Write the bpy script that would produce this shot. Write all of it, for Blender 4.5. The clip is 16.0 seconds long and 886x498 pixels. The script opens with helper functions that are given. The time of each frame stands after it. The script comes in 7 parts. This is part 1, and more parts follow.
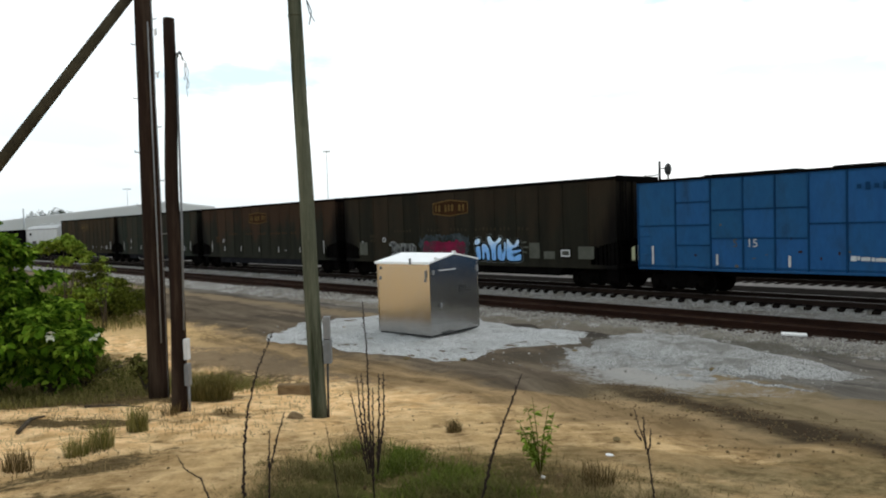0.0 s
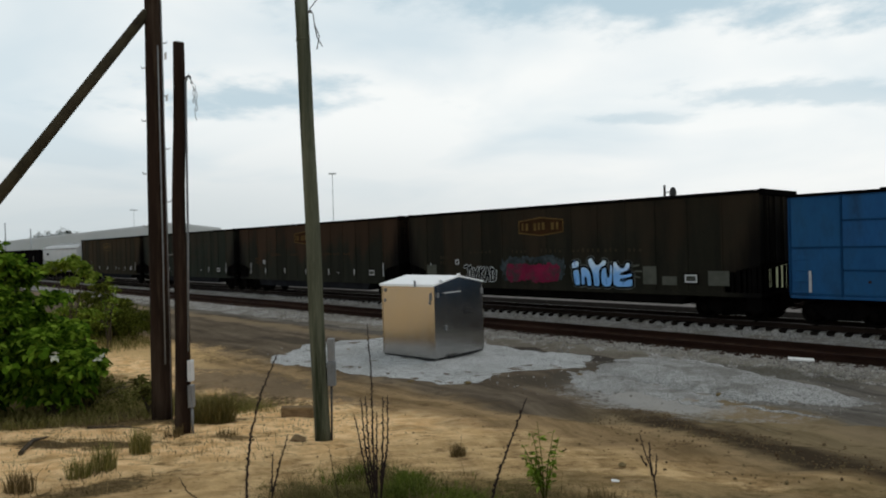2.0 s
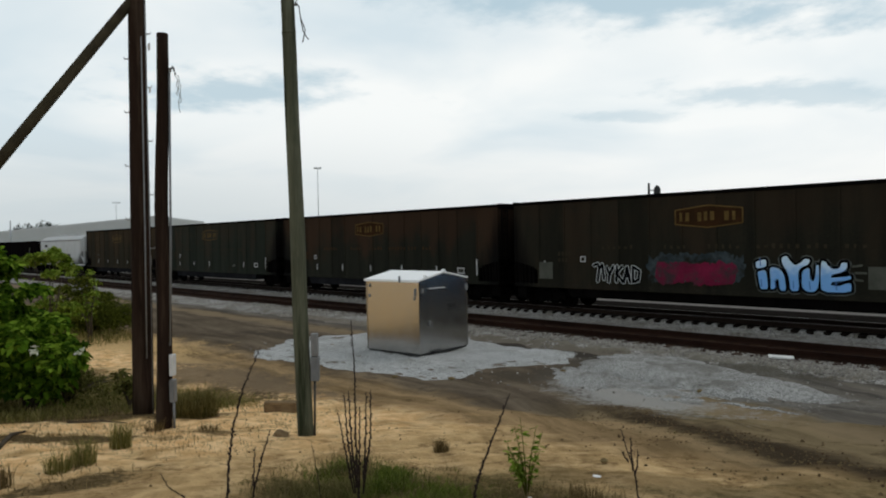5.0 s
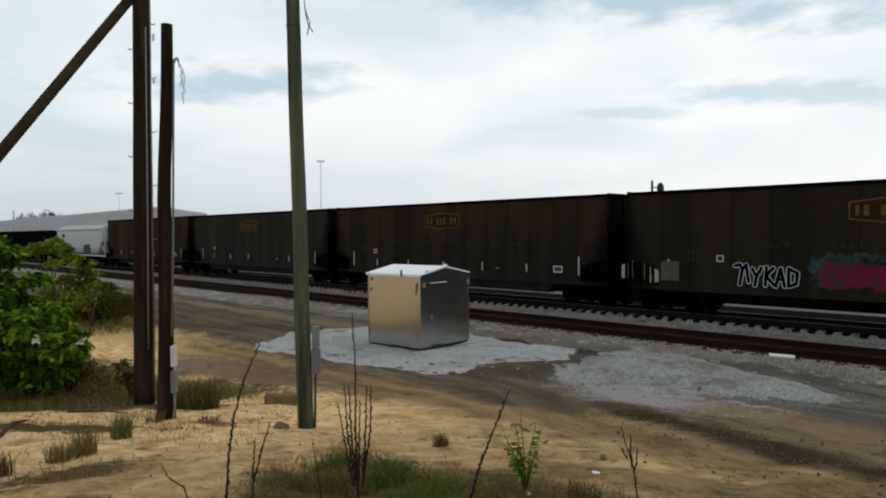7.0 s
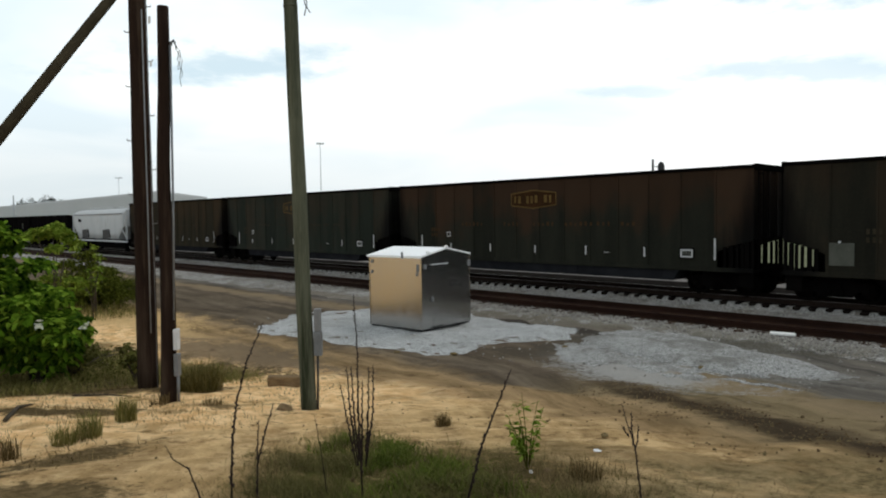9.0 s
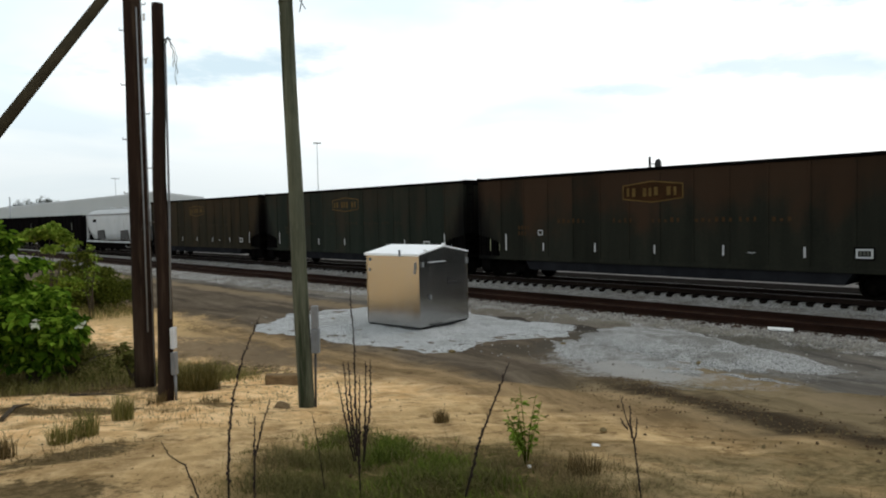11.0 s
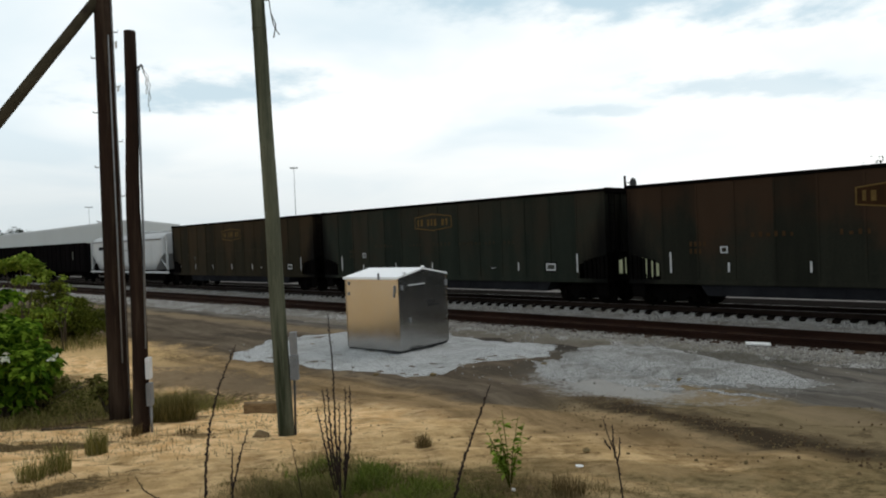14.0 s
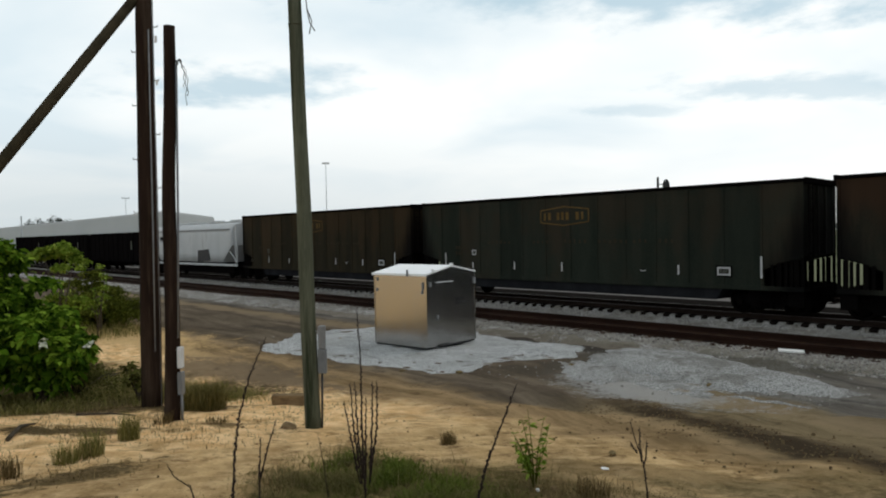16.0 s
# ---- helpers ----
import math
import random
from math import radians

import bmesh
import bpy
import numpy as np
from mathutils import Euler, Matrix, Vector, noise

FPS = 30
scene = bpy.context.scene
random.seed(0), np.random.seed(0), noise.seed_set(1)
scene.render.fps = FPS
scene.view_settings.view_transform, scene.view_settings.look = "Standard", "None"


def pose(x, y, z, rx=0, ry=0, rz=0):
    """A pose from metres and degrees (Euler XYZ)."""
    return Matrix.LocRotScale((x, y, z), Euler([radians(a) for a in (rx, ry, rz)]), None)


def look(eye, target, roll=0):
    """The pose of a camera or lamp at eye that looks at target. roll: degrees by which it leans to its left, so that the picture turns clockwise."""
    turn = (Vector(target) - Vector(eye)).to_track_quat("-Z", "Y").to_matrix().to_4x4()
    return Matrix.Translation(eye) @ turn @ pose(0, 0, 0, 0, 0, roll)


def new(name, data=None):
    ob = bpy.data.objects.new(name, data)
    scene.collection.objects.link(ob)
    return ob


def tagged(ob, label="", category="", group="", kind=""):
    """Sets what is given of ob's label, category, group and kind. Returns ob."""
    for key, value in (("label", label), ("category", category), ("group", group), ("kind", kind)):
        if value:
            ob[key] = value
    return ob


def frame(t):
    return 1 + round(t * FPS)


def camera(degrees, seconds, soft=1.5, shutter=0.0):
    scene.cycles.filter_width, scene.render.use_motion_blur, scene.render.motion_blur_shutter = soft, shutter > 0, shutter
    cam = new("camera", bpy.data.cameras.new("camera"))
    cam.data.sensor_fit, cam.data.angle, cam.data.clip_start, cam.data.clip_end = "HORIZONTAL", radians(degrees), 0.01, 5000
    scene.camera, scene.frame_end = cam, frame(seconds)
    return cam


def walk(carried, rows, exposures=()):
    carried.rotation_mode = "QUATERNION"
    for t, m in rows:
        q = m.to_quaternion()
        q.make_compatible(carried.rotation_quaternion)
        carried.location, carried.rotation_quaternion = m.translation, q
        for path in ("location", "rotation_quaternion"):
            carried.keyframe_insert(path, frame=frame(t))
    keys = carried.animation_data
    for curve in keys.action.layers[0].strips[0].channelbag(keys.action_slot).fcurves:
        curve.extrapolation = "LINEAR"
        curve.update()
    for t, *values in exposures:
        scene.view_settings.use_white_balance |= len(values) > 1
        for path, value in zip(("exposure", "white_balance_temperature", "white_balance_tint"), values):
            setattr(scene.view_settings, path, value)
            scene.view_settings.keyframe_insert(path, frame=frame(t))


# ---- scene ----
# camera: held by hand, one standpoint on a low bank
EYE = (0.0, 0.0, 3.4)
cam = camera(65.46, 16.0, soft=2.0)
PATH = [  # seconds, pitch, roll, yaw, and the sway of the eye
    (0, -2.20, 1.79, 46.40, 0.001, -0.006, 0.008),
    (0.5, 0.56, 1.41, 48.79, 0.006, -0.025, 0.015),
    (1, 0.54, 1.06, 48.44, -0.002, -0.015, 0.011),
    (1.5, 0.24, 1.34, 48.44, 0.005, -0.015, 0.015),
    (2, -0.33, 1.49, 46.81, 0.008, -0.015, 0.012),
    (2.5, -1.12, 1.11, 46.36, 0.002, -0.004, 0.011),
    (3, 0.56, 2.50, 47.14, 0.004, -0.011, 0.009),
    (3.5, 0.19, 1.08, 45.42, 0.011, -0.011, 0.009),
    (4, -0.17, 1.30, 45.40, 0.006, -0.009, 0.009),
    (6.5, -1.16, 0.18, 45.83, 0.011, -0.010, 0.009),
    (7, -1.14, 0.26, 45.77, 0.006, -0.007, 0.008),
    (7.5, -0.97, 0.84, 45.97, 0.010, -0.007, 0.009),
    (8, -2.63, 1.37, 46.89, 0.019, -0.017, 0.009),
    (8.5, -2.64, 1.14, 46.40, 0.017, -0.021, 0.011),
    (8.7, -2.66, 1.13, 46.00, 0.008, -0.014, 0.009),
    (10.8, -2.75, -0.70, 46.29, -0.001, 0.014, -0.026),
    (11, -2.77, 1.16, 45.60, -0.008, 0.016, -0.032),
    (11.5, -2.46, 0.07, 46.90, -0.008, 0.009, -0.030),
    (12, -2.79, 1.41, 45.12, -0.017, 0.015, -0.031),
    (12.5, -1.98, 1.10, 46.73, -0.008, 0.006, -0.028),
    (13, -1.31, 2.22, 46.09, -0.020, 0.020, -0.032),
    (13.5, -0.78, 2.06, 45.11, -0.020, 0.028, -0.032),
    (14, -0.98, 2.31, 43.82, -0.019, 0.037, -0.031),
    (14.5, -0.89, 2.60, 45.46, -0.018, 0.026, -0.033),
    (15, -0.70, 1.09, 43.96, -0.024, 0.033, -0.034),
    (15.5, -0.60, 0.95, 45.46, -0.019, 0.031, -0.034),
    (16, -1.10, 1.04, 46.25, -0.015, 0.026, -0.030),
]
EXPOSURES = [(0.0, 0.35), (0.5, 0.0), (1.0, -0.25), (6.5, -0.25), (7.5, -0.15), (8.0, -0.1), (8.5, 0.04), (11.0, 0.12), (13.5, 0.12), (13.9, -0.02), (15.0, -0.1), (16.0, -0.1)]
walk(cam, [(t, pose(EYE[0] + dx, EYE[1] + dy, EYE[2] + dz, 90 + p, r, y)) for t, p, r, y, dx, dy, dz in PATH], EXPOSURES)

# ---------------------------------------------------------------- world and sun
def make_world():
    world = bpy.data.worlds.new("overcast_sky")
    scene.world = world
    world.use_nodes = True
    nt = world.node_tree
    nt.nodes.clear()
    N, L = nt.nodes.new, nt.links.new
    out = N("ShaderNodeOutputWorld")
    sky = N("ShaderNodeTexSky")
    sky.sky_type = "NISHITA"
    sky.sun_disc = False
    sky.sun_elevation = radians(58)
    sky.sun_rotation = radians(20)
    clear = N("ShaderNodeBackground")
    clear.inputs["Strength"].default_value = 0.12
    L(sky.outputs[0], clear.inputs["Color"])
    # cloud deck: direction projected on a level sheet
    tc = N("ShaderNodeTexCoord")
    sep = N("ShaderNodeSeparateXYZ")
    L(tc.outputs["Generated"], sep.inputs[0])
    up = N("ShaderNodeMath"); up.operation = "MAXIMUM"; up.inputs[1].default_value = 0.0
    L(sep.outputs["Z"], up.inputs[0])
    den = N("ShaderNodeMath"); den.operation = "ADD"; den.inputs[1].default_value = 0.14
    L(up.outputs[0], den.inputs[0])
    px = N("ShaderNodeMath"); px.operation = "DIVIDE"
    py = N("ShaderNodeMath"); py.operation = "DIVIDE"
    L(sep.outputs["X"], px.inputs[0]); L(den.outputs[0], px.inputs[1])
    L(sep.outputs["Y"], py.inputs[0]); L(den.outputs[0], py.inputs[1])
    com = N("ShaderNodeCombineXYZ")
    L(px.outputs[0], com.inputs[0]); L(py.outputs[0], com.inputs[1])
    com.inputs[2].default_value = CLOUD_SEED
    noise_a = N("ShaderNodeTexNoise")
    noise_a.inputs["Scale"].default_value = 0.75
    noise_a.inputs["Detail"].default_value = 5.0
    noise_a.inputs["Roughness"].default_value = 0.45
    noise_a.inputs["Distortion"].default_value = 0.5
    L(com.outputs[0], noise_a.inputs["Vector"])
    ramp = N("ShaderNodeValToRGB")
    ramp.color_ramp.elements[0].position = 0.36
    ramp.color_ramp.elements[0].color = (0.70, 0.80, 0.845, 1)
    ramp.color_ramp.elements[1].position = 0.58
    ramp.color_ramp.elements[1].color = (0.97, 0.99, 0.97, 1)
    L(noise_a.outputs["Fac"], ramp.inputs[0])

    def op(kind, p, q=0.0):
        n = N("ShaderNodeMath"); n.operation = kind
        for i, v in enumerate((p, q)):
            if isinstance(v, bpy.types.NodeSocket):
                L(v, n.inputs[i])
            else:
                n.inputs[i].default_value = v
        return n.outputs[0]

    # ragged blue-grey rents in the deck, on the level sheet: centre, half sizes, turn, depth
    fray = N("ShaderNodeTexNoise")
    fray.inputs["Scale"].default_value = 3.2
    fray.inputs["Detail"].default_value = 6.0
    fray.inputs["Roughness"].default_value = 0.6
    L(com.outputs[0], fray.inputs["Vector"])
    deck = ramp.outputs[0]
    for cx, cy, rx, ry, turn, deep in ((-2.50, 1.33, 0.50, 0.22, 0.99, 0.75), (-1.01, 1.84, 0.85, 0.20, 0.81, 0.85), (-1.03, 2.93, 0.45, 0.17, 0.71, 0.6),
                                       (-1.63, 2.75, 0.25, 0.10, 0.74, 0.5), (0.6, 2.4, 0.8, 0.3, 0.4, 0.7), (0.8, -1.5, 1.2, 0.6, 0.9, 0.7), (-2.2, -1.2, 1.0, 0.5, 0.3, 0.7), (2.5, 0.6, 0.9, 0.6, 1.2, 0.7)):
        c, s = math.cos(turn), math.sin(turn)
        dx, dy = op("SUBTRACT", px.outputs[0], cx), op("SUBTRACT", py.outputs[0], cy)
        u = op("ADD", op("MULTIPLY", dx, c / rx), op("MULTIPLY", dy, s / rx))
        v = op("ADD", op("MULTIPLY", dx, -s / ry), op("MULTIPLY", dy, c / ry))
        d = op("SQRT", op("ADD", op("MULTIPLY", u, u), op("MULTIPLY", v, v)))
        d = op("ADD", d, op("MULTIPLY", op("SUBTRACT", fray.outputs["Fac"], 0.5), 3.4))
        rent = N("ShaderNodeMapRange")
        rent.interpolation_type = "SMOOTHSTEP"
        L(d, rent.inputs["Value"])
        for key, val in (("From Min", 0.3), ("From Max", 1.35), ("To Min", deep), ("To Max", 0.0)):
            rent.inputs[key].default_value = val
        mr = N("ShaderNodeMix"); mr.data_type = "RGBA"
        L(rent.outputs[0], mr.inputs["Factor"]); L(deck, mr.inputs["A"])
        mr.inputs["B"].default_value = (0.44, 0.595, 0.68, 1)
        deck = mr.outputs["Result"]
    # haze dulls the deck towards the horizon, least on the sun's side
    hz = N("ShaderNodeMapRange")
    hz.interpolation_type = "SMOOTHSTEP"
    for key, val in (("From Min", 0.02), ("From Max", 0.20), ("To Min", 0.9), ("To Max", 0.0)):
        hz.inputs[key].default_value = val
    L(up.outputs[0], hz.inputs["Value"])
    west = N("ShaderNodeMapRange")
    for key, val in (("From Min", -0.95), ("From Max", -0.45), ("To Min", 0.0), ("To Max", 1.0)):
        west.inputs[key].default_value = val
    L(sep.outputs["X"], west.inputs["Value"])
    hazy = N("ShaderNodeMix"); hazy.data_type = "RGBA"
    L(west.outputs[0], hazy.inputs["Factor"])
    hazy.inputs["A"].default_value = (0.58, 0.645, 0.675, 1)
    hazy.inputs["B"].default_value = (0.93, 0.94, 0.93, 1)
    mixc = N("ShaderNodeMix"); mixc.data_type = "RGBA"
    L(hz.outputs[0], mixc.inputs["Factor"])
    L(deck, mixc.inputs["A"])
    L(hazy.outputs["Result"], mixc.inputs["B"])
    # deck dimmed overhead, above the view, to weaken the light on the ground
    zen = N("ShaderNodeMapRange")
    zen.interpolation_type = "SMOOTHSTEP"
    zen.inputs["From Min"].default_value = 0.35
    zen.inputs["From Max"].default_value = 0.9
    zen.inputs["To Min"].default_value = 1.0
    zen.inputs["To Max"].default_value = 0.5
    L(up.outputs[0], zen.inputs["Value"])
    dull = N("ShaderNodeMix"); dull.data_type = "RGBA"; dull.blend_type = "MULTIPLY"
    dull.inputs["Factor"].default_value = 1.0
    L(mixc.outputs["Result"], dull.inputs["A"]); L(zen.outputs[0], dull.inputs["B"])
    cloud = N("ShaderNodeBackground")
    cloud.inputs["Strength"].default_value = CLOUD_STRENGTH
    L(dull.outputs["Result"], cloud.inputs["Color"])
    mix = N("ShaderNodeMixShader")
    mix.inputs[0].default_value = 0.93
    L(clear.outputs[0], mix.inputs[1]); L(cloud.outputs[0], mix.inputs[2])
    L(mix.outputs[0], out.inputs["Surface"])


CLOUD_SEED = 3.7
CLOUD_STRENGTH = 1.2
make_world()
sun_lamp = bpy.data.lights.new("sun", "SUN")
sun_lamp.energy = 0.5
sun_lamp.angle = radians(25)
sun_lamp.color = (1.0, 0.96, 0.9)
sun = new("sun", sun_lamp)
sun.matrix_world = look((0, 0, 50), (-9.0, -25.0, 7.0))

# ---------------------------------------------------------------- materials
def nodes_of(name):
    m = bpy.data.materials.new(name)
    m.use_nodes = True
    nt = m.node_tree
    return m, nt, nt.nodes["Principled BSDF"]


def tex(nt, kind, scale, vec, detail=4.0, rough=0.55):
    n = nt.nodes.new(kind)
    n.inputs["Scale"].default_value = scale
    if kind == "ShaderNodeTexNoise":
        n.inputs["Detail"].default_value = detail
        n.inputs["Roughness"].default_value = rough
    nt.links.new(vec, n.inputs["Vector"])
    return n


def mixed(nt, fac, a, b):
    """Colour mix; fac, a, b may be sockets or values."""
    n = nt.nodes.new("ShaderNodeMix")
    n.data_type = "RGBA"
    for key, v in (("Factor", fac), ("A", a), ("B", b)):
        if isinstance(v, bpy.types.NodeSocket):
            nt.links.new(v, n.inputs[key])
        elif key == "Factor":
            n.inputs[key].default_value = v
        else:
            n.inputs[key].default_value = (*v, 1)
    return n.outputs["Result"]


def ranged(nt, v, a, b, lo=0.0, hi=1.0, smooth=False):
    n = nt.nodes.new("ShaderNodeMapRange")
    if smooth:
        n.interpolation_type = "SMOOTHSTEP"
    nt.links.new(v, n.inputs["Value"])
    for k, x in (("From Min", a), ("From Max", b), ("To Min", lo), ("To Max", hi)):
        n.inputs[k].default_value = x
    return n.outputs[0]


def calc(nt, op, a, b=0.0):
    n = nt.nodes.new("ShaderNodeMath")
    n.operation = op
    for i, v in enumerate((a, b)):
        if isinstance(v, bpy.types.NodeSocket):
            nt.links.new(v, n.inputs[i])
        else:
            n.inputs[i].default_value = v
    return n.outputs[0]


def bumped(nt, bsdf, height, strength, dist=0.02):
    b = nt.nodes.new("ShaderNodeBump")
    b.inputs["Strength"].default_value = strength
    b.inputs["Distance"].default_value = dist
    nt.links.new(height, b.inputs["Height"])
    nt.links.new(b.outputs[0], bsdf.inputs["Normal"])


def local(nt, stretch=(1, 1, 1)):
    tc = nt.nodes.new("ShaderNodeTexCoord")
    mp = nt.nodes.new("ShaderNodeMapping")
    mp.inputs["Scale"].default_value = stretch
    nt.links.new(tc.outputs["Object"], mp.inputs["Vector"])
    return mp.outputs[0]


def surface(name, a, b, scale=3.0, rough=0.8, metal=0.0, fine=30.0, bump=0.3, dist=0.01, stretch=(1, 1, 1),
            stain=None, stain_scale=0.8, stain_at=(0.55, 0.7), vary=0.0, island=False, spec=0.5):
    """A worn surface: two tones at one scale, grain and relief at a finer one, and stains of a third tone."""
    m, nt, p = nodes_of(name)
    v = local(nt, stretch)
    big = tex(nt, "ShaderNodeTexNoise", scale, v).outputs["Fac"]
    small = tex(nt, "ShaderNodeTexNoise", fine, v, 3.0, 0.7).outputs["Fac"]
    f = calc(nt, "ADD", calc(nt, "MULTIPLY", ranged(nt, big, 0.3, 0.7), 0.65), calc(nt, "MULTIPLY", ranged(nt, small, 0.3, 0.7), 0.35))
    col = mixed(nt, f, a, b)
    if stain:
        s = tex(nt, "ShaderNodeTexNoise", stain_scale, v, 6.0, 0.65).outputs["Fac"]
        col = mixed(nt, ranged(nt, s, *stain_at), col, stain)
    if vary or island:
        src = nt.nodes.new("ShaderNodeNewGeometry").outputs["Random Per Island"] if island else nt.nodes.new("ShaderNodeObjectInfo").outputs["Random"]
        hsv = nt.nodes.new("ShaderNodeHueSaturation")
        nt.links.new(col, hsv.inputs["Color"])
        nt.links.new(ranged(nt, src, 0, 1, 1 - vary, 1 + vary), hsv.inputs["Value"])
        nt.links.new(ranged(nt, src, 0, 1, 0.5 - vary * 0.04, 0.5 + vary * 0.04), hsv.inputs["Hue"])
        col = hsv.outputs[0]
    nt.links.new(col, p.inputs["Base Color"])
    nt.links.new(ranged(nt, small, 0.2, 0.8, max(0, rough - 0.1), min(1, rough + 0.1)), p.inputs["Roughness"])
    p.inputs["Metallic"].default_value = metal
    p.inputs["Specular IOR Level"].default_value = spec
    if bump:
        bumped(nt, p, small, bump, dist)
    return m


def leaf_material(name, a, b, c):
    """Leaf tissue: tone varies leaf by leaf; some light passes through."""
    m, nt, p = nodes_of(name)
    r = nt.nodes.new("ShaderNodeNewGeometry").outputs["Random Per Island"]
    ramp = nt.nodes.new("ShaderNodeValToRGB")
    ramp.color_ramp.elements[0].color = (*a, 1)
    ramp.color_ramp.elements[1].color = (*c, 1)
    ramp.color_ramp.elements.new(0.6).color = (*b, 1)
    nt.links.new(r, ramp.inputs[0])
    nt.links.new(ramp.outputs[0], p.inputs["Base Color"])
    p.inputs["Roughness"].default_value = 0.85
    p.inputs["Specular IOR Level"].default_value = 0.05
    tr = nt.nodes.new("ShaderNodeBsdfTranslucent")
    nt.links.new(ramp.outputs[0], tr.inputs["Color"])
    mx = nt.nodes.new("ShaderNodeMixShader")
    mx.inputs[0].default_value = 0.30
    nt.links.new(p.outputs[0], mx.inputs[1])
    nt.links.new(tr.outputs[0], mx.inputs[2])
    nt.links.new(mx.outputs[0], nt.nodes["Material Output"].inputs["Surface"])
    return m


def band(nt, v, lo, hi, soft):
    """1 between lo and hi, falling to 0 over soft."""
    return calc(nt, "MULTIPLY", ranged(nt, v, lo - soft, lo + soft, 0, 1, True), ranged(nt, v, hi - soft, hi + soft, 1, 0, True))


def ground_material():
    m, nt, p = nodes_of("ground_soil")
    pos = nt.nodes.new("ShaderNodeNewGeometry").outputs["Position"]
    sep = nt.nodes.new("ShaderNodeSeparateXYZ")
    nt.links.new(pos, sep.inputs[0])
    X, Y = sep.outputs["X"], sep.outputs["Y"]
    wob = tex(nt, "ShaderNodeTexNoise", 0.28, pos, 4.0).outputs["Fac"]
    wob2 = tex(nt, "ShaderNodeTexNoise", 1.1, pos, 5.0, 0.6).outputs["Fac"]
    mid = tex(nt, "ShaderNodeTexNoise", 3.2, pos, 5.0, 0.65).outputs["Fac"]
    fine = tex(nt, "ShaderNodeTexNoise", 28.0, pos, 4.0, 0.7).outputs["Fac"]
    Yw = calc(nt, "ADD", Y, calc(nt, "MULTIPLY", calc(nt, "SUBTRACT", wob, 0.5), 2.6))
    Yw = calc(nt, "ADD", Yw, calc(nt, "MULTIPLY", calc(nt, "SUBTRACT", wob2, 0.5), 1.6))
    # the vehicle track follows the rails, then swings towards the bank
    ax = calc(nt, "ADD", X, 9.0)
    bend = calc(nt, "MULTIPLY", calc(nt, "ADD", ax, calc(nt, "SQRT", calc(nt, "ADD", calc(nt, "MULTIPLY", ax, ax), 4.0))), 0.42)
    V = calc(nt, "ADD", calc(nt, "ADD", Y, bend), calc(nt, "MULTIPLY", calc(nt, "SUBTRACT", wob2, 0.5), 1.4))
    V = calc(nt, "ADD", V, calc(nt, "MULTIPLY", calc(nt, "SUBTRACT", mid, 0.5), 0.8))
    S = calc(nt, "ADD", Yw, calc(nt, "MULTIPLY", bend, 0.35))
    east = ranged(nt, X, -9.0, -5.5, 0, 1, True)
    com = nt.nodes.new("ShaderNodeCombineXYZ")
    nt.links.new(calc(nt, "MULTIPLY", X, 0.22), com.inputs[0])
    nt.links.new(calc(nt, "MULTIPLY", calc(nt, "ADD", Y, bend), 1.5), com.inputs[1])
    rut = tex(nt, "ShaderNodeTexNoise", 1.0, com.outputs[0], 6.0, 0.66).outputs["Fac"]
    speck = tex(nt, "ShaderNodeTexNoise", 9.0, pos, 6.0, 0.75).outputs["Fac"]

    def dirt(col, cx, cy, rx, ry, turn, tone, most=1.0, soft=0.35):
        """A stain with a ragged edge, by its place and size on the ground."""
        c, s = math.cos(turn), math.sin(turn)
        dx, dy = calc(nt, "SUBTRACT", X, cx), calc(nt, "SUBTRACT", Y, cy)
        u = calc(nt, "ADD", calc(nt, "MULTIPLY", dx, c / rx), calc(nt, "MULTIPLY", dy, s / rx))
        v = calc(nt, "ADD", calc(nt, "MULTIPLY", dx, -s / ry), calc(nt, "MULTIPLY", dy, c / ry))
        d = calc(nt, "SQRT", calc(nt, "ADD", calc(nt, "MULTIPLY", u, u), calc(nt, "MULTIPLY", v, v)))
        d = calc(nt, "ADD", d, calc(nt, "MULTIPLY", calc(nt, "SUBTRACT", wob2, 0.5), 2.2))
        d = calc(nt, "ADD", d, calc(nt, "MULTIPLY", calc(nt, "SUBTRACT", speck, 0.5), 2.4))
        return mixed(nt, ranged(nt, d, 1 - soft, 1 + soft, most, 0, True), col, tone)

    # sand, pale where dry and darker where trodden
    sand = mixed(nt, ranged(nt, mid, 0.38, 0.60), (0.72, 0.440, 0.198), (0.95, 0.670, 0.362))
    sand = mixed(nt, ranged(nt, wob2, 0.55, 0.68, 0, 0.7), sand, (0.36, 0.225, 0.095))
    sand = mixed(nt, ranged(nt, speck, 0.62, 0.70, 0, 0.75), sand, (0.19, 0.115, 0.050))
    sand = mixed(nt, ranged(nt, speck, 0.36, 0.28, 0, 0.8), sand, (0.92, 0.69, 0.40))
    sand = mixed(nt, ranged(nt, fine, 0.62, 0.72, 0, 0.7), sand, (0.24, 0.145, 0.066))
    crust = tex(nt, "ShaderNodeTexNoise", 2.3, pos, 9.0, 0.72).outputs["Fac"]
    sand = mixed(nt, ranged(nt, crust, 0.555, 0.60, 0, 0.65), sand, (0.33, 0.205, 0.090))
    sand = mixed(nt, ranged(nt, crust, 0.63, 0.67, 0, 0.8), sand, (0.12, 0.080, 0.036))
    # duller, trampled sand towards the wheel track
    dull = mixed(nt, ranged(nt, rut, 0.40, 0.60), (0.22, 0.150, 0.070), (0.47, 0.325, 0.158))
    dull = mixed(nt, ranged(nt, crust, 0.56, 0.61, 0, 0.7), dull, (0.15, 0.095, 0.045))
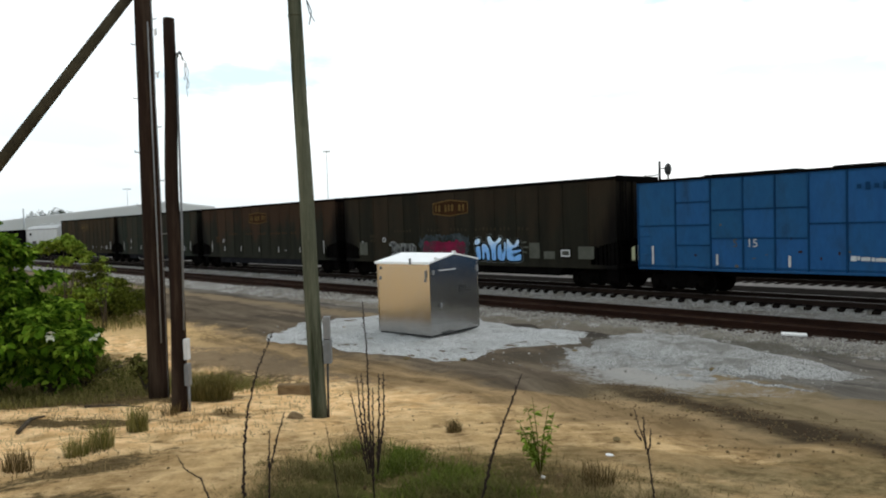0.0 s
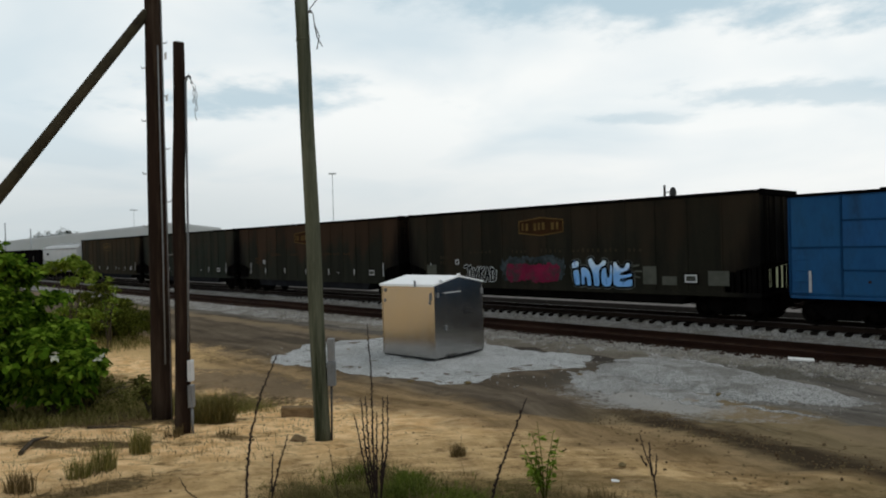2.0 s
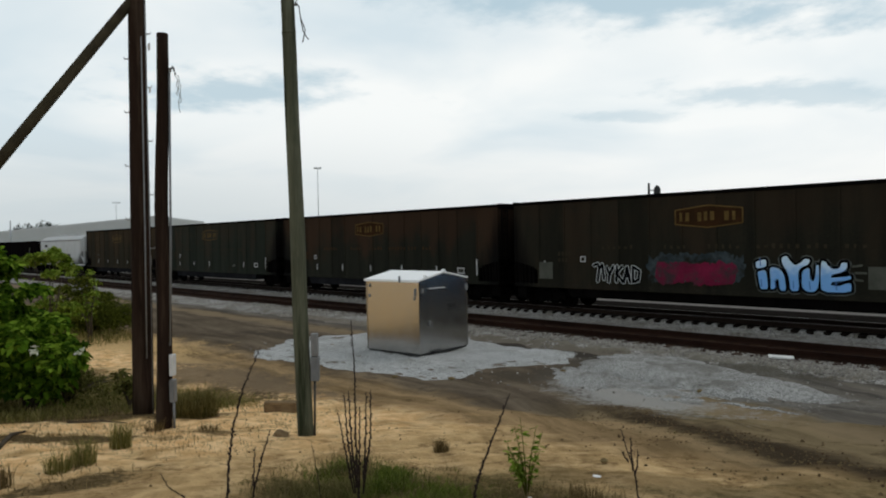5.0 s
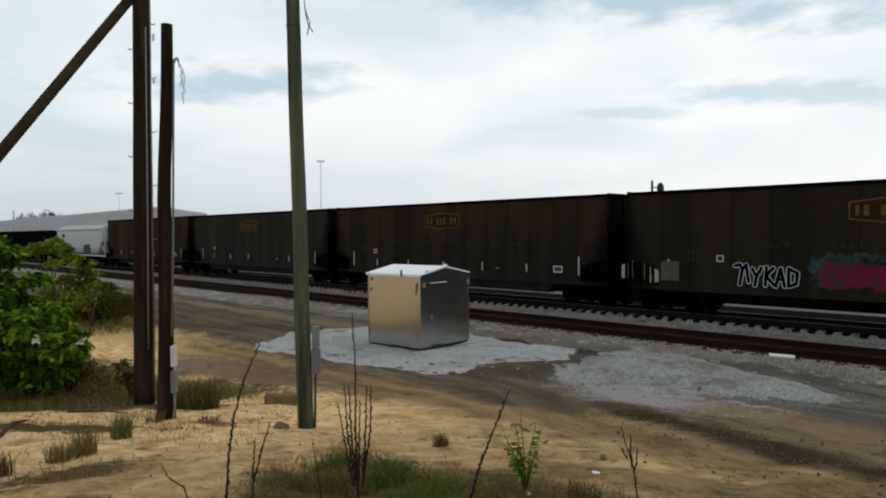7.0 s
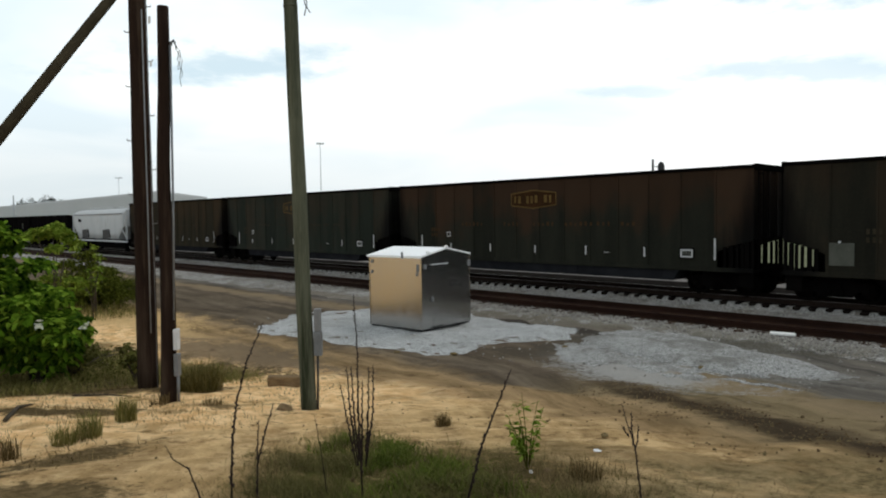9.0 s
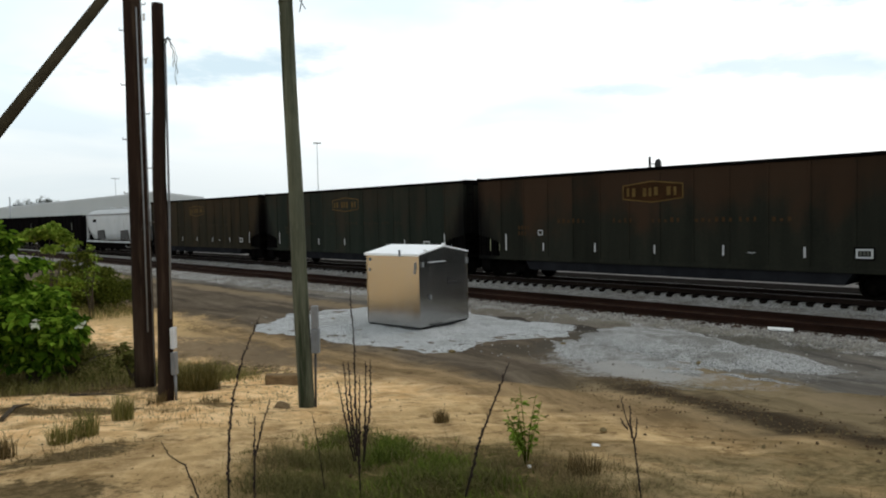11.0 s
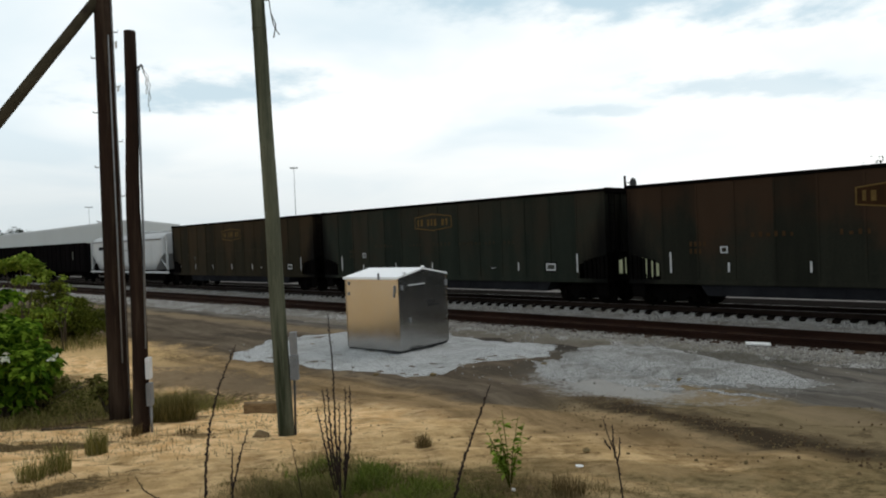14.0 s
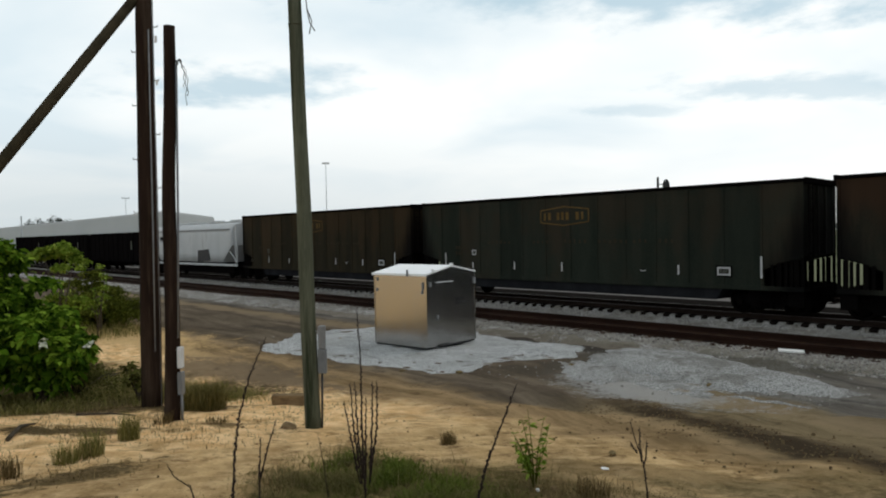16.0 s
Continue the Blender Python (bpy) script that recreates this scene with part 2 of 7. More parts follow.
    dull = mixed(nt, ranged(nt, speck, 0.57, 0.65, 0, 0.85), dull, (0.10, 0.065, 0.03))
    sand = mixed(nt, calc(nt, "MULTIPLY", ranged(nt, X, -8.8, -6.0, 0, 0.95, True), ranged(nt, mid, 0.30, 0.62, 1.0, 0.55)), sand, dull)
    # packed earth of the track along the rails
    earth = mixed(nt, ranged(nt, rut, 0.38, 0.62), (0.085, 0.068, 0.050), (0.178, 0.142, 0.102))
    earth = mixed(nt, ranged(nt, mid, 0.54, 0.68, 0, 0.7), earth, (0.085, 0.066, 0.050))
    tan = mixed(nt, ranged(nt, rut, 0.38, 0.60), (0.20, 0.136, 0.070), (0.38, 0.262, 0.140))
    tan = mixed(nt, ranged(nt, speck, 0.60, 0.68, 0, 0.7), tan, (0.11, 0.075, 0.04))
    tan = mixed(nt, ranged(nt, crust, 0.56, 0.61, 0, 0.6), tan, (0.12, 0.080, 0.042))
    olive = mixed(nt, ranged(nt, rut, 0.38, 0.62), (0.125, 0.097, 0.056), (0.25, 0.190, 0.110))
    olive = mixed(nt, ranged(nt, crust, 0.55, 0.60, 0, 0.6), olive, (0.095, 0.070, 0.040))
    grey = mixed(nt, ranged(nt, rut, 0.38, 0.62), (0.085, 0.079, 0.070), (0.18, 0.16, 0.135))
    Vr = calc(nt, "SUBTRACT", V, calc(nt, "MULTIPLY", east, 1.8))
    road = mixed(nt, ranged(nt, Vr, 9.8, 11.4, 0, 1, True), tan, mixed(nt, east, earth, olive))
    road = mixed(nt, calc(nt, "MULTIPLY", band(nt, V, 15.2, 16.0, 0.4), 0.6), road, (0.30, 0.225, 0.14))
    road = mixed(nt, ranged(nt, V, 16.0, 16.8, 0, 1, True), road, grey)
    furrow = calc(nt, "MULTIPLY", band(nt, V, 12.60, 13.65, 0.40), calc(nt, "MULTIPLY", east, ranged(nt, mid, 0.34, 0.50, 0.55, 1.0)))
    road = mixed(nt, furrow, road, (0.055, 0.041, 0.027))
    col = mixed(nt, ranged(nt, S, 7.6, 9.2, 0, 1, True), sand, road)
    col = dirt(col, -26.5, 8.6, 5.0, 1.5, 0.15, (0.62, 0.42, 0.20), 0.85)
    col = dirt(col, -16.2, 8.3, 3.6, 1.1, 0.10, (0.155, 0.118, 0.080), 0.85)
    col = dirt(col, -20.5, 8.9, 1.6, 0.30, 0.05, (0.52, 0.36, 0.18), 0.6)
    # weedy and littered patches
    brown = mixed(nt, ranged(nt, speck, 0.42, 0.58), (0.050, 0.038, 0.018), (0.135, 0.098, 0.050))
    col = dirt(col, -10.6, 2.80, 1.6, 0.34, 0.62, brown, 0.95)
    col = dirt(col, -6.75, 1.95, 0.9, 0.26, 1.87, brown, 0.9)
    col = dirt(col, -5.5, 1.25, 0.6, 0.30, 0.75, brown, 0.85)
    col = dirt(col, -13.2, 4.0, 2.2, 0.50, 0.95, brown, 0.95)
    col = dirt(col, -14.4, 6.9, 1.7, 0.75, 0.35, brown, 0.85)
    col = dirt(col, -12.0, 5.3, 0.7, 0.45, 0.5, brown, 0.9)
    col = dirt(col, -9.4, 4.6, 0.30, 0.12, 0.7, brown, 0.8)
    col = dirt(col, -2.8, 5.45, 1.6, 0.30, 0.15, brown, 0.45)
    col = dirt(col, -1.8, 6.1, 1.0, 0.25, -0.3, brown, 0.35)
    col = dirt(col, -7.7, 12.9, 2.7, 0.95, -0.50, (0.38, 0.372, 0.355), 0.85, 0.5)
    col = dirt(col, -7.4, 15.2, 3.6, 1.6, -0.40, (0.22, 0.21, 0.195), 0.7, 0.4)
    col = dirt(col, -10.9, 15.3, 1.0, 1.3, 0.3, (0.080, 0.069, 0.055), 0.85)
    col = dirt(col, -11.0, 13.4, 0.9, 0.6, 0.5, (0.080, 0.067, 0.051), 0.8)
    col = dirt(col, -13.0, 17.2, 3.4, 0.7, -0.1, (0.055, 0.048, 0.040), 0.9)
    col = dirt(col, -21.5, 13.6, 3.4, 0.5, 0.2, (0.075, 0.062, 0.048), 0.8)
    col = dirt(col, -25.0, 11.6, 2.4, 0.35, 0.1, (0.085, 0.066, 0.048), 0.7)
    # thin weedy soil in front of the camera and under the bushes
    fwd = calc(nt, "ADD", calc(nt, "MULTIPLY", X, -0.71), calc(nt, "MULTIPLY", Y, 0.70))
    fwd = calc(nt, "ADD", fwd, calc(nt, "MULTIPLY", calc(nt, "SUBTRACT", wob2, 0.5), 3.0))
    side = calc(nt, "ADD", calc(nt, "MULTIPLY", X, 0.70), calc(nt, "MULTIPLY", Y, 0.71))
    litter = mixed(nt, ranged(nt, mid, 0.35, 0.65), (0.064, 0.052, 0.022), (0.145, 0.108, 0.050))
    moss = mixed(nt, ranged(nt, speck, 0.38, 0.60), (0.040, 0.042, 0.012), (0.092, 0.086, 0.028))
    litter = mixed(nt, ranged(nt, wob2, 0.44, 0.58), litter, moss)
    weedy = calc(nt, "MULTIPLY", band(nt, fwd, 3.4, 6.5, 0.7), band(nt, side, -1.55, 1.0, 0.45))
    col = mixed(nt, calc(nt, "MULTIPLY", weedy, ranged(nt, speck, 0.34, 0.5, 0.55, 1.0)), col, litter)
    trodden = calc(nt, "MULTIPLY", ranged(nt, fwd, 6.0, 4.9, 0, 0.85, True), ranged(nt, side, 0.5, 1.2, 0, 1, True))
    trodden = calc(nt, "MULTIPLY", trodden, calc(nt, "MULTIPLY", ranged(nt, fwd, -0.5, 2.3, 0, 1, True), ranged(nt, side, 9.0, 6.0, 0, 1, True)))
    col = mixed(nt, calc(nt, "MULTIPLY", trodden, ranged(nt, crust, 0.40, 0.54, 0.45, 1.0)), col, mixed(nt, ranged(nt, speck, 0.40, 0.60), (0.105, 0.082, 0.040), (0.24, 0.185, 0.095)))
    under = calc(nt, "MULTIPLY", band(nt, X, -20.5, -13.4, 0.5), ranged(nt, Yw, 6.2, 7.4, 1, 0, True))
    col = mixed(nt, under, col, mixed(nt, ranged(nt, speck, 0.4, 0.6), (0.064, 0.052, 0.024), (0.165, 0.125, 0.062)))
    # beyond the rails: dark ground with shade painted in, pale yard, then mown grass
    shaded_ground = mixed(nt, ranged(nt, mid, 0.35, 0.65), (0.010, 0.009, 0.008), (0.024, 0.021, 0.019))
    yard = mixed(nt, ranged(nt, mid, 0.35, 0.65), (0.16, 0.150, 0.142), (0.26, 0.245, 0.232))
    col = mixed(nt, ranged(nt, Y, 26.5, 27.0, 0, 1, True), col, shaded_ground)
    col = mixed(nt, ranged(nt, Y, 32.3, 32.6, 0, 1, True), col, yard)
    grass = mixed(nt, ranged(nt, mid, 0.35, 0.65), (0.13, 0.145, 0.085), (0.24, 0.24, 0.16))
    col = mixed(nt, ranged(nt, Yw, 42.0, 45.0, 0, 1, True), col, grass)
    nt.links.new(col, p.inputs["Base Color"])
    p.inputs["Roughness"].default_value = 1.0
    p.inputs["Specular IOR Level"].default_value = 0.0
    h = calc(nt, "ADD", calc(nt, "MULTIPLY", mid, 1.0), calc(nt, "MULTIPLY", speck, 0.6))
    bumped(nt, p, h, 0.9, 0.10)
    return m


def stone_material(name, dark, pale, scale, tint=None, soiled_shaded=(), fouled=()):
    """Loose crushed stone: each cell has its own tone and edge."""
    m, nt, p = nodes_of(name)
    pos = nt.nodes.new("ShaderNodeNewGeometry").outputs["Position"]
    vor = tex(nt, "ShaderNodeTexVoronoi", scale, pos)
    bw = nt.nodes.new("ShaderNodeSeparateColor")
    nt.links.new(vor.outputs["Color"], bw.inputs[0])
    big = tex(nt, "ShaderNodeTexNoise", 0.6, pos, 5.0, 0.6).outputs["Fac"]
    fac = calc(nt, "ADD", calc(nt, "MULTIPLY", bw.outputs[0], 0.7), calc(nt, "MULTIPLY", ranged(nt, big, 0.3, 0.7), 0.3))
    col = mixed(nt, fac, dark, pale)
    if tint:
        col = mixed(nt, ranged(nt, tex(nt, "ShaderNodeTexNoise", 0.9, pos, 8.0, 0.74).outputs["Fac"], 0.47, 0.60), col, tint)
    col = mixed(nt, ranged(nt, vor.outputs["Distance"], 0.45, 0.75), col, tuple(c * 0.35 for c in dark))
    for y, half, tone in soiled_shaded:  # rust on the siding; oil and the train's shade on the main track
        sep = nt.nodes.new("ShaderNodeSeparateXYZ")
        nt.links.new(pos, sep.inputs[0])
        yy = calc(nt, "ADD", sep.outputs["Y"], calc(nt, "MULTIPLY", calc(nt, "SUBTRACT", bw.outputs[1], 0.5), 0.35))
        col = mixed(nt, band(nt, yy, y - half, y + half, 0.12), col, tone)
    for x, y, rx, ry, tone, most in fouled:  # earth and weeds among the stones, in ragged patches
        sep = nt.nodes.new("ShaderNodeSeparateXYZ")
        nt.links.new(pos, sep.inputs[0])
        u, v = calc(nt, "DIVIDE", calc(nt, "SUBTRACT", sep.outputs["X"], x), rx), calc(nt, "DIVIDE", calc(nt, "SUBTRACT", sep.outputs["Y"], y), ry)
        d = calc(nt, "SQRT", calc(nt, "ADD", calc(nt, "MULTIPLY", u, u), calc(nt, "MULTIPLY", v, v)))
        rag = tex(nt, "ShaderNodeTexNoise", 2.2, pos, 7.0, 0.72).outputs["Fac"]
        d = calc(nt, "ADD", d, calc(nt, "MULTIPLY", calc(nt, "SUBTRACT", rag, 0.5), 4.0))
        col = mixed(nt, ranged(nt, d, 0.7, 1.1, most, 0, True), col, tone)
    nt.links.new(col, p.inputs["Base Color"])
    p.inputs["Roughness"].default_value = 1.0
    p.inputs["Specular IOR Level"].default_value = 0.0
    bumped(nt, p, calc(nt, "MULTIPLY", vor.outputs["Distance"], -1.0), 0.9, 0.03)
    return m


def faded_spray(name, low, high, z0, z1):
    """Sprayed paint that fades from one colour to another up the side."""
    m, nt, p = nodes_of(name)
    v = local(nt)
    sep = nt.nodes.new("ShaderNodeSeparateXYZ")
    nt.links.new(v, sep.inputs[0])
    n = tex(nt, "ShaderNodeTexNoise", 3.0, v, 4.0).outputs["Fac"]
    h = calc(nt, "ADD", sep.outputs["Z"], calc(nt, "MULTIPLY", calc(nt, "SUBTRACT", n, 0.5), 1.0))
    nt.links.new(mixed(nt, ranged(nt, h, z0, z1, 0, 1, True), low, high), p.inputs["Base Color"])
    p.inputs["Roughness"].default_value = 0.7
    return m


def car_paint(name, a, b, rust, most, low, soot=0.9):
    """Grimed paint of a chip car: every panel weathers a little differently, rust runs from the top rail, brake soot lies on the ends."""
    m, nt, p = nodes_of(name)
    v = local(nt)
    sep = nt.nodes.new("ShaderNodeSeparateXYZ")
    nt.links.new(v, sep.inputs[0])
    X, Z = sep.outputs["X"], sep.outputs["Z"]
    streak = tex(nt, "ShaderNodeTexNoise", 1.1, local(nt, (1.6, 1, 0.22)), 5.0, 0.6).outputs["Fac"]
    cloud = tex(nt, "ShaderNodeTexNoise", 0.55, v, 5.0, 0.6).outputs["Fac"]
    fine = tex(nt, "ShaderNodeTexNoise", 13.0, v, 3.0, 0.7).outputs["Fac"]
    panel = nt.nodes.new("ShaderNodeTexWhiteNoise")
    panel.noise_dimensions = "1D"
    nt.links.new(calc(nt, "FLOOR", calc(nt, "DIVIDE", calc(nt, "SUBTRACT", X, 0.06), 1.3164)), panel.inputs["W"])
    own = panel.outputs["Value"]
    col = mixed(nt, ranged(nt, calc(nt, "ADD", calc(nt, "MULTIPLY", streak, 0.6), calc(nt, "MULTIPLY", fine, 0.4)), 0.36, 0.64), a, b)
    # rust: more of it high on the side, and on some panels more than on others
    r = calc(nt, "ADD", calc(nt, "MULTIPLY", cloud, 1.1), calc(nt, "MULTIPLY", streak, 0.55))
    r = calc(nt, "ADD", r, calc(nt, "MULTIPLY", calc(nt, "SUBTRACT", own, 0.5), 0.30))
    r = calc(nt, "ADD", r, ranged(nt, Z, 1.2, 4.4, -low, low))
    col = mixed(nt, ranged(nt, r, 0.66, 1.12, 0, most, True), col, rust)
    hsv = nt.nodes.new("ShaderNodeHueSaturation")
    nt.links.new(col, hsv.inputs["Color"])
    nt.links.new(ranged(nt, own, 0, 1, 0.82, 1.2), hsv.inputs["Value"])
    col = hsv.outputs[0]
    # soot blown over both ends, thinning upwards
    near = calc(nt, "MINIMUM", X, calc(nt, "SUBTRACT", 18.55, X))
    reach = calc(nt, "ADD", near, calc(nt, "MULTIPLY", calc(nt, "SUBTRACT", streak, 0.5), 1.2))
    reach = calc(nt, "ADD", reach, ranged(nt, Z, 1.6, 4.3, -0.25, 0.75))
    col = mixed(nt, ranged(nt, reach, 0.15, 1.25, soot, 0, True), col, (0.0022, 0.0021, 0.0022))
    nt.links.new(col, p.inputs["Base Color"])
    nt.links.new(ranged(nt, fine, 0.2, 0.8, 0.72, 0.95), p.inputs["Roughness"])
    p.inputs["Specular IOR Level"].default_value = 0.05
    bumped(nt, p, fine, 0.15, 0.004)
    return m


def brushed_metal(name, a, b, rough):
    """Bare sheet metal with faint upright brushing."""
    m, nt, p = nodes_of(name)
    n = tex(nt, "ShaderNodeTexNoise", 1.2, local(nt, (6, 6, 0.3)), 5.0, 0.6).outputs["Fac"]
    nt.links.new(mixed(nt, ranged(nt, n, 0.3, 0.7), a, b), p.inputs["Base Color"])
    nt.links.new(ranged(nt, n, 0.3, 0.7, rough - 0.03, rough + 0.03), p.inputs["Roughness"])
    p.inputs["Metallic"].default_value = 1.0
    return m


M = {}
M["ground"] = ground_material()
# first two bands: oil with the train's shade painted in; third band: rust
M["ballast"] = stone_material("ballast_stone", (0.26, 0.250, 0.235), (0.50, 0.485, 0.46), 24.0, (0.21, 0.187, 0.155),
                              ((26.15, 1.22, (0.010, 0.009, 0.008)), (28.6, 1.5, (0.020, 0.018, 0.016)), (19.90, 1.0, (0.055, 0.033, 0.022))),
                              ((-13.0, 17.0, 5.0, 0.9, (0.15, 0.130, 0.102), 0.9), (-6.8, 17.35, 3.2, 0.5, (0.085, 0.078, 0.062), 0.85), (-2.0, 17.0, 2.8, 0.6, (0.11, 0.098, 0.080), 0.85), (-9.0, 18.1, 9.0, 0.35, (0.20, 0.185, 0.155), 0.6), (-24.0, 17.2, 6.0, 0.6, (0.17, 0.145, 0.115), 0.7)))
M["pad"] = stone_material("pale_gravel", (0.47, 0.482, 0.482), (0.75, 0.762, 0.758), 40.0, (0.46, 0.465, 0.45))
M["pile"] = stone_material("grey_gravel", (0.365, 0.365, 0.355), (0.585, 0.585, 0.57), 40.0, (0.27, 0.262, 0.24))
M["stone"] = surface("loose_stone", (0.15, 0.14, 0.125), (0.36, 0.34, 0.31), 4.0, 0.9, island=True, vary=0.35, spec=0.05)
M["clod"] = surface("earth_clod", (0.060, 0.042, 0.025), (0.19, 0.130, 0.070), 5.0, 0.95, island=True, vary=0.45, spec=0.0)
M["rust_rail"] = surface("rusty_rail", (0.009, 0.0045, 0.0032), (0.034, 0.0165, 0.0105), 2.0, 0.8, 0.0, 40.0, 0.3, 0.004, (0.3, 1, 1), spec=0.06)
M["dark_rail"] = surface("dark_rail", (0.008, 0.0055, 0.0045), (0.026, 0.017, 0.013), 2.0, 0.7, 0.1, 40.0, 0.3, 0.004, (0.3, 1, 1), spec=0.05)
M["railhead"] = surface("worn_railhead", (0.05, 0.04, 0.036), (0.16, 0.14, 0.125), 1.2, 0.5, 0.5, 30.0, 0.1, 0.002, (0.25, 1, 1))
M["tie"] = surface("creosoted_tie", (0.005, 0.004, 0.0035), (0.018, 0.014, 0.012), 3.0, 0.95, 0, 20.0, 0.6, 0.01, (0.4, 3, 3), vary=0.35, spec=0.0)
M["rust_tie"] = surface("rust_stained_tie", (0.016, 0.010, 0.007), (0.060, 0.036, 0.025), 3.0, 0.9, 0, 20.0, 0.6, 0.01, (0.4, 3, 3), vary=0.45, spec=0.02)
M["pole_brown"] = surface("creosoted_pole", (0.008, 0.0050, 0.0038), (0.036, 0.0215, 0.0150), 1.4, 0.9, 0, 14.0, 0.9, 0.014, (5, 5, 0.35), stain=(0.054, 0.038, 0.027), stain_scale=0.9, stain_at=(0.52, 0.64), spec=0.06)
M["pole_green"] = surface("weathered_pole", (0.038, 0.042, 0.028), (0.152, 0.158, 0.112), 1.4, 0.9, 0, 14.0, 0.8, 0.012, (5, 5, 0.35), stain=(0.028, 0.034, 0.020), stain_scale=1.1, stain_at=(0.48, 0.62), spec=0.06)
M["galv"] = surface("galvanised_steel", (0.12, 0.125, 0.13), (0.22, 0.225, 0.23), 5.0, 0.6, 0.2, 25.0, 0.1, 0.003)
M["grey_box"] = surface("grey_enclosure", (0.10, 0.11, 0.12), (0.18, 0.19, 0.20), 5.0, 0.55, 0.2, 25.0, 0.1, 0.003)
M["white_box"] = surface("pale_enclosure", (0.45, 0.46, 0.47), (0.62, 0.63, 0.64), 5.0, 0.55, 0.0, 25.0, 0.1, 0.003)
M["wire"] = surface("black_wire", (0.012, 0.012, 0.012), (0.03, 0.03, 0.03), 5.0, 0.6, bump=0)
M["alu"] = brushed_metal("brushed_aluminium", (0.475, 0.47, 0.46), (0.505, 0.50, 0.49), 0.18)
M["alu_side"] = brushed_metal("dull_brushed_aluminium", (0.47, 0.468, 0.46), (0.51, 0.508, 0.50), 0.24)
M["alu_dull"] = surface("pale_metal_sheet", (0.80, 0.81, 0.82), (0.90, 0.90, 0.90), 1.5, 0.35, 0.0, 40.0, 0.1, 0.002)
M["dark_gap"] = surface("dark_steel", (0.012, 0.012, 0.013), (0.03, 0.03, 0.03), 4.0, 0.7, 0.2)
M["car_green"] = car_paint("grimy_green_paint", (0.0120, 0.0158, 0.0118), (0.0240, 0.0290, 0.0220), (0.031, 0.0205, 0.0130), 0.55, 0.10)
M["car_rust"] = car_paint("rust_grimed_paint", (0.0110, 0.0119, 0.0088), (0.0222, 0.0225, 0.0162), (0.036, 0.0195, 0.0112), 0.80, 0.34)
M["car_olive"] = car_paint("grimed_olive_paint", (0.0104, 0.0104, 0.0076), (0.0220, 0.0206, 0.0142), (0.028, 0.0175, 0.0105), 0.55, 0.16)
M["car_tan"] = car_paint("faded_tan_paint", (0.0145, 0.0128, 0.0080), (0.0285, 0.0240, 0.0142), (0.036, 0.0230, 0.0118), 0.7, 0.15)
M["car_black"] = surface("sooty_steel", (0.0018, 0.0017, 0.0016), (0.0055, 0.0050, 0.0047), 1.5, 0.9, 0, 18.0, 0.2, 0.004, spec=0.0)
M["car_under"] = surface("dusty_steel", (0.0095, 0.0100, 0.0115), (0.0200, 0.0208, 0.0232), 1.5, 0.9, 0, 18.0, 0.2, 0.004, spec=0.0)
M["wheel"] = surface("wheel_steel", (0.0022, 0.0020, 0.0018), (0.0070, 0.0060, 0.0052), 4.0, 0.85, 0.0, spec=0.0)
M["car_blue"] = surface("faded_blue_paint", (0.0070, 0.050, 0.140), (0.016, 0.092, 0.215), 0.9, 0.65, 0, 9.0, 0.25, 0.008, (1, 1, 0.4), stain=(0.010, 0.036, 0.080), stain_scale=0.9, stain_at=(0.52, 0.74), vary=0.14, spec=0.12)
M["blue_seam"] = surface("dark_blue_seam", (0.0045, 0.028, 0.075), (0.009, 0.050, 0.125), 0.8, 0.75, 0, 14.0, 0.1, 0.004, spec=0.05)
M["car_white"] = surface("chalky_white_paint", (0.34, 0.36, 0.37), (0.48, 0.50, 0.51), 0.8, 0.6, 0, 14.0, 0.12, 0.004, (1, 1, 0.25), stain=(0.20, 0.20, 0.19), stain_scale=0.8, stain_at=(0.56, 0.78))
M["car_coal"] = surface("black_gondola_paint", (0.0030, 0.0028, 0.0030), (0.0075, 0.0066, 0.0068), 0.9, 0.9, 0, 14.0, 0.15, 0.004, (1, 1, 0.25), spec=0.0)
M["emblem_rust"] = surface("rusted_emblem_ground", (0.022, 0.0125, 0.0060), (0.044, 0.0200, 0.0080), 2.0, 0.85, 0, 14.0, 0.1, spec=0.03)
M["yellow"] = surface("faded_yellow_paint", (0.072, 0.044, 0.015), (0.150, 0.096, 0.034), 2.5, 0.85, 0, 20.0, 0.1, spec=0.03)
M["dim_letter"] = surface("faded_letter_paint", (0.022, 0.018, 0.011), (0.048, 0.040, 0.026), 3.0, 0.85, 0, 20.0, 0.1, spec=0.03)
M["dim_orange"] = surface("rusty_letter_paint", (0.034, 0.019, 0.009), (0.070, 0.040, 0.018), 3.0, 0.85, 0, 20.0, 0.1, spec=0.03)
M["stripe"] = surface("reflector_strip", (0.32, 0.33, 0.33), (0.50, 0.50, 0.49), 6.0, 0.5, 0, 20.0, 0.1)
M["patch"] = surface("grey_paint_patch", (0.050, 0.053, 0.042), (0.090, 0.092, 0.075), 3.0, 0.8, 0, 20.0, 0.1, spec=0.15)
M["graf_blue"] = faded_spray("pale_blue_spray", (0.16, 0.38, 0.74), (0.60, 0.75, 0.88), 1.55, 2.25)
M["graf_deep"] = surface("deep_blue_spray", (0.035, 0.12, 0.36), (0.06, 0.18, 0.46), 1.5, 0.6, 0, 12.0, 0.05)
M["graf_black"] = surface("black_spray", (0.0015, 0.0015, 0.002), (0.004, 0.004, 0.005), 3.0, 0.8, 0, 12.0, 0.05, spec=0.0)
M["graf_white"] = surface("white_spray", (0.36, 0.38, 0.38), (0.52, 0.54, 0.54), 3.0, 0.7, 0, 12.0, 0.05)
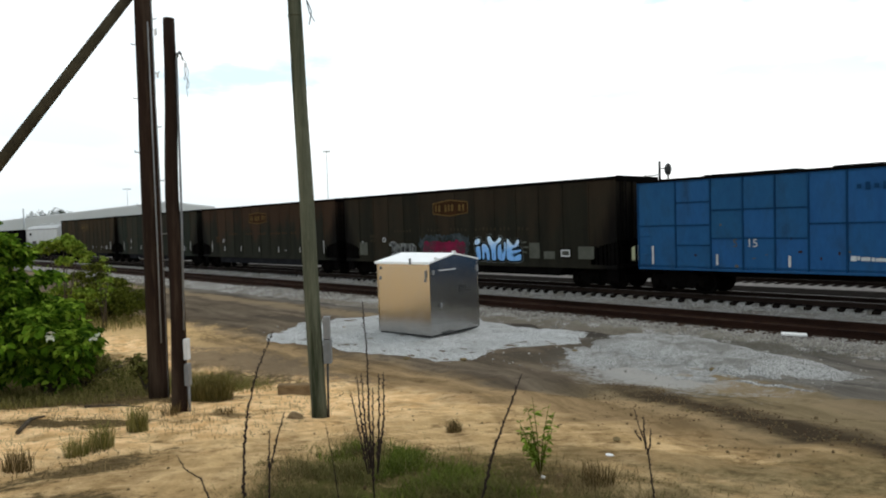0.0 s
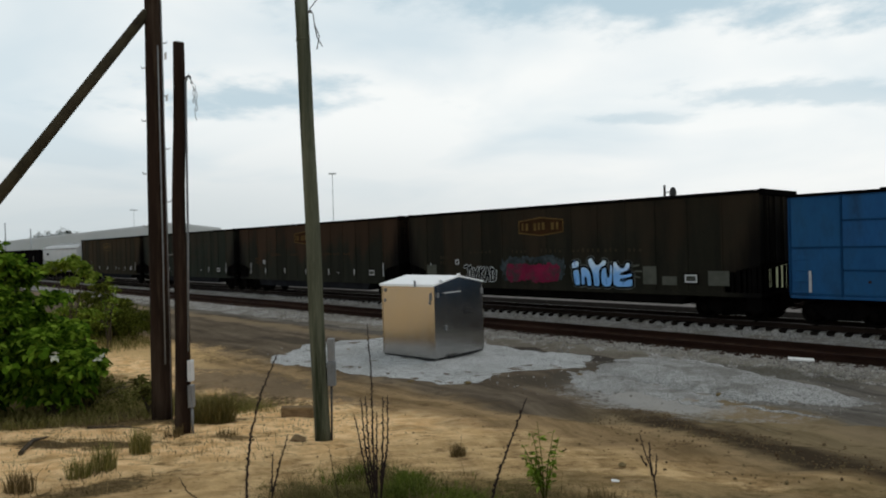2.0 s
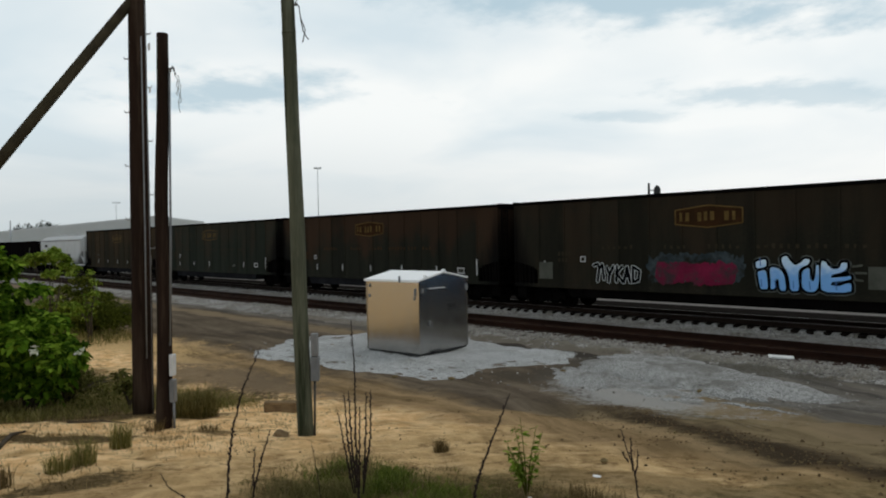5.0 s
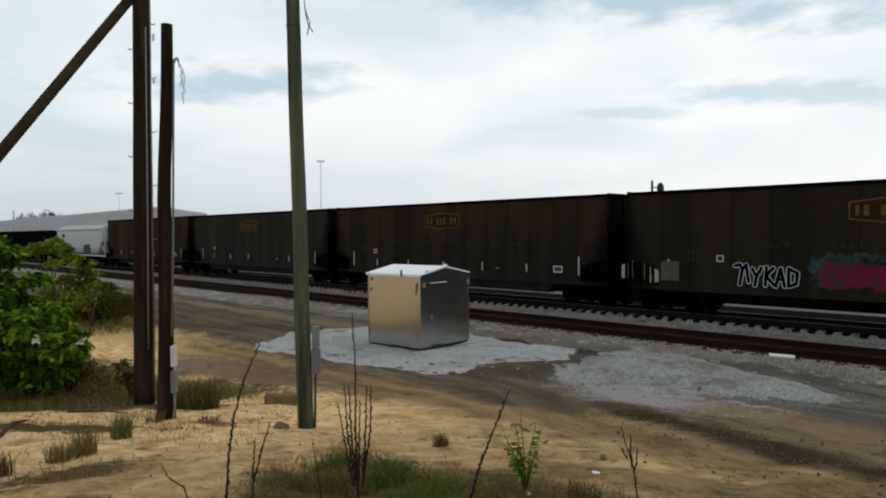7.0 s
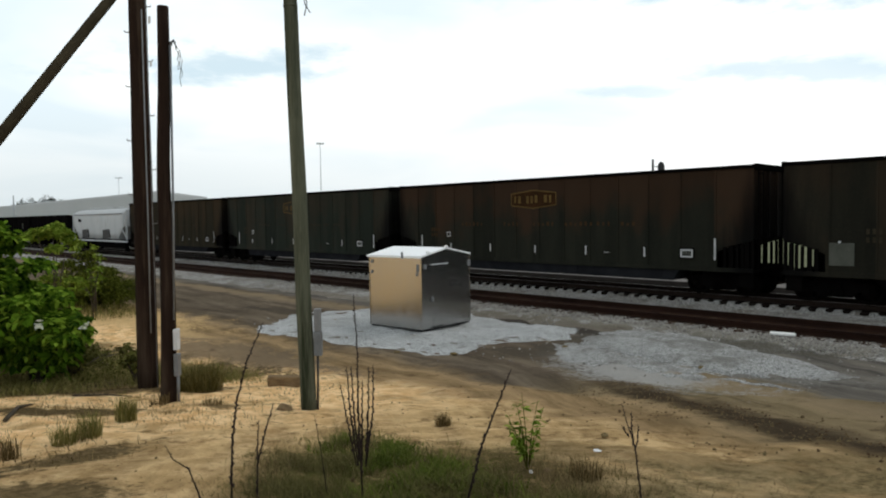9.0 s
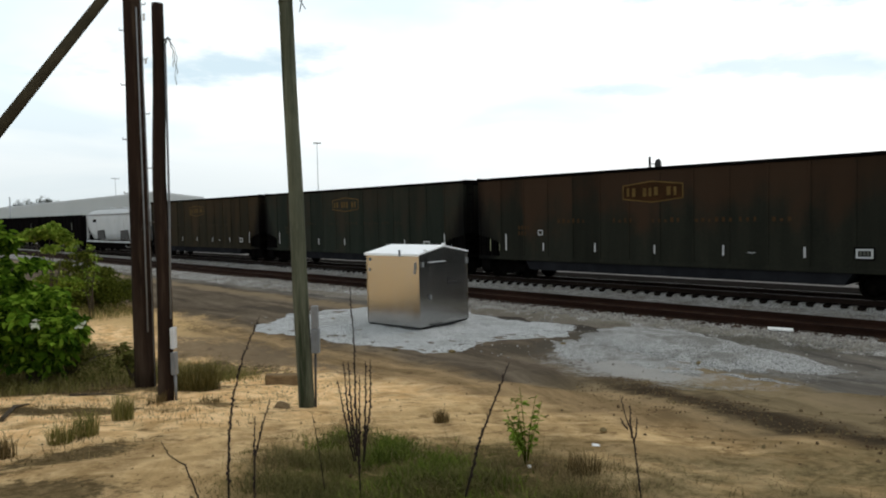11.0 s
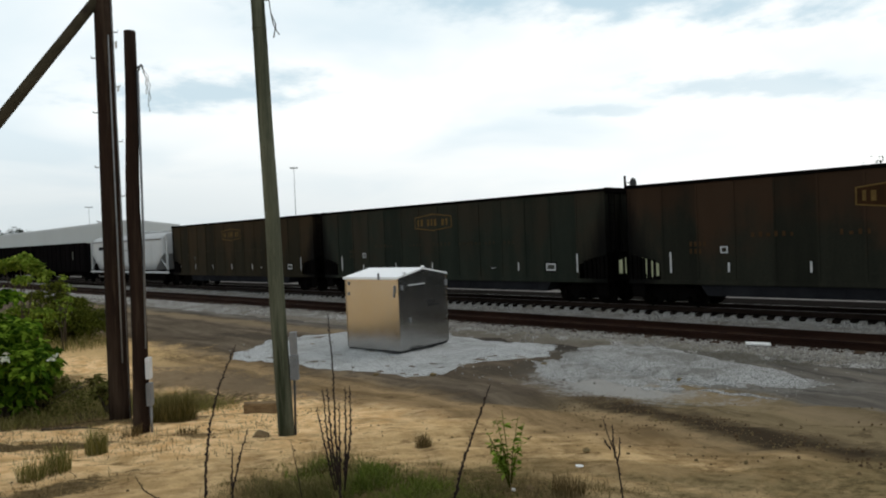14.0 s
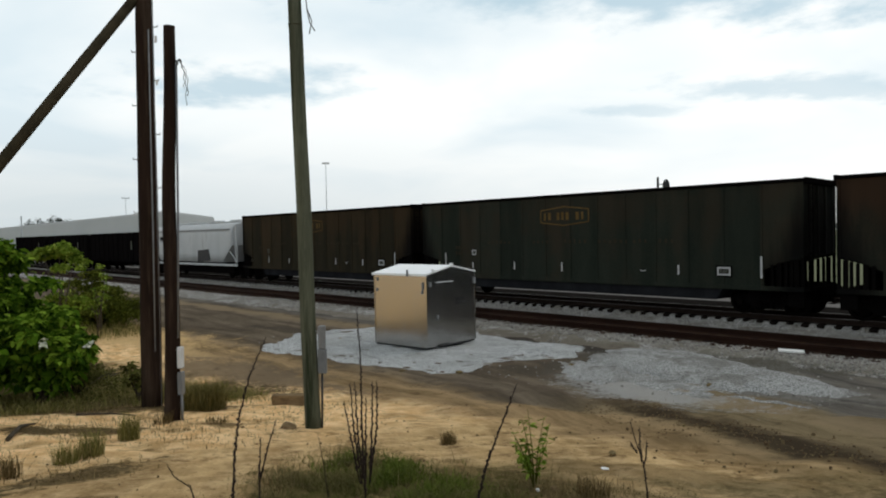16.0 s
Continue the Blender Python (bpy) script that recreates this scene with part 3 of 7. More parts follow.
M["graf_red"] = surface("crimson_spray", (0.085, 0.008, 0.024), (0.20, 0.016, 0.05), 1.3, 0.8, 0, 9.0, 0.05, spec=0.04, stain=(0.045, 0.030, 0.034), stain_scale=1.6, stain_at=(0.48, 0.66))
M["graf_rim"] = surface("pale_spray_rim", (0.045, 0.052, 0.050), (0.13, 0.14, 0.13), 2.2, 0.8, 0, 9.0, 0.05, spec=0.04, stain=(0.016, 0.015, 0.011), stain_scale=2.5, stain_at=(0.50, 0.62))
M["graf_haze"] = surface("blue_grey_spray", (0.012, 0.018, 0.021), (0.060, 0.078, 0.086), 1.6, 0.8, 0, 9.0, 0.05, spec=0.04, stain=(0.018, 0.016, 0.012), stain_scale=1.8, stain_at=(0.46, 0.62))
M["shed"] = surface("grey_metal_cladding", (0.36, 0.375, 0.38), (0.43, 0.445, 0.45), 0.05, 0.6, 0, 2.0, 0.05)
M["shed_roof"] = surface("pale_metal_roof", (0.42, 0.435, 0.45), (0.52, 0.535, 0.55), 0.05, 0.5, 0, 2.0, 0.05)
M["far_leaf"] = surface("distant_foliage", (0.04, 0.055, 0.045), (0.085, 0.10, 0.08), 0.3, 0.9, 0, 2.0, 0.3, 0.1, island=True, vary=0.3, spec=0.0)
M["mast"] = surface("grey_mast_paint", (0.30, 0.32, 0.34), (0.40, 0.42, 0.44), 2.0, 0.5, 0.2)
M["leaf_bright"] = leaf_material("bright_leaf", (0.016, 0.042, 0.003), (0.088, 0.175, 0.010), (0.26, 0.385, 0.042))
M["leaf_olive"] = leaf_material("olive_leaf", (0.030, 0.040, 0.005), (0.082, 0.098, 0.012), (0.165, 0.180, 0.028))
M["leaf_yellow"] = leaf_material("yellow_green_leaf", (0.070, 0.120, 0.012), (0.160, 0.235, 0.026), (0.31, 0.38, 0.07))
M["grass"] = leaf_material("coarse_grass", (0.100, 0.096, 0.025), (0.205, 0.185, 0.056), (0.36, 0.30, 0.120))
M["grass_dry"] = leaf_material("dry_grass", (0.075, 0.052, 0.020), (0.150, 0.105, 0.044), (0.290, 0.210, 0.100))
M["bark"] = surface("grey_bark", (0.045, 0.036, 0.026), (0.095, 0.078, 0.058), 6.0, 0.9, 0, 30.0, 0.5, spec=0.05)
M["stalk"] = surface("dry_seed_stalk", (0.012, 0.008, 0.007), (0.038, 0.024, 0.020), 8.0, 0.9, 0, 40.0, 0.5, spec=0.2)
M["wood_bit"] = surface("rotten_wood", (0.10, 0.066, 0.036), (0.27, 0.19, 0.105), 6.0, 0.9, 0, 30.0, 0.6, 0.01, (1, 4, 4), spec=0.05)
M["white_board"] = surface("white_board", (0.68, 0.68, 0.67), (0.80, 0.80, 0.79), 4.0, 0.6, 0, 20.0, 0.1)
M["petal"] = leaf_material("white_petal", (0.55, 0.58, 0.45), (0.66, 0.68, 0.56), (0.78, 0.79, 0.70))
M["pole_olive"] = surface("weathered_brace", (0.018, 0.015, 0.009), (0.062, 0.050, 0.030), 2.0, 0.9, 0, 22.0, 0.25, 0.006, (1, 1, 1), stain=(0.020, 0.014, 0.010), stain_scale=1.6, spec=0.06)
M["mat_grass"] = leaf_material("matted_grass", (0.055, 0.050, 0.014), (0.125, 0.105, 0.032), (0.230, 0.180, 0.070))
M["bank_grass"] = leaf_material("thin_bank_grass", (0.054, 0.052, 0.016), (0.105, 0.096, 0.031), (0.185, 0.158, 0.062))
M["straw_grass"] = leaf_material("straw_grass", (0.080, 0.060, 0.026), (0.150, 0.110, 0.050), (0.26, 0.198, 0.098))
M["fresh_weed"] = leaf_material("fresh_weed", (0.044, 0.064, 0.009), (0.084, 0.112, 0.016), (0.155, 0.180, 0.034))
M["leaf_dark"] = leaf_material("dull_scrub_leaf", (0.055, 0.058, 0.014), (0.110, 0.112, 0.028), (0.190, 0.175, 0.055))
# ---------------------------------------------------------------- building helpers
def part(name, bm, material, parent, label="", kind=""):
    me = bpy.data.meshes.new(name)
    bm.to_mesh(me)
    bm.free()
    me.materials.append(M[material])
    ob = new(name, me)
    ob.parent = parent
    return tagged(ob, label=label, kind=kind)


def empty(name, label, category, at=None, group=""):
    ob = new(name)
    ob.empty_display_size = 0.2
    ob.matrix_basis = at or Matrix()
    return tagged(ob, label=label, category=category, group=group)


def solo(name, bm, material, label="", category="", group="", kind="", at=None):
    me = bpy.data.meshes.new(name)
    bm.to_mesh(me)
    bm.free()
    me.materials.append(M[material])
    ob = new(name, me)
    if at is not None:
        ob.matrix_basis = at
    return tagged(ob, label=label, category=category, group=group, kind=kind)


def raw(name, verts, faces, material, smooth=False):
    me = bpy.data.meshes.new(name)
    me.from_pydata(verts, [], faces)
    me.materials.append(M[material])
    if smooth:
        me.polygons.foreach_set("use_smooth", [True] * len(me.polygons))
    return new(name, me)


def box(bm, x0, x1, y0, y1, z0, z1, bevel=0.0):
    vs = [bm.verts.new((x, y, z)) for x in (x0, x1) for y in (y0, y1) for z in (z0, z1)]
    fs = [bm.faces.new([vs[i] for i in q]) for q in ((0, 1, 3, 2), (4, 6, 7, 5), (0, 4, 5, 1), (2, 3, 7, 6), (0, 2, 6, 4), (1, 5, 7, 3))]
    if bevel:
        bmesh.ops.bevel(bm, geom=list({e for f in fs for e in f.edges}), offset=bevel, segments=2, affect="EDGES", profile=0.6)
    return bm


def boxed(*a, **k):
    return box(bmesh.new(), *a, **k)


def slab(bm, outline, y0, y1):
    """An outline in x and z, given thickness along y."""
    a = [bm.verts.new((x, y0, z)) for x, z in outline]
    b = [bm.verts.new((x, y1, z)) for x, z in outline]
    n = len(outline)
    bm.faces.new(a)
    bm.faces.new(b[::-1])
    for i in range(n):
        bm.faces.new((a[i], b[i], b[(i + 1) % n], a[(i + 1) % n]))
    bmesh.ops.recalc_face_normals(bm, faces=bm.faces[:])
    return bm


def tube(bm, pts, radii, n=8, caps=True):
    """A round bar along points, with a radius at each."""
    rings = []
    pts = [Vector(p) for p in pts]
    for i, p in enumerate(pts):
        d = (pts[min(i + 1, len(pts) - 1)] - pts[max(i - 1, 0)]).normalized()
        s = d.cross(Vector((0, 0, 1)) if abs(d.z) < 0.9 else Vector((1, 0, 0))).normalized()
        u = s.cross(d)
        r = radii[i] if hasattr(radii, "__len__") else radii
        rings.append([bm.verts.new(p + (s * math.cos(a) + u * math.sin(a)) * r) for a in (2 * math.pi * k / n for k in range(n))])
    for a, b in zip(rings, rings[1:]):
        for k in range(n):
            f = bm.faces.new((a[k], a[(k + 1) % n], b[(k + 1) % n], b[k]))
            f.smooth = True
    if caps:
        bm.faces.new(rings[0][::-1])
        bm.faces.new(rings[-1])
    bmesh.ops.recalc_face_normals(bm, faces=bm.faces[:])
    return bm


def tubed(pts, radii, n=8):
    return tube(bmesh.new(), pts, radii, n)


def smooth01(a, b, v):
    t = min(1.0, max(0.0, (v - a) / (b - a)))
    return t * t * (3 - 2 * t)


def bank(x, y):
    """The low bank on which the camera stands."""
    return 1.8 * (1 - smooth01(0.0, 17.0, -0.71 * x + 0.70 * y))


def ruffle(x, y):
    """Small unevenness of the soil, gone at the rails and far off."""
    near = (1 - smooth01(15.5, 17.5, y)) * (1 - smooth01(40, 70, abs(x)))
    n = noise.noise((x * 0.55, y * 0.55, 2.3)) * 0.07 + noise.noise((x * 1.9, y * 1.9, 7.1)) * 0.045 + noise.noise((x * 4.3, y * 4.3, 1.7)) * 0.016
    track = -0.07 * math.exp(-((y + 0.10 * x - 11.2) / 0.5) ** 2) - 0.06 * math.exp(-((y + 0.10 * x - 9.2) / 0.45) ** 2)
    return near * (n + track * smooth01(-14, -8, x))


def land(x, y):
    return bank(x, y) + ruffle(x, y)


def steps(spans):
    """Grid lines: (from, to, count) spans end to end."""
    out = []
    for a, b, n in spans:
        out += [a + (b - a) * i / n for i in range(n)]
    return out + [spans[-1][1]]


def sheet(name, xs, ys, height, material):
    verts = [(x, y, height(x, y)) for y in ys for x in xs]
    w = len(xs)
    faces = [(j * w + i, j * w + i + 1, (j + 1) * w + i + 1, (j + 1) * w + i) for j in range(len(ys) - 1) for i in range(w - 1)]
    return raw(name, verts, faces, material, True)


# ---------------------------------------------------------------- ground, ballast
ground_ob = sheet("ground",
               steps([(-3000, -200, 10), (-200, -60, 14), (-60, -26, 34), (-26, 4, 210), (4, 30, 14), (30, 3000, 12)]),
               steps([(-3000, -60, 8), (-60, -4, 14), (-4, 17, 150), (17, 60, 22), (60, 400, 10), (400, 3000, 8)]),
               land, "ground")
tagged(ground_ob, "sandy ground with packed earth and thin weeds", "ground", kind="structure")

NEAR_Y, TRAIN_Y = 19.85, 25.75
RAIL_TOP = 0.40


def bed(x, y):
    rise = smooth01(16.6, 18.5, y) * (1 - smooth01(27.2, 29.2, y))
    dip = 0.13 * smooth01(21.1, 21.8, y) * (1 - smooth01(24.75, 24.95, y))
    dip += 0.012 * smooth01(17.9, 18.3, y) * (1 - smooth01(18.90, 19.05, y))
    dip += 0.03 * smooth01(24.9, 25.1, y) + 0.02 * math.exp(-((y - 19.85) / 0.5) ** 2)
    n = noise.noise((x * 2.7, y * 2.7, 0.4)) * 0.014 + noise.noise((x * 7.5, y * 7.5, 3.0)) * 0.014
    edge = noise.noise((x * 0.8, 1.0, 5.0)) * 0.10 * math.exp(-((y - 17.3) / 0.6) ** 2)
    return -0.05 + rise * (0.255 - dip) + n * (1.2 - 0.2 * rise) + edge


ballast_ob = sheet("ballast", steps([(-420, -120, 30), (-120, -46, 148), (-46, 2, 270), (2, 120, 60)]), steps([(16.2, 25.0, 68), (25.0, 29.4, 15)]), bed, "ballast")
tagged(ballast_ob, "grey crushed stone ballast under the rails", "ballast", kind="structure")


def crib(ends, sign):
    """Stones heaped between the tie ends, with the ends themselves laid bare."""
    def height(x, y):
        ph = abs((x + 160.0 + 0.24875) % 0.4975 - 0.24875)
        m = smooth01(0.06, 0.24, ph)
        v = (y - ends) * sign
        n = noise.noise((x * 3.1, y * 3.1, 1.4)) * 0.03 + noise.noise((x * 11, y * 11, 6.0)) * 0.012
        fade = smooth01(-0.5, -0.34, v) * (1 - smooth01(0.33, 0.42, v))
        crest = smooth01(-0.03 - 0.20 * m + n, 0.10 - 0.16 * m + n, v)
        return -0.04 + fade * (0.135 + 0.105 * crest + 0.4 * n)
    return height


for ends in (24.55,):
    crib_ob = sheet("ballast", steps([(-64, -34, 360), (-34, 1, 700)]), steps([(ends - 0.5, ends + 0.42, 15)]), crib(ends, 1), "ballast")
    tagged(crib_ob, "crushed stone packed between the tie ends", "ballast", kind="structure")


def mound(name, cx, cy, rx, ry, turn, high, seed, material, label, ragged=1.0):
    """A low heap of gravel with a ragged outline."""
    verts, faces = [(cx, cy, land(cx, cy) + high)], []
    rings, n = 16, 96
    c, s = math.cos(turn), math.sin(turn)
    for k in range(1, rings + 1):
        for i in range(n):
            a = 2 * math.pi * i / n
            q = 1 + 0.26 * noise.noise((math.cos(a) * 1.6, math.sin(a) * 1.6, seed)) + ragged * 0.18 * noise.noise((math.cos(a) * 5, math.sin(a) * 5, seed + 4)) + ragged * 0.10 * noise.noise((math.cos(a) * 14, math.sin(a) * 14, seed + 8))
            sq = (abs(math.cos(a)) ** 3 + abs(math.sin(a)) ** 3) ** (-1 / 3)
            f = k / rings
            u, v = rx * q * sq * f * math.cos(a), ry * q * sq * f * math.sin(a)
            x, y = cx + u * c - v * s, cy + u * s + v * c
            h = high * (1 - f ** 4) + 0.035 * noise.noise((x * 2.1, y * 2.1, seed)) * (1 - f ** 6)
            verts.append((x, y, land(x, y) + (h if k < rings else -0.05)))
    faces += [(0, 1 + i, 1 + (i + 1) % n) for i in range(n)]
    for k in range(rings - 1):
        o = 1 + k * n
        faces += [(o + i, o + n + i, o + n + (i + 1) % n, o + (i + 1) % n) for i in range(n)]
    ob = raw(name, verts, faces, material, True)
    return tagged(ob, label, "gravel", kind="structure")


mound("gravel_pad", -16.3, 13.9, 4.9, 3.25, 0.12, 0.02, 2.0, "pad", "pale grey gravel pad round the signal hut", 0.3)
mound("gravel_pad", -13.0, 16.2, 1.5, 0.9, 0.25, 0.02, 5.0, "pad", "pale tongue of gravel beside the hut", 1.2)
mound("gravel_spread", -8.0, 15.75, 3.2, 1.5, -0.42, 0.22, 9.0, "pile", "low spread of grey gravel beside the track", 1.3)
mound("gravel_spread", -5.4, 14.75, 1.5, 0.62, -0.30, 0.05, 12.0, "pile", "thin trailing gravel beside the track", 1.6)
mound("gravel_spread", -9.6, 14.3, 1.5, 0.75, -0.75, 0.04, 14.0, "pile", "thin trailing gravel beside the track", 1.6)
mound("gravel_spread", -7.3, 13.6, 1.8, 0.65, -0.55, 0.015, 17.0, "pile", "thin dusting of gravel on the packed earth", 1.8)
mound("gravel_spread", -4.9, 12.4, 1.0, 0.06, -0.42, 0.02, 15.0, "pile", "pale streak of fine gravel on the earth")


# ---------------------------------------------------------------- railway tracks
def rail_profile(head_only=False):
    if head_only:
        return [(-0.034, 0.165), (-0.034, 0.181), (0.034, 0.181), (0.034, 0.165)]
    return [(-0.075, 0), (-0.075, 0.012), (-0.012, 0.03), (-0.010, 0.135), (-0.036, 0.145), (-0.036, 0.176), (0.036, 0.176),
            (0.036, 0.145), (0.010, 0.135), (0.012, 0.03), (0.075, 0.012), (0.075, 0)]


def rail_mesh(x0, x1, head_only=False):
    bm = bmesh.new()
    prof = rail_profile(head_only)
    a = [bm.verts.new((x0, y, z)) for y, z in prof]
    b = [bm.verts.new((x1, y, z)) for y, z in prof]
    n = len(prof)
    bm.faces.new(a)
    bm.faces.new(b[::-1])
    for i in range(n):
        bm.faces.new((a[i], b[i], b[(i + 1) % n], a[(i + 1) % n]))
    bmesh.ops.recalc_face_normals(bm, faces=bm.faces[:])
    return bm


def railway_track(y, rail, tie, label, seed, shine, top=RAIL_TOP, single=True, half=1.27):
    track = empty("railway_track", label, "track", pose(0, y, top - 0.181), "parallel tracks")
    rnd = random.Random(seed)
    for side in (-1, 1):
        bm = rail_mesh(-400, 120)
        bmesh.ops.translate(bm, verts=bm.verts[:], vec=(0, side * 0.7525, 0))
        r = part("rail", bm, rail, track)
        bm = rail_mesh(-400, 120, True)
        bmesh.ops.translate(bm, verts=bm.verts[:], vec=(0, side * 0.7525, 0.001))
        part("railhead", bm, shine, r, "worn running surface")
    me_bm = boxed(-0.125, 0.125, -half, half, -0.18, 0.0, 0.008)
    me = bpy.data.meshes.new("tie")
    me_bm.to_mesh(me)
    me_bm.free()
    me.materials.append(M[tie])
    plate_bm = bmesh.new()
    for side in (-1, 1):
        box(plate_bm, -0.09, 0.09, side * 0.7525 - 0.17, side * 0.7525 + 0.17, 0.0, 0.014)
    far = bmesh.new()
    x = -160.0
    while x < 14:
        jx, jy, turn = rnd.uniform(-0.03, 0.03), rnd.uniform(-0.05, 0.05), rnd.uniform(-0.6, 0.6)
        if single and -66 < x < 4:
            ob = new("tie", me)
            ob.parent = track
            ob.matrix_basis = pose(x + jx, jy, rnd.uniform(-0.012, 0.0), 0, 0, turn)
        else:
            box(far, x + jx - 0.115, x + jx + 0.115, -1.3 + jy, 1.3 + jy, -0.18, -0.003)
        x += 0.4975
    part("tie_row", far, tie, track, kind="stuff")
    plate_bm.free()
    return track


railway_track(NEAR_Y, "rust_rail", "rust_tie", "rusty siding track on dark wooden ties", 3, "rust_rail")
railway_track(TRAIN_Y, "dark_rail", "tie", "main track on dark creosoted wooden ties", 5, "railhead", half=1.22)


railway_track(35.1, "dark_rail", "tie", "far track beyond the train on dark ties", 8, "dark_rail", 0.22, False)


def scatter_stones(name, count, xr, yr, height, size, seed, material, label, keep=None):
    """Loose stones lying on a surface, joined."""
    rnd = random.Random(seed)
    bm = bmesh.new()
    bmesh.ops.create_icosphere(bm, subdivisions=1, radius=1.0)
    base = [v.co.copy() for v in bm.verts]
    tri = [tuple(v.index for v in f.verts) for f in bm.faces]
    bm.free()
    verts, faces = [], []
    for _ in range(count):
        x, y = rnd.uniform(*xr), rnd.uniform(*yr)
        while keep and not keep(x, y):
            x, y = rnd.uniform(*xr), rnd.uniform(*yr)
        s = size * (0.45 + 1.5 * rnd.random() ** 2.2)
        q = Euler((rnd.uniform(0, 6), rnd.uniform(0, 6), rnd.uniform(0, 6))).to_matrix()
        sc = Vector((s, s * rnd.uniform(0.6, 1), s * rnd.uniform(0.45, 0.8)))
        z = height(x, y) + s * 0.25
        o = len(verts)
        for b in base:
            k = q @ Vector((b.x * sc.x, b.y * sc.y, b.z * sc.z)) * rnd.uniform(0.8, 1.15)
            verts.append((x + k.x, y + k.y, z + k.z))
        faces += [(a + o, b + o, c + o) for a, b, c in tri]
    ob = raw(name, verts, faces, material)
    return tagged(ob, label, "stones", kind="stuff")


scatter_stones("ballast_stones", 8000, (-34, 1), (16.8, 18.9), bed, 0.026, 11, "stone", "loose crushed stones on the ballast shoulder", lambda x, y: y > 17.9 + 1.1 * noise.noise((x * 0.45, y * 0.5, 2.0)) + 0.8 * noise.noise((x * 1.7, y * 1.9, 6.0)))
scatter_stones("ballast_stones", 4500, (-34, 1), (21.2, 24.1), bed, 0.024, 12, "stone", "loose crushed stones between the tracks")
scatter_stones("soil_clods", 240, (-13, 0), (3.0, 12.5), land, 0.013, 13, "clod", "scattered clods and pebbles on the sand")
scatter_stones("soil_clods", 90, (-5.5, -0.5), (6.0, 9.8), land, 0.016, 14, "clod", "dark clods along the wheel track")
scatter_stones("gravel_stones", 320, (-12.5, -3.6), (12.2, 17.2), land, 0.022, 15, "stone", "loose pale gravel strewn on the earth")
scatter_stones("gravel_stones", 60, (-21.5, -11.5), (10.6, 17.0), land, 0.020, 16, "stone", "loose pale gravel strewn round the pad")
scatter_stones("soil_clods", 200, (-13.5, -4.5), (1.0, 7.6), land, 0.010, 17, "clod", "dark crumbs and twigs on the sand")



def furrow_line(x, y):
    """How far a place lies across the wheel track, in metres."""
    a = x + 9.0
    return y + 0.42 * (a + math.sqrt(a * a + 4.0)) - 13.1


scatter_stones("furrow_clods", 1200, (-7.5, -0.8), (5.6, 12.4), land, 0.0100, 18, "clod", "dark crumbled earth along the furrow", lambda x, y: abs(furrow_line(x, y)) < 0.40 + 0.9 * noise.noise((x * 1.6, y * 1.6, 3)))
scatter_stones("furrow_clods", 600, (-7.5, -0.8), (5.6, 12.4), land, 0.009, 19, "clod", "dark crumbled earth beside the furrow", lambda x, y: -1.7 < furrow_line(x, y) < 0.9 and noise.noise((x * 1.1, y * 1.1, 8)) > 0.0)
# ---------------------------------------------------------------- the train
# car space: x along the track from the car's rear end, y across, z over the rail top
SIDE = 1.60
COUPLED = 19.52


def wheelset(x, parent):
    bm = bmesh.new()
    tube(bm, [(0, -0.95, 0), (0, 0.95, 0)], 0.085, 10)
    for s in (-1, 1):
        tube(bm, [(0, s * 0.685, 0), (0, s * 0.715, 0)], 0.485, 20)
        tube(bm, [(0, s * 0.715, 0), (0, s * 0.825, 0)], 0.457, 20)
        tube(bm, [(0, s * 0.825, 0), (0, s * 0.86, 0)], [0.36, 0.20], 14)
        for k in range(5):  # cast ribs of the wheel plate
            a = 2 * math.pi * k / 5
            tube(bm, [(0.12 * math.cos(a), s * 0.835, 0.12 * math.sin(a)), (0.38 * math.cos(a), s * 0.835, 0.38 * math.sin(a))], 0.03, 5)
    ob = part("wheelset", bm, "wheel", parent, "dark steel wheels on axle")
    ob.matrix_basis = pose(x, 0, 0.457)
    WHEELSETS.append((ob, x))
    return ob


def bogie(x, car):
    bm = bmesh.new()
    for s in (-1, 1):
        out = [(-1.15, 0.42), (-1.12, 0.66), (-0.72, 0.70), (-0.42, 0.86), (0.42, 0.86), (0.72, 0.70), (1.12, 0.66), (1.15, 0.42),
               (0.72, 0.42), (0.45, 0.22), (-0.45, 0.22), (-0.72, 0.42)]
        slab(bm, [(x + a, b) for a, b in out], s * 0.98 - 0.07, s * 0.98 + 0.07)
    box(bm, x - 0.2, x + 0.2, -1.1, 1.1, 0.42, 0.72, 0.03)
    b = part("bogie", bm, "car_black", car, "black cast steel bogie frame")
    for s in (-1, 1):
        for dx in (-0.2, 0, 0.2):
            part("spring", tubed([(x + dx, s * 1.07, 0.24), (x + dx, s * 1.07, 0.48)], 0.07, 8), "car_black", b)
    for s in (-1, 1):
        for dx in (-0.9, 0.9):
            part("axle_cap", tubed([(x + dx, s * 1.04, 0.457), (x + dx, s * 1.16, 0.457)], 0.11, 10), "wheel", b)
    for dx in (-0.9, 0.9):
        wheelset(x + dx, car)


def couplers(length, car):
    for x, s in ((0, -1), (length, 1)):
        bm = bmesh.new()
        box(bm, min(x, x + s * 0.34), max(x, x + s * 0.34), -0.12, 0.12, 0.72, 0.98, 0.02)
        box(bm, min(x + s * 0.30, x + s * 0.46), max(x + s * 0.30, x + s * 0.46), -0.2, 0.2, 0.66, 1.02, 0.04)
        tube(bm, [(x + s * 0.1, 0.35, 0.8), (x + s * 0.3, 0.32, 0.45), (x + s * 0.45, 0.25, 0.55)], 0.025, 6)
        part("coupler", bm, "car_black", car)


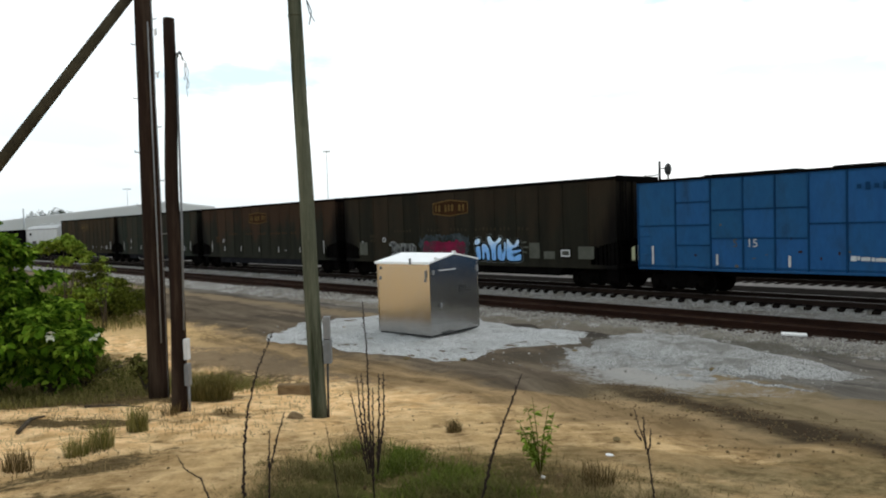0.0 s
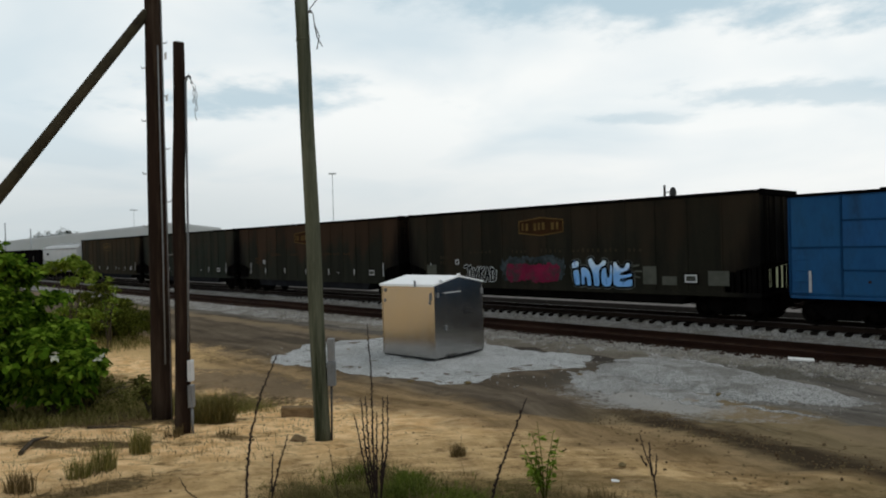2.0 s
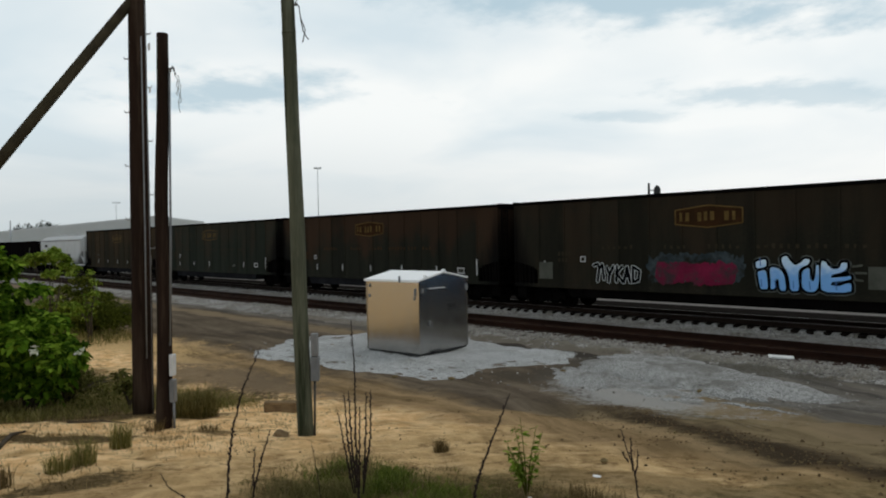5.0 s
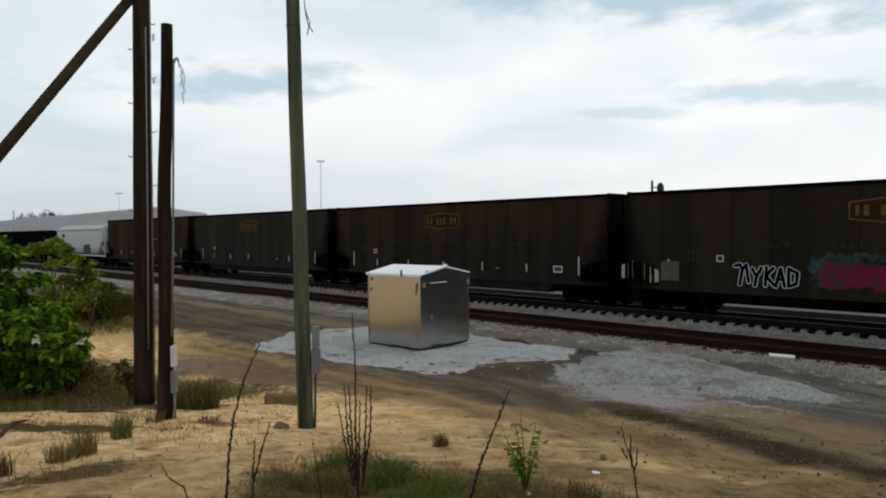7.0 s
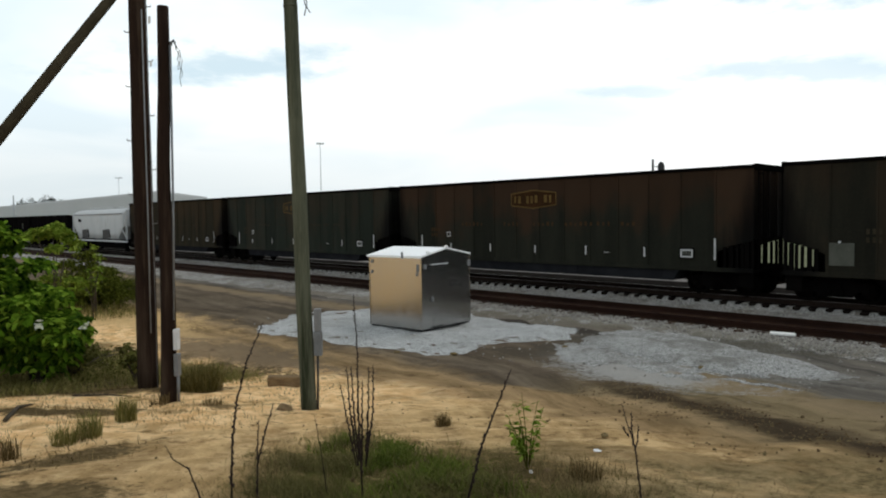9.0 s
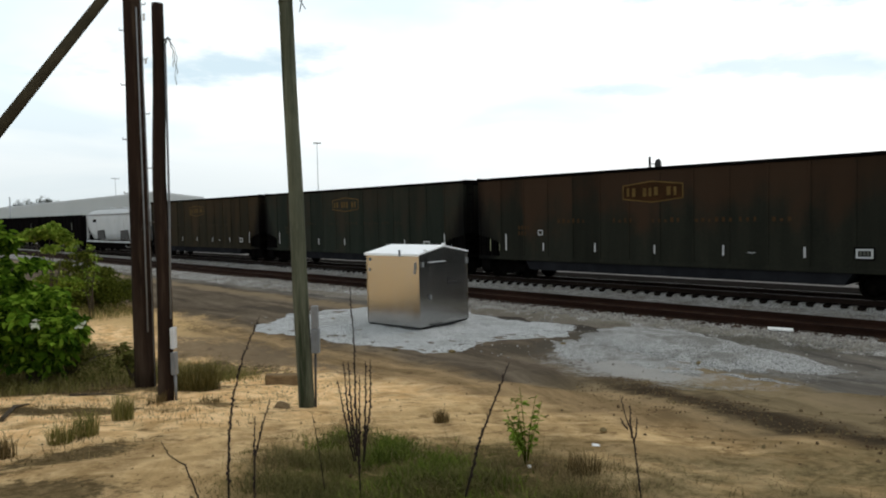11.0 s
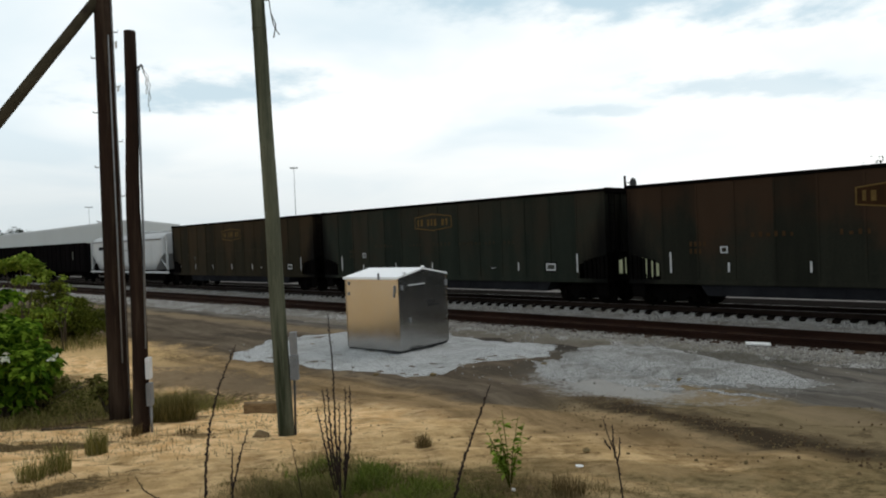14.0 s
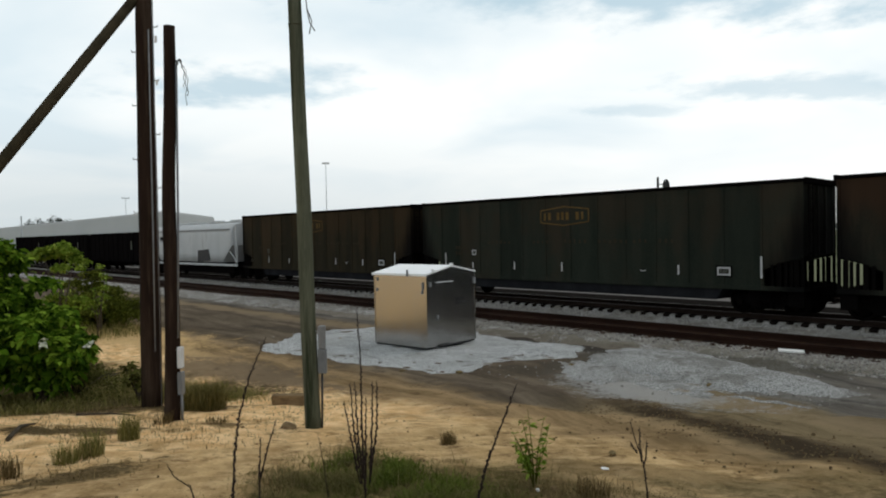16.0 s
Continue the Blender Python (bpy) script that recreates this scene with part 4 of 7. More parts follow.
def ladder(name, x, y, z0, z1, width, car, material, along_x=True):
    bm = bmesh.new()
    for s in (-1, 1):
        p = (x + s * width / 2, y) if along_x else (x, y + s * width / 2)
        tube(bm, [(*p, z0), (*p, z1)], 0.018, 6)
    n = int((z1 - z0) / 0.36)
    for k in range(n + 1):
        z = z0 + 0.08 + k * (z1 - z0 - 0.16) / max(1, n)
        a = (x - width / 2, y, z) if along_x else (x, y - width / 2, z)
        b = (x + width / 2, y, z) if along_x else (x, y + width / 2, z)
        tube(bm, [a, b], 0.014, 6)
    return part(name, bm, material, car)


def ribbon(bm, pts, w, y, n=10):
    """A flat stroke with round ends on the car's side."""
    r = w / 2
    for i, ((ax, az), (bx, bz)) in enumerate(zip(pts, pts[1:])):
        d = math.hypot(bx - ax, bz - az) or 1e-6
        ux, uz = (bx - ax) / d, (bz - az) / d
        base = math.atan2(uz, ux)
        ring = [(bx + r * math.cos(base - math.pi / 2 + math.pi * k / n), bz + r * math.sin(base - math.pi / 2 + math.pi * k / n)) for k in range(n + 1)]
        ring += [(ax + r * math.cos(base + math.pi / 2 + math.pi * k / n), az + r * math.sin(base + math.pi / 2 + math.pi * k / n)) for k in range(n + 1)]
        bm.faces.new([bm.verts.new((x, y - i * 0.00004, z)) for x, z in ring])
    return bm


def blot(bm, cx, cz, rx, rz, y, seed, ragged=0.2, n=40):
    ring = []
    for k in range(n):
        a = 2 * math.pi * k / n
        q = 1 + ragged * noise.noise((math.cos(a) * 2, math.sin(a) * 2, seed)) + ragged * 0.6 * noise.noise((math.cos(a) * 6, math.sin(a) * 6, seed))
        sq = (abs(math.cos(a)) ** 4 + abs(math.sin(a)) ** 4) ** -0.25
        ring.append(bm.verts.new((cx + rx * q * sq * math.cos(a), y, cz + rz * q * sq * math.sin(a))))
    bm.faces.new(ring)
    return bm


def plate(bm, x0, x1, z0, z1, y, thick=0.004):
    return box(bm, x0, x1, y - thick, y, z0, z1)


def frame_plate(bm, x0, x1, z0, z1, w, y):
    plate(bm, x0, x1, z0, z0 + w, y); plate(bm, x0, x1, z1 - w, z1, y)
    plate(bm, x0, x0 + w, z0 + w, z1 - w, y); plate(bm, x1 - w, x1, z0 + w, z1 - w, y)
    return bm


BODY = 18.55


def chip_gondola(paint, label, rnd, shabby, patches=False, shift=0.0):
    """A high-sided wood chip car with sloped end sheets over open end platforms."""
    car = empty("freight_car", label, "freight car", group="train")
    top, sill = 4.62, 1.02
    hull = bmesh.new()
    slab(hull, [(0.03, top - 0.12), (BODY - 0.03, top - 0.12), (BODY - 0.03, 2.10), (BODY - 2.9, sill), (2.9, sill), (0.03, 2.10)], -SIDE + 0.03, SIDE - 0.03)
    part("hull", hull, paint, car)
    for s in (-1, 1):
        bm = bmesh.new()
        slab(bm, [(0, top), (BODY, top), (BODY, 2.02), (BODY - 1.28, 1.74), (BODY - 1.28, sill), (1.28, sill), (1.28, 1.74), (0, 2.02)],
             s * SIDE if s < 0 else SIDE - 0.03, -SIDE + 0.03 if s < 0 else SIDE)
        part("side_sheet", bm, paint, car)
        y0, y1 = (-SIDE - 0.03, -SIDE - 0.002) if s < 0 else (SIDE + 0.002, SIDE + 0.03)
        for k in range(15):
            x = 0.06 + k * (BODY - 0.12) / 14
            low = 2.02 if k in (0, 14) else (1.74 if k in (0, 14) else sill + 0.05)
            bm = boxed(x - 0.055, x + 0.055, y0, y1, low, top - 0.10, 0.008)
            part("side_post", bm, paint, car)
        bm = boxed(-0.03, BODY + 0.03, y0 - (0.03 if s < 0 else 0), y1 + (0.03 if s > 0 else 0), top - 0.09, top + 0.03, 0.02)
        part("top_rail", bm, "car_black", car)
        bm = boxed(0.0, BODY, y0, y1, sill - 0.12, sill + 0.04, 0.01)
        part("side_sill", bm, paint, car)
        # braces of the open end platforms
        for end in (0, 1):
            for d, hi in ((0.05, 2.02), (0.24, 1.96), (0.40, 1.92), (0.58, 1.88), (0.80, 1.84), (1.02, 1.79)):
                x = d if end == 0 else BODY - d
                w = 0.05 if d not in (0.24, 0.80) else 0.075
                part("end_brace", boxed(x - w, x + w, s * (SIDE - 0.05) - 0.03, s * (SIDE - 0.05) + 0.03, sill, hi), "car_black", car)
    for end, x in ((0, 0.0), (1, BODY)):
        s = -1 if end == 0 else 1
        for k in range(4):
            yy = -1.1 + k * 0.733
            part("end_post", boxed(min(x, x + s * 0.07), max(x, x + s * 0.07), yy - 0.05, yy + 0.05, 2.1, top - 0.12), paint, car)
        bm = bmesh.new()
        box(bm, min(x - s * 0.02, x + s * 0.09), max(x - s * 0.02, x + s * 0.09), -SIDE, SIDE, top - 0.16, top + 0.06, 0.02)
        part("end_rail", bm, "car_black", car)
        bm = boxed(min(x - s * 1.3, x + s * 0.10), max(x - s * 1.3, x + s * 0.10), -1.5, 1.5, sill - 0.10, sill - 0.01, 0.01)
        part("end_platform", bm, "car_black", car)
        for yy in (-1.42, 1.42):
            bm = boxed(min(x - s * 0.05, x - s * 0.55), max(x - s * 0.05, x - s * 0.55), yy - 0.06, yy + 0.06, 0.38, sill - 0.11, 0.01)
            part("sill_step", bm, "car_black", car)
        # plain black box added as brake gear, to darken the gap between bogies
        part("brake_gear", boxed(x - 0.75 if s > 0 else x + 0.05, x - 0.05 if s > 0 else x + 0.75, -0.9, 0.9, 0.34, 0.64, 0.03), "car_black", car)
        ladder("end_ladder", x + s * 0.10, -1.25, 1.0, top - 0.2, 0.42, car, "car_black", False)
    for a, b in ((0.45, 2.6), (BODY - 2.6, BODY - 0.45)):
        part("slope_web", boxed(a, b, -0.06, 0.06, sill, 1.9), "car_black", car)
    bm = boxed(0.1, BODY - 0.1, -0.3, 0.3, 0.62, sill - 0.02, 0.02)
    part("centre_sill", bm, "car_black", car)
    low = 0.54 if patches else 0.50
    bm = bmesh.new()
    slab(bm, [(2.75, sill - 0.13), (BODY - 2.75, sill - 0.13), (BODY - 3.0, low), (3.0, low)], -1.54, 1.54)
    # the patched car's pan is near-black, the others' grey
    part("bottom_pan", bm, "car_black" if patches else "car_under", car, "near-black steel bottom pan" if patches else "dusty grey steel bottom pan")
    for k in range(7):
        x = 3.5 + k * (BODY - 7.0) / 6
        bm = boxed(x - 0.05, x + 0.05, -1.565, -1.543, low + 0.02, sill - 0.14, 0.01)
        part("pan_post", bm, "car_black" if patches else "car_under", car)
    y = -SIDE - 0.033
    for k, x in enumerate((1.70, 3.70, 6.32, 8.97, 11.62, 14.3, 17.2)):
        x += shift if 0 < k < 6 else 0.0
        tall = k in (0, 6)
        if patches and k not in (0,):
            continue
        z0, z1 = (1.32, 2.12) if tall else (1.36, 1.74)
        if rnd.random() < 0.05:
            continue
        part("reflector_strip", plate(bmesh.new(), x - 0.035, x + 0.035, z0, z1 - rnd.uniform(0, 0.08), y), "stripe", car, "pale vertical reflector strip")
    # emblem: six-sided outline with worn blocks in place of the lettering
    hexa = [(7.76, 3.46), (9.0, 3.32), (10.24, 3.46), (10.24, 3.98), (9.0, 4.12), (7.76, 3.98)]
    bm = bmesh.new()
    bm.faces.new([bm.verts.new((px, y + 0.0005, pz)) for px, pz in hexa])
    part("emblem_ground", bm, "emblem_rust" if shabby < 0.45 else paint, car, "rusty ground of the emblem")
    emblem = part("emblem", ribbon(bmesh.new(), hexa + hexa[:1], 0.045, y - 0.001, 4), "yellow" if shabby < 0.7 else "dim_letter", car, "worn yellow six-sided emblem")
    for x0, x1 in ((7.93, 8.03), (8.16, 8.30), (8.62, 8.76), (8.86, 8.98), (9.09, 9.24), (9.60, 9.76), (9.88, 9.99)):
        dz = rnd.uniform(-0.02, 0.02)
        part("emblem_block", plate(bmesh.new(), x0, x1, 3.56 + dz, 3.88 + dz, y - 0.002), "yellow" if shabby < 0.7 else "dim_letter", emblem)
    for x0, n in ((4.6, 6), (7.3, 4), (9.0, 5), (10.7, 6), (12.3, 3), (13.4, 3)):
        for i in range(n):
            h = rnd.uniform(0.09, 0.18)
            part("lettering", plate(bmesh.new(), x0 + i * 0.25, x0 + i * 0.25 + rnd.uniform(0.07, 0.12), 2.56, 2.56 + h, y - 0.003), "dim_orange" if shabby < 0.3 else "dim_letter", car, "faded unreadable lettering")
    for row, n in ((2.28, 4), (2.02, 3)):
        for i in range(n):
            part("car_number", plate(bmesh.new(), 2.44 + i * 0.17, 2.53 + i * 0.17, row, row + 0.17, y - 0.004), "dim_orange" if shabby < 0.3 else "dim_letter", car, "faded number bar")
    bm = frame_plate(bmesh.new(), 3.54, 3.80, 2.02, 2.26, 0.045, y - 0.005)
    part("routing_stencil", bm, "stripe" if shabby < 0.55 else "patch", car, "small framed stencil")
    d = 15.78 + shift
    part("data_ground", plate(bmesh.new(), d - 0.05, d + 0.53, 1.33, 1.73, y - 0.003), "car_black", car, "black ground of the stencil")
    stencil = part("data_stencil", frame_plate(bmesh.new(), d, d + 0.48, 1.38, 1.68, 0.06, y - 0.005), "stripe", car, "small white stencilled panel")
    for i in range(3):
        part("stencil_bar", plate(bmesh.new(), d + 0.10 + i * 0.10, d + 0.17 + i * 0.10, 1.47, 1.60, y - 0.006), "patch", stencil)
    if not patches:
        part("chalk_mark", ribbon(bmesh.new(), [(12.60, 1.49), (12.72, 1.475), (12.84, 1.49)], 0.028, y - 0.004, 5), "stripe", car, "small pale chalk mark")
    bogie(1.42, car)
    bogie(BODY - 1.42, car)
    couplers(BODY, car)
    return car


def tag_strokes(glyphs, x0, z0, sx, sz):
    return [[(x0 + a * sx, z0 + b * sz) for a, b in g] for g in glyphs]


def graffiti(car):
    y = -SIDE - 0.040
    # pale blue swollen letters, packed tightly on a black ground; unit: letter height
    letters = (
        [(0.11, 0.83), (0.27, 0.89), (0.41, 0.92), (0.44, 0.80), (0.42, 0.67), (0.14, 0.60)],
        [(0.16, 0.53), (0.41, 0.60), (0.45, 0.36), (0.48, -0.02), (0.25, -0.03), (0.20, 0.25)],
        [(0.50, 0.64), (0.64, 0.69), (0.81, 0.61), (0.92, 0.45), (0.97, -0.04), (0.78, -0.05), (0.75, 0.30), (0.68, 0.30), (0.66, 0.00), (0.52, -0.02), (0.53, 0.30)],
        [(0.82, 0.96), (0.98, 1.04), (1.08, 0.86), (1.20, 0.74), (1.34, 0.82), (1.45, 0.95), (1.60, 0.92), (1.55, 0.75), (1.36, 0.67), (1.28, 0.52), (1.31, -0.04), (1.06, -0.05), (1.03, 0.34), (0.97, 0.56), (0.86, 0.74)],
        [(1.37, 0.58), (1.58, 0.70), (1.59, 0.34), (1.65, 0.28), (1.70, 0.36), (1.73, 0.80), (1.83, 0.72), (1.80, 0.10), (1.70, -0.05), (1.48, -0.05), (1.35, 0.10)],
        [(1.86, 0.90), (1.98, 0.86), (2.06, 0.72), (2.19, 0.64), (2.30, 0.68), (2.36, 0.84), (2.51, 0.84), (2.50, 0.66), (2.38, 0.53), (2.14, 0.48), (2.12, 0.40), (2.42, 0.43), (2.58, 0.47), (2.61, 0.36), (2.40, 0.29),
         (2.14, 0.26), (2.10, 0.18), (2.30, 0.16), (2.44, 0.24), (2.60, 0.26), (2.60, -0.03), (1.86, -0.05), (1.83, 0.34)],
    )

    def placed(outline):
        """An outline on the car's side, its corners rounded off."""
        pts = [(10.52 + a * 1.18, 1.19 + b * 1.10) for a, b in outline]
        return [q for (ax, az), (bx, bz) in zip(pts, pts[1:] + pts[:1]) for q in ((ax * 0.8 + bx * 0.2, az * 0.8 + bz * 0.2), (ax * 0.2 + bx * 0.8, az * 0.2 + bz * 0.8))]

    for i, outline in enumerate(letters):
        pts = placed(outline)
        loop = pts + pts[:1]
        bm = bmesh.new()
        bm.faces.new([bm.verts.new((px, y - 0.010 - i * 0.0002, pz)) for px, pz in pts])
        bmesh.ops.triangulate(bm, faces=bm.faces[:])
        face = part("graffiti_letter", bm, "graf_blue", car, "pale blue swollen graffiti letter")
        part("graffiti_rim", ribbon(bmesh.new(), loop, 0.21, y + 0.002 - i * 0.0002, 6), "graf_rim", face, "pale sprayed rim round the letter")
        part("graffiti_edging", ribbon(bmesh.new(), loop, 0.13, y - 0.002 - i * 0.0002, 6), "graf_black", face, "black graffiti edging")
        part("graffiti_outline", ribbon(bmesh.new(), loop, 0.022, y - 0.0125 - i * 0.0003, 4), "graf_black", face, "thin black outline")
        cx, cz = sum(p[0] for p in pts) / len(pts), min(p[1] for p in pts)
        part("graffiti_shading", ribbon(bmesh.new(), [(cx - 0.04, cz + 0.10), (cx - 0.06, cz + 0.34)], 0.035, y - 0.0165, 4), "graf_deep", face)
    for a, b in (((13.62, 1.98), (13.86, 2.02)), ((13.70, 1.78), (13.98, 1.78)), ((13.62, 1.58), (13.88, 1.54))):
        part("graffiti_dash", ribbon(bmesh.new(), [a, b], 0.07, y - 0.002, 6), "patch", car, "pale sprayed dash")
    # crimson block with hazy blue-grey top
    for i, (cx, cz, rx, rz) in enumerate(((6.95, 1.75, 0.32, 0.48), (7.45, 2.08, 0.42, 0.30), (8.1, 2.16, 0.40, 0.24), (8.8, 2.12, 0.42, 0.28), (9.5, 2.18, 0.40, 0.26), (10.0, 1.85, 0.30, 0.45))):
        part("graffiti_haze", blot(bmesh.new(), cx, cz, rx, rz, y + 0.003 - i * 0.0003, 1.0 + i, 0.5), "graf_haze", car, "blue-grey sprayed haze")
    for i, (cx, rx) in enumerate(((7.35, 0.42), (8.05, 0.42), (8.78, 0.44), (9.55, 0.45))):
        part("graffiti_block", blot(bmesh.new(), cx, 1.64 + 0.04 * (i % 2), rx, 0.40, y - 0.001 - i * 0.0002, 8.0 + i, 0.3), "graf_red", car, "crimson sprayed graffiti block")
    r = random.Random(4)
    for i in range(10):
        part("graffiti_dot", blot(bmesh.new(), r.uniform(6.9, 10.0), r.uniform(1.24, 2.0), 0.03, 0.03, y - 0.006, i, 0.1, 8), "graf_haze", car)
    # small white scrawl edged in black
    scrawl = [[(0.02, 0.85), (0.10, 0.92), (0.14, 0.70), (0.10, 0.10)], [(0.14, 0.72), (0.20, 0.90), (0.24, 0.20)],
              [(0.30, 0.75), (0.36, 0.42), (0.44, 0.80)], [(0.36, 0.42), (0.34, 0.08)],
              [(0.52, 0.82), (0.50, 0.10)], [(0.62, 0.80), (0.51, 0.48), (0.64, 0.10)],
              [(0.66, 0.08), (0.73, 0.78), (0.79, 0.10)], [(0.68, 0.36), (0.78, 0.36)],
              [(0.85, 0.80), (0.85, 0.10), (0.96, 0.20), (0.98, 0.62), (0.85, 0.80)]]
    st = tag_strokes(scrawl, 4.16, 1.18, 2.14, 0.84)
    for w, mat, dy in ((0.170, "graf_white", 0.0), (0.112, "graf_black", 0.003)):
        for i, s in enumerate(st):
            part("graffiti_scrawl", ribbon(bmesh.new(), s, w, y - dy - i * 0.0002, 6), mat, car, "white outlined graffiti scrawl" if mat == "graf_white" else "black scrawl filling")
    for x0, x1, z0, z1 in ((1.40, 2.12, 1.28, 2.0), (14.04, 14.62, 1.28, 1.98), (14.86, 15.46, 1.27, 1.60), (16.68, 17.46, 1.29, 1.82)):
        part("paint_patch", plate(bmesh.new(), x0, x1, z0, z1, -SIDE - 0.034), "patch", car, "plain grey overpainted patch")


def blue_car():
    """A blue high-sided car with uneven welded side panels."""
    car = empty("freight_car", "bright blue freight car with uneven welded panels", "freight car", group="train")
    length, top, sill = 18.2, 4.34, 1.03
    part("body", boxed(0, length, -SIDE + 0.03, SIDE - 0.03, sill, top, 0.04), "car_blue", car)
    cols = [(0.0, 1.55, (2.62,)), (1.55, 2.9, (3.47, 2.62, 1.88)), (2.9, 4.06, (3.15, 2.13)), (4.06, 5.14, (3.15, 2.13)), (5.14, 6.2, (3.15, 2.13)),
            (6.2, 7.33, (2.60,)), (7.33, 9.1, (2.60,)), (9.1, 10.87, (2.60,)), (10.87, 12.0, (2.60,)), (12.0, 13.06, (3.15, 2.13)), (13.06, 14.14, (3.15, 2.13)),
            (14.14, 15.3, (3.15, 2.13)), (15.3, 16.65, (3.47, 2.62, 1.88)), (16.65, 18.2, (2.62,))]
    for a, b, cuts in cols:
        zs = [top - 0.10] + list(cuts) + [sill + 0.05]
        for z1, z0 in zip(zs, zs[1:]):
            bm = boxed(a + 0.03, b - 0.03, -SIDE, -SIDE + 0.028, z0 + 0.025, z1 - 0.025, 0.012)
            part("panel", bm, "car_blue", car)
        # posts and seams in a darker blue, read as the dark grooves between panels
        bm = boxed(a - 0.025, a + 0.025, -SIDE - 0.035, -SIDE + 0.028, sill, top - 0.05, 0.006)
        part("side_post", bm, "blue_seam", car)
        for z in cuts:
            part("seam_bar", boxed(a + 0.03, b - 0.03, -SIDE - 0.03, -SIDE + 0.028, z - 0.024, z + 0.024, 0.006), "blue_seam", car)
    part("top_rail", boxed(-0.02, length + 0.02, -SIDE - 0.05, SIDE + 0.05, top - 0.05, top + 0.02, 0.02), "car_black", car)
    part("roof", boxed(0.05, length - 0.05, -SIDE + 0.05, SIDE - 0.05, top + 0.021, top + 0.05, 0.01), "car_black", car)
    for a, b in ((2.6, 5.85), (6.9, length - 7.0), (length - 5.9, length - 2.6)):
        part("roof_hatch", boxed(a, b, -1.45, 1.45, top + 0.051, top + 0.10, 0.02), "car_black", car)
    part("side_sill", boxed(0, length, -SIDE - 0.02, SIDE + 0.02, sill - 0.08, sill, 0.01), "car_blue", car)
    part("centre_sill", boxed(0.1, length - 0.1, -0.4, 0.4, 0.66, sill - 0.09, 0.02), "car_black", car)
    y = -SIDE - 0.037
    for x, z0, z1 in ((0.62, 1.15, 1.85), (3.15, 1.18, 1.56), (5.62, 1.16, 1.54), (9.0, 1.15, 1.5), (13.1, 1.15, 1.5), (17.5, 1.15, 1.85)):
        part("reflector_strip", plate(bmesh.new(), x - 0.04, x + 0.04, z0, z1, y), "stripe", car, "pale vertical reflector strip")
    for x0, x1, z0, z1 in ((7.44, 7.60, 1.40, 1.56), (7.62, 7.70, 1.43, 1.55), (7.73, 7.98, 1.41, 1.53), (8.01, 8.10, 1.40, 1.52), (8.12, 8.42, 1.40, 1.50)):
        part("lettering", plate(bmesh.new(), x0, x1, z0, z1, y), "graf_white", car, "white unreadable lettering")
    for i, x0 in enumerate((7.62, 7.86, 8.10, 8.34)):
        part("lettering", plate(bmesh.new(), x0, x0 + 0.13, 3.66 - 0.05 * (i % 2), 3.80 + 0.06 * (i % 2), y), "blue_seam", car, "worn unreadable lettering")
    r = random.Random(77)
    for i in range(34):  # chips and scrapes in the paint
        cx, cz = r.uniform(0.2, length - 0.2), r.choice((r.uniform(1.1, 1.7), r.uniform(1.1, 4.1)))
        part("paint_chip", blot(bmesh.new(), cx, cz, r.uniform(0.02, 0.07), r.uniform(0.02, 0.09), -SIDE - 0.004, i, 0.6, 10), r.choice(("patch", "patch", "emblem_rust")), car)
    for text, x in (("5", 3.71), ("15", 4.20)):
        curve = bpy.data.curves.new("car_number", "FONT")
        curve.body, curve.size = text, 0.40
        holder = bpy.data.objects.new("car_number", curve)
        scene.collection.objects.link(holder)
        me = bpy.data.meshes.new_from_object(holder)
        bpy.data.objects.remove(holder)
        me.name = "car_number"
        me.materials.clear()
        me.materials.append(M["stripe" if text == "15" else "patch"])
        num = new("car_number", me)
        num.parent = car
        num.matrix_basis = pose(x, y - 0.004, 1.83, 90, 0, 0)
    for k in range(4):
        part("grab_iron", tubed([(0.12, -SIDE - 0.06, 1.15 + 0.36 * k), (0.50, -SIDE - 0.06, 1.15 + 0.36 * k)], 0.014, 6), "car_blue", car)
    ladder("end_ladder", -0.08, -1.25, 1.0, top - 0.1, 0.42, car, "car_blue", False)
    bogie(1.40, car)
    bogie(length - 1.40, car)
    couplers(length, car)
    return car


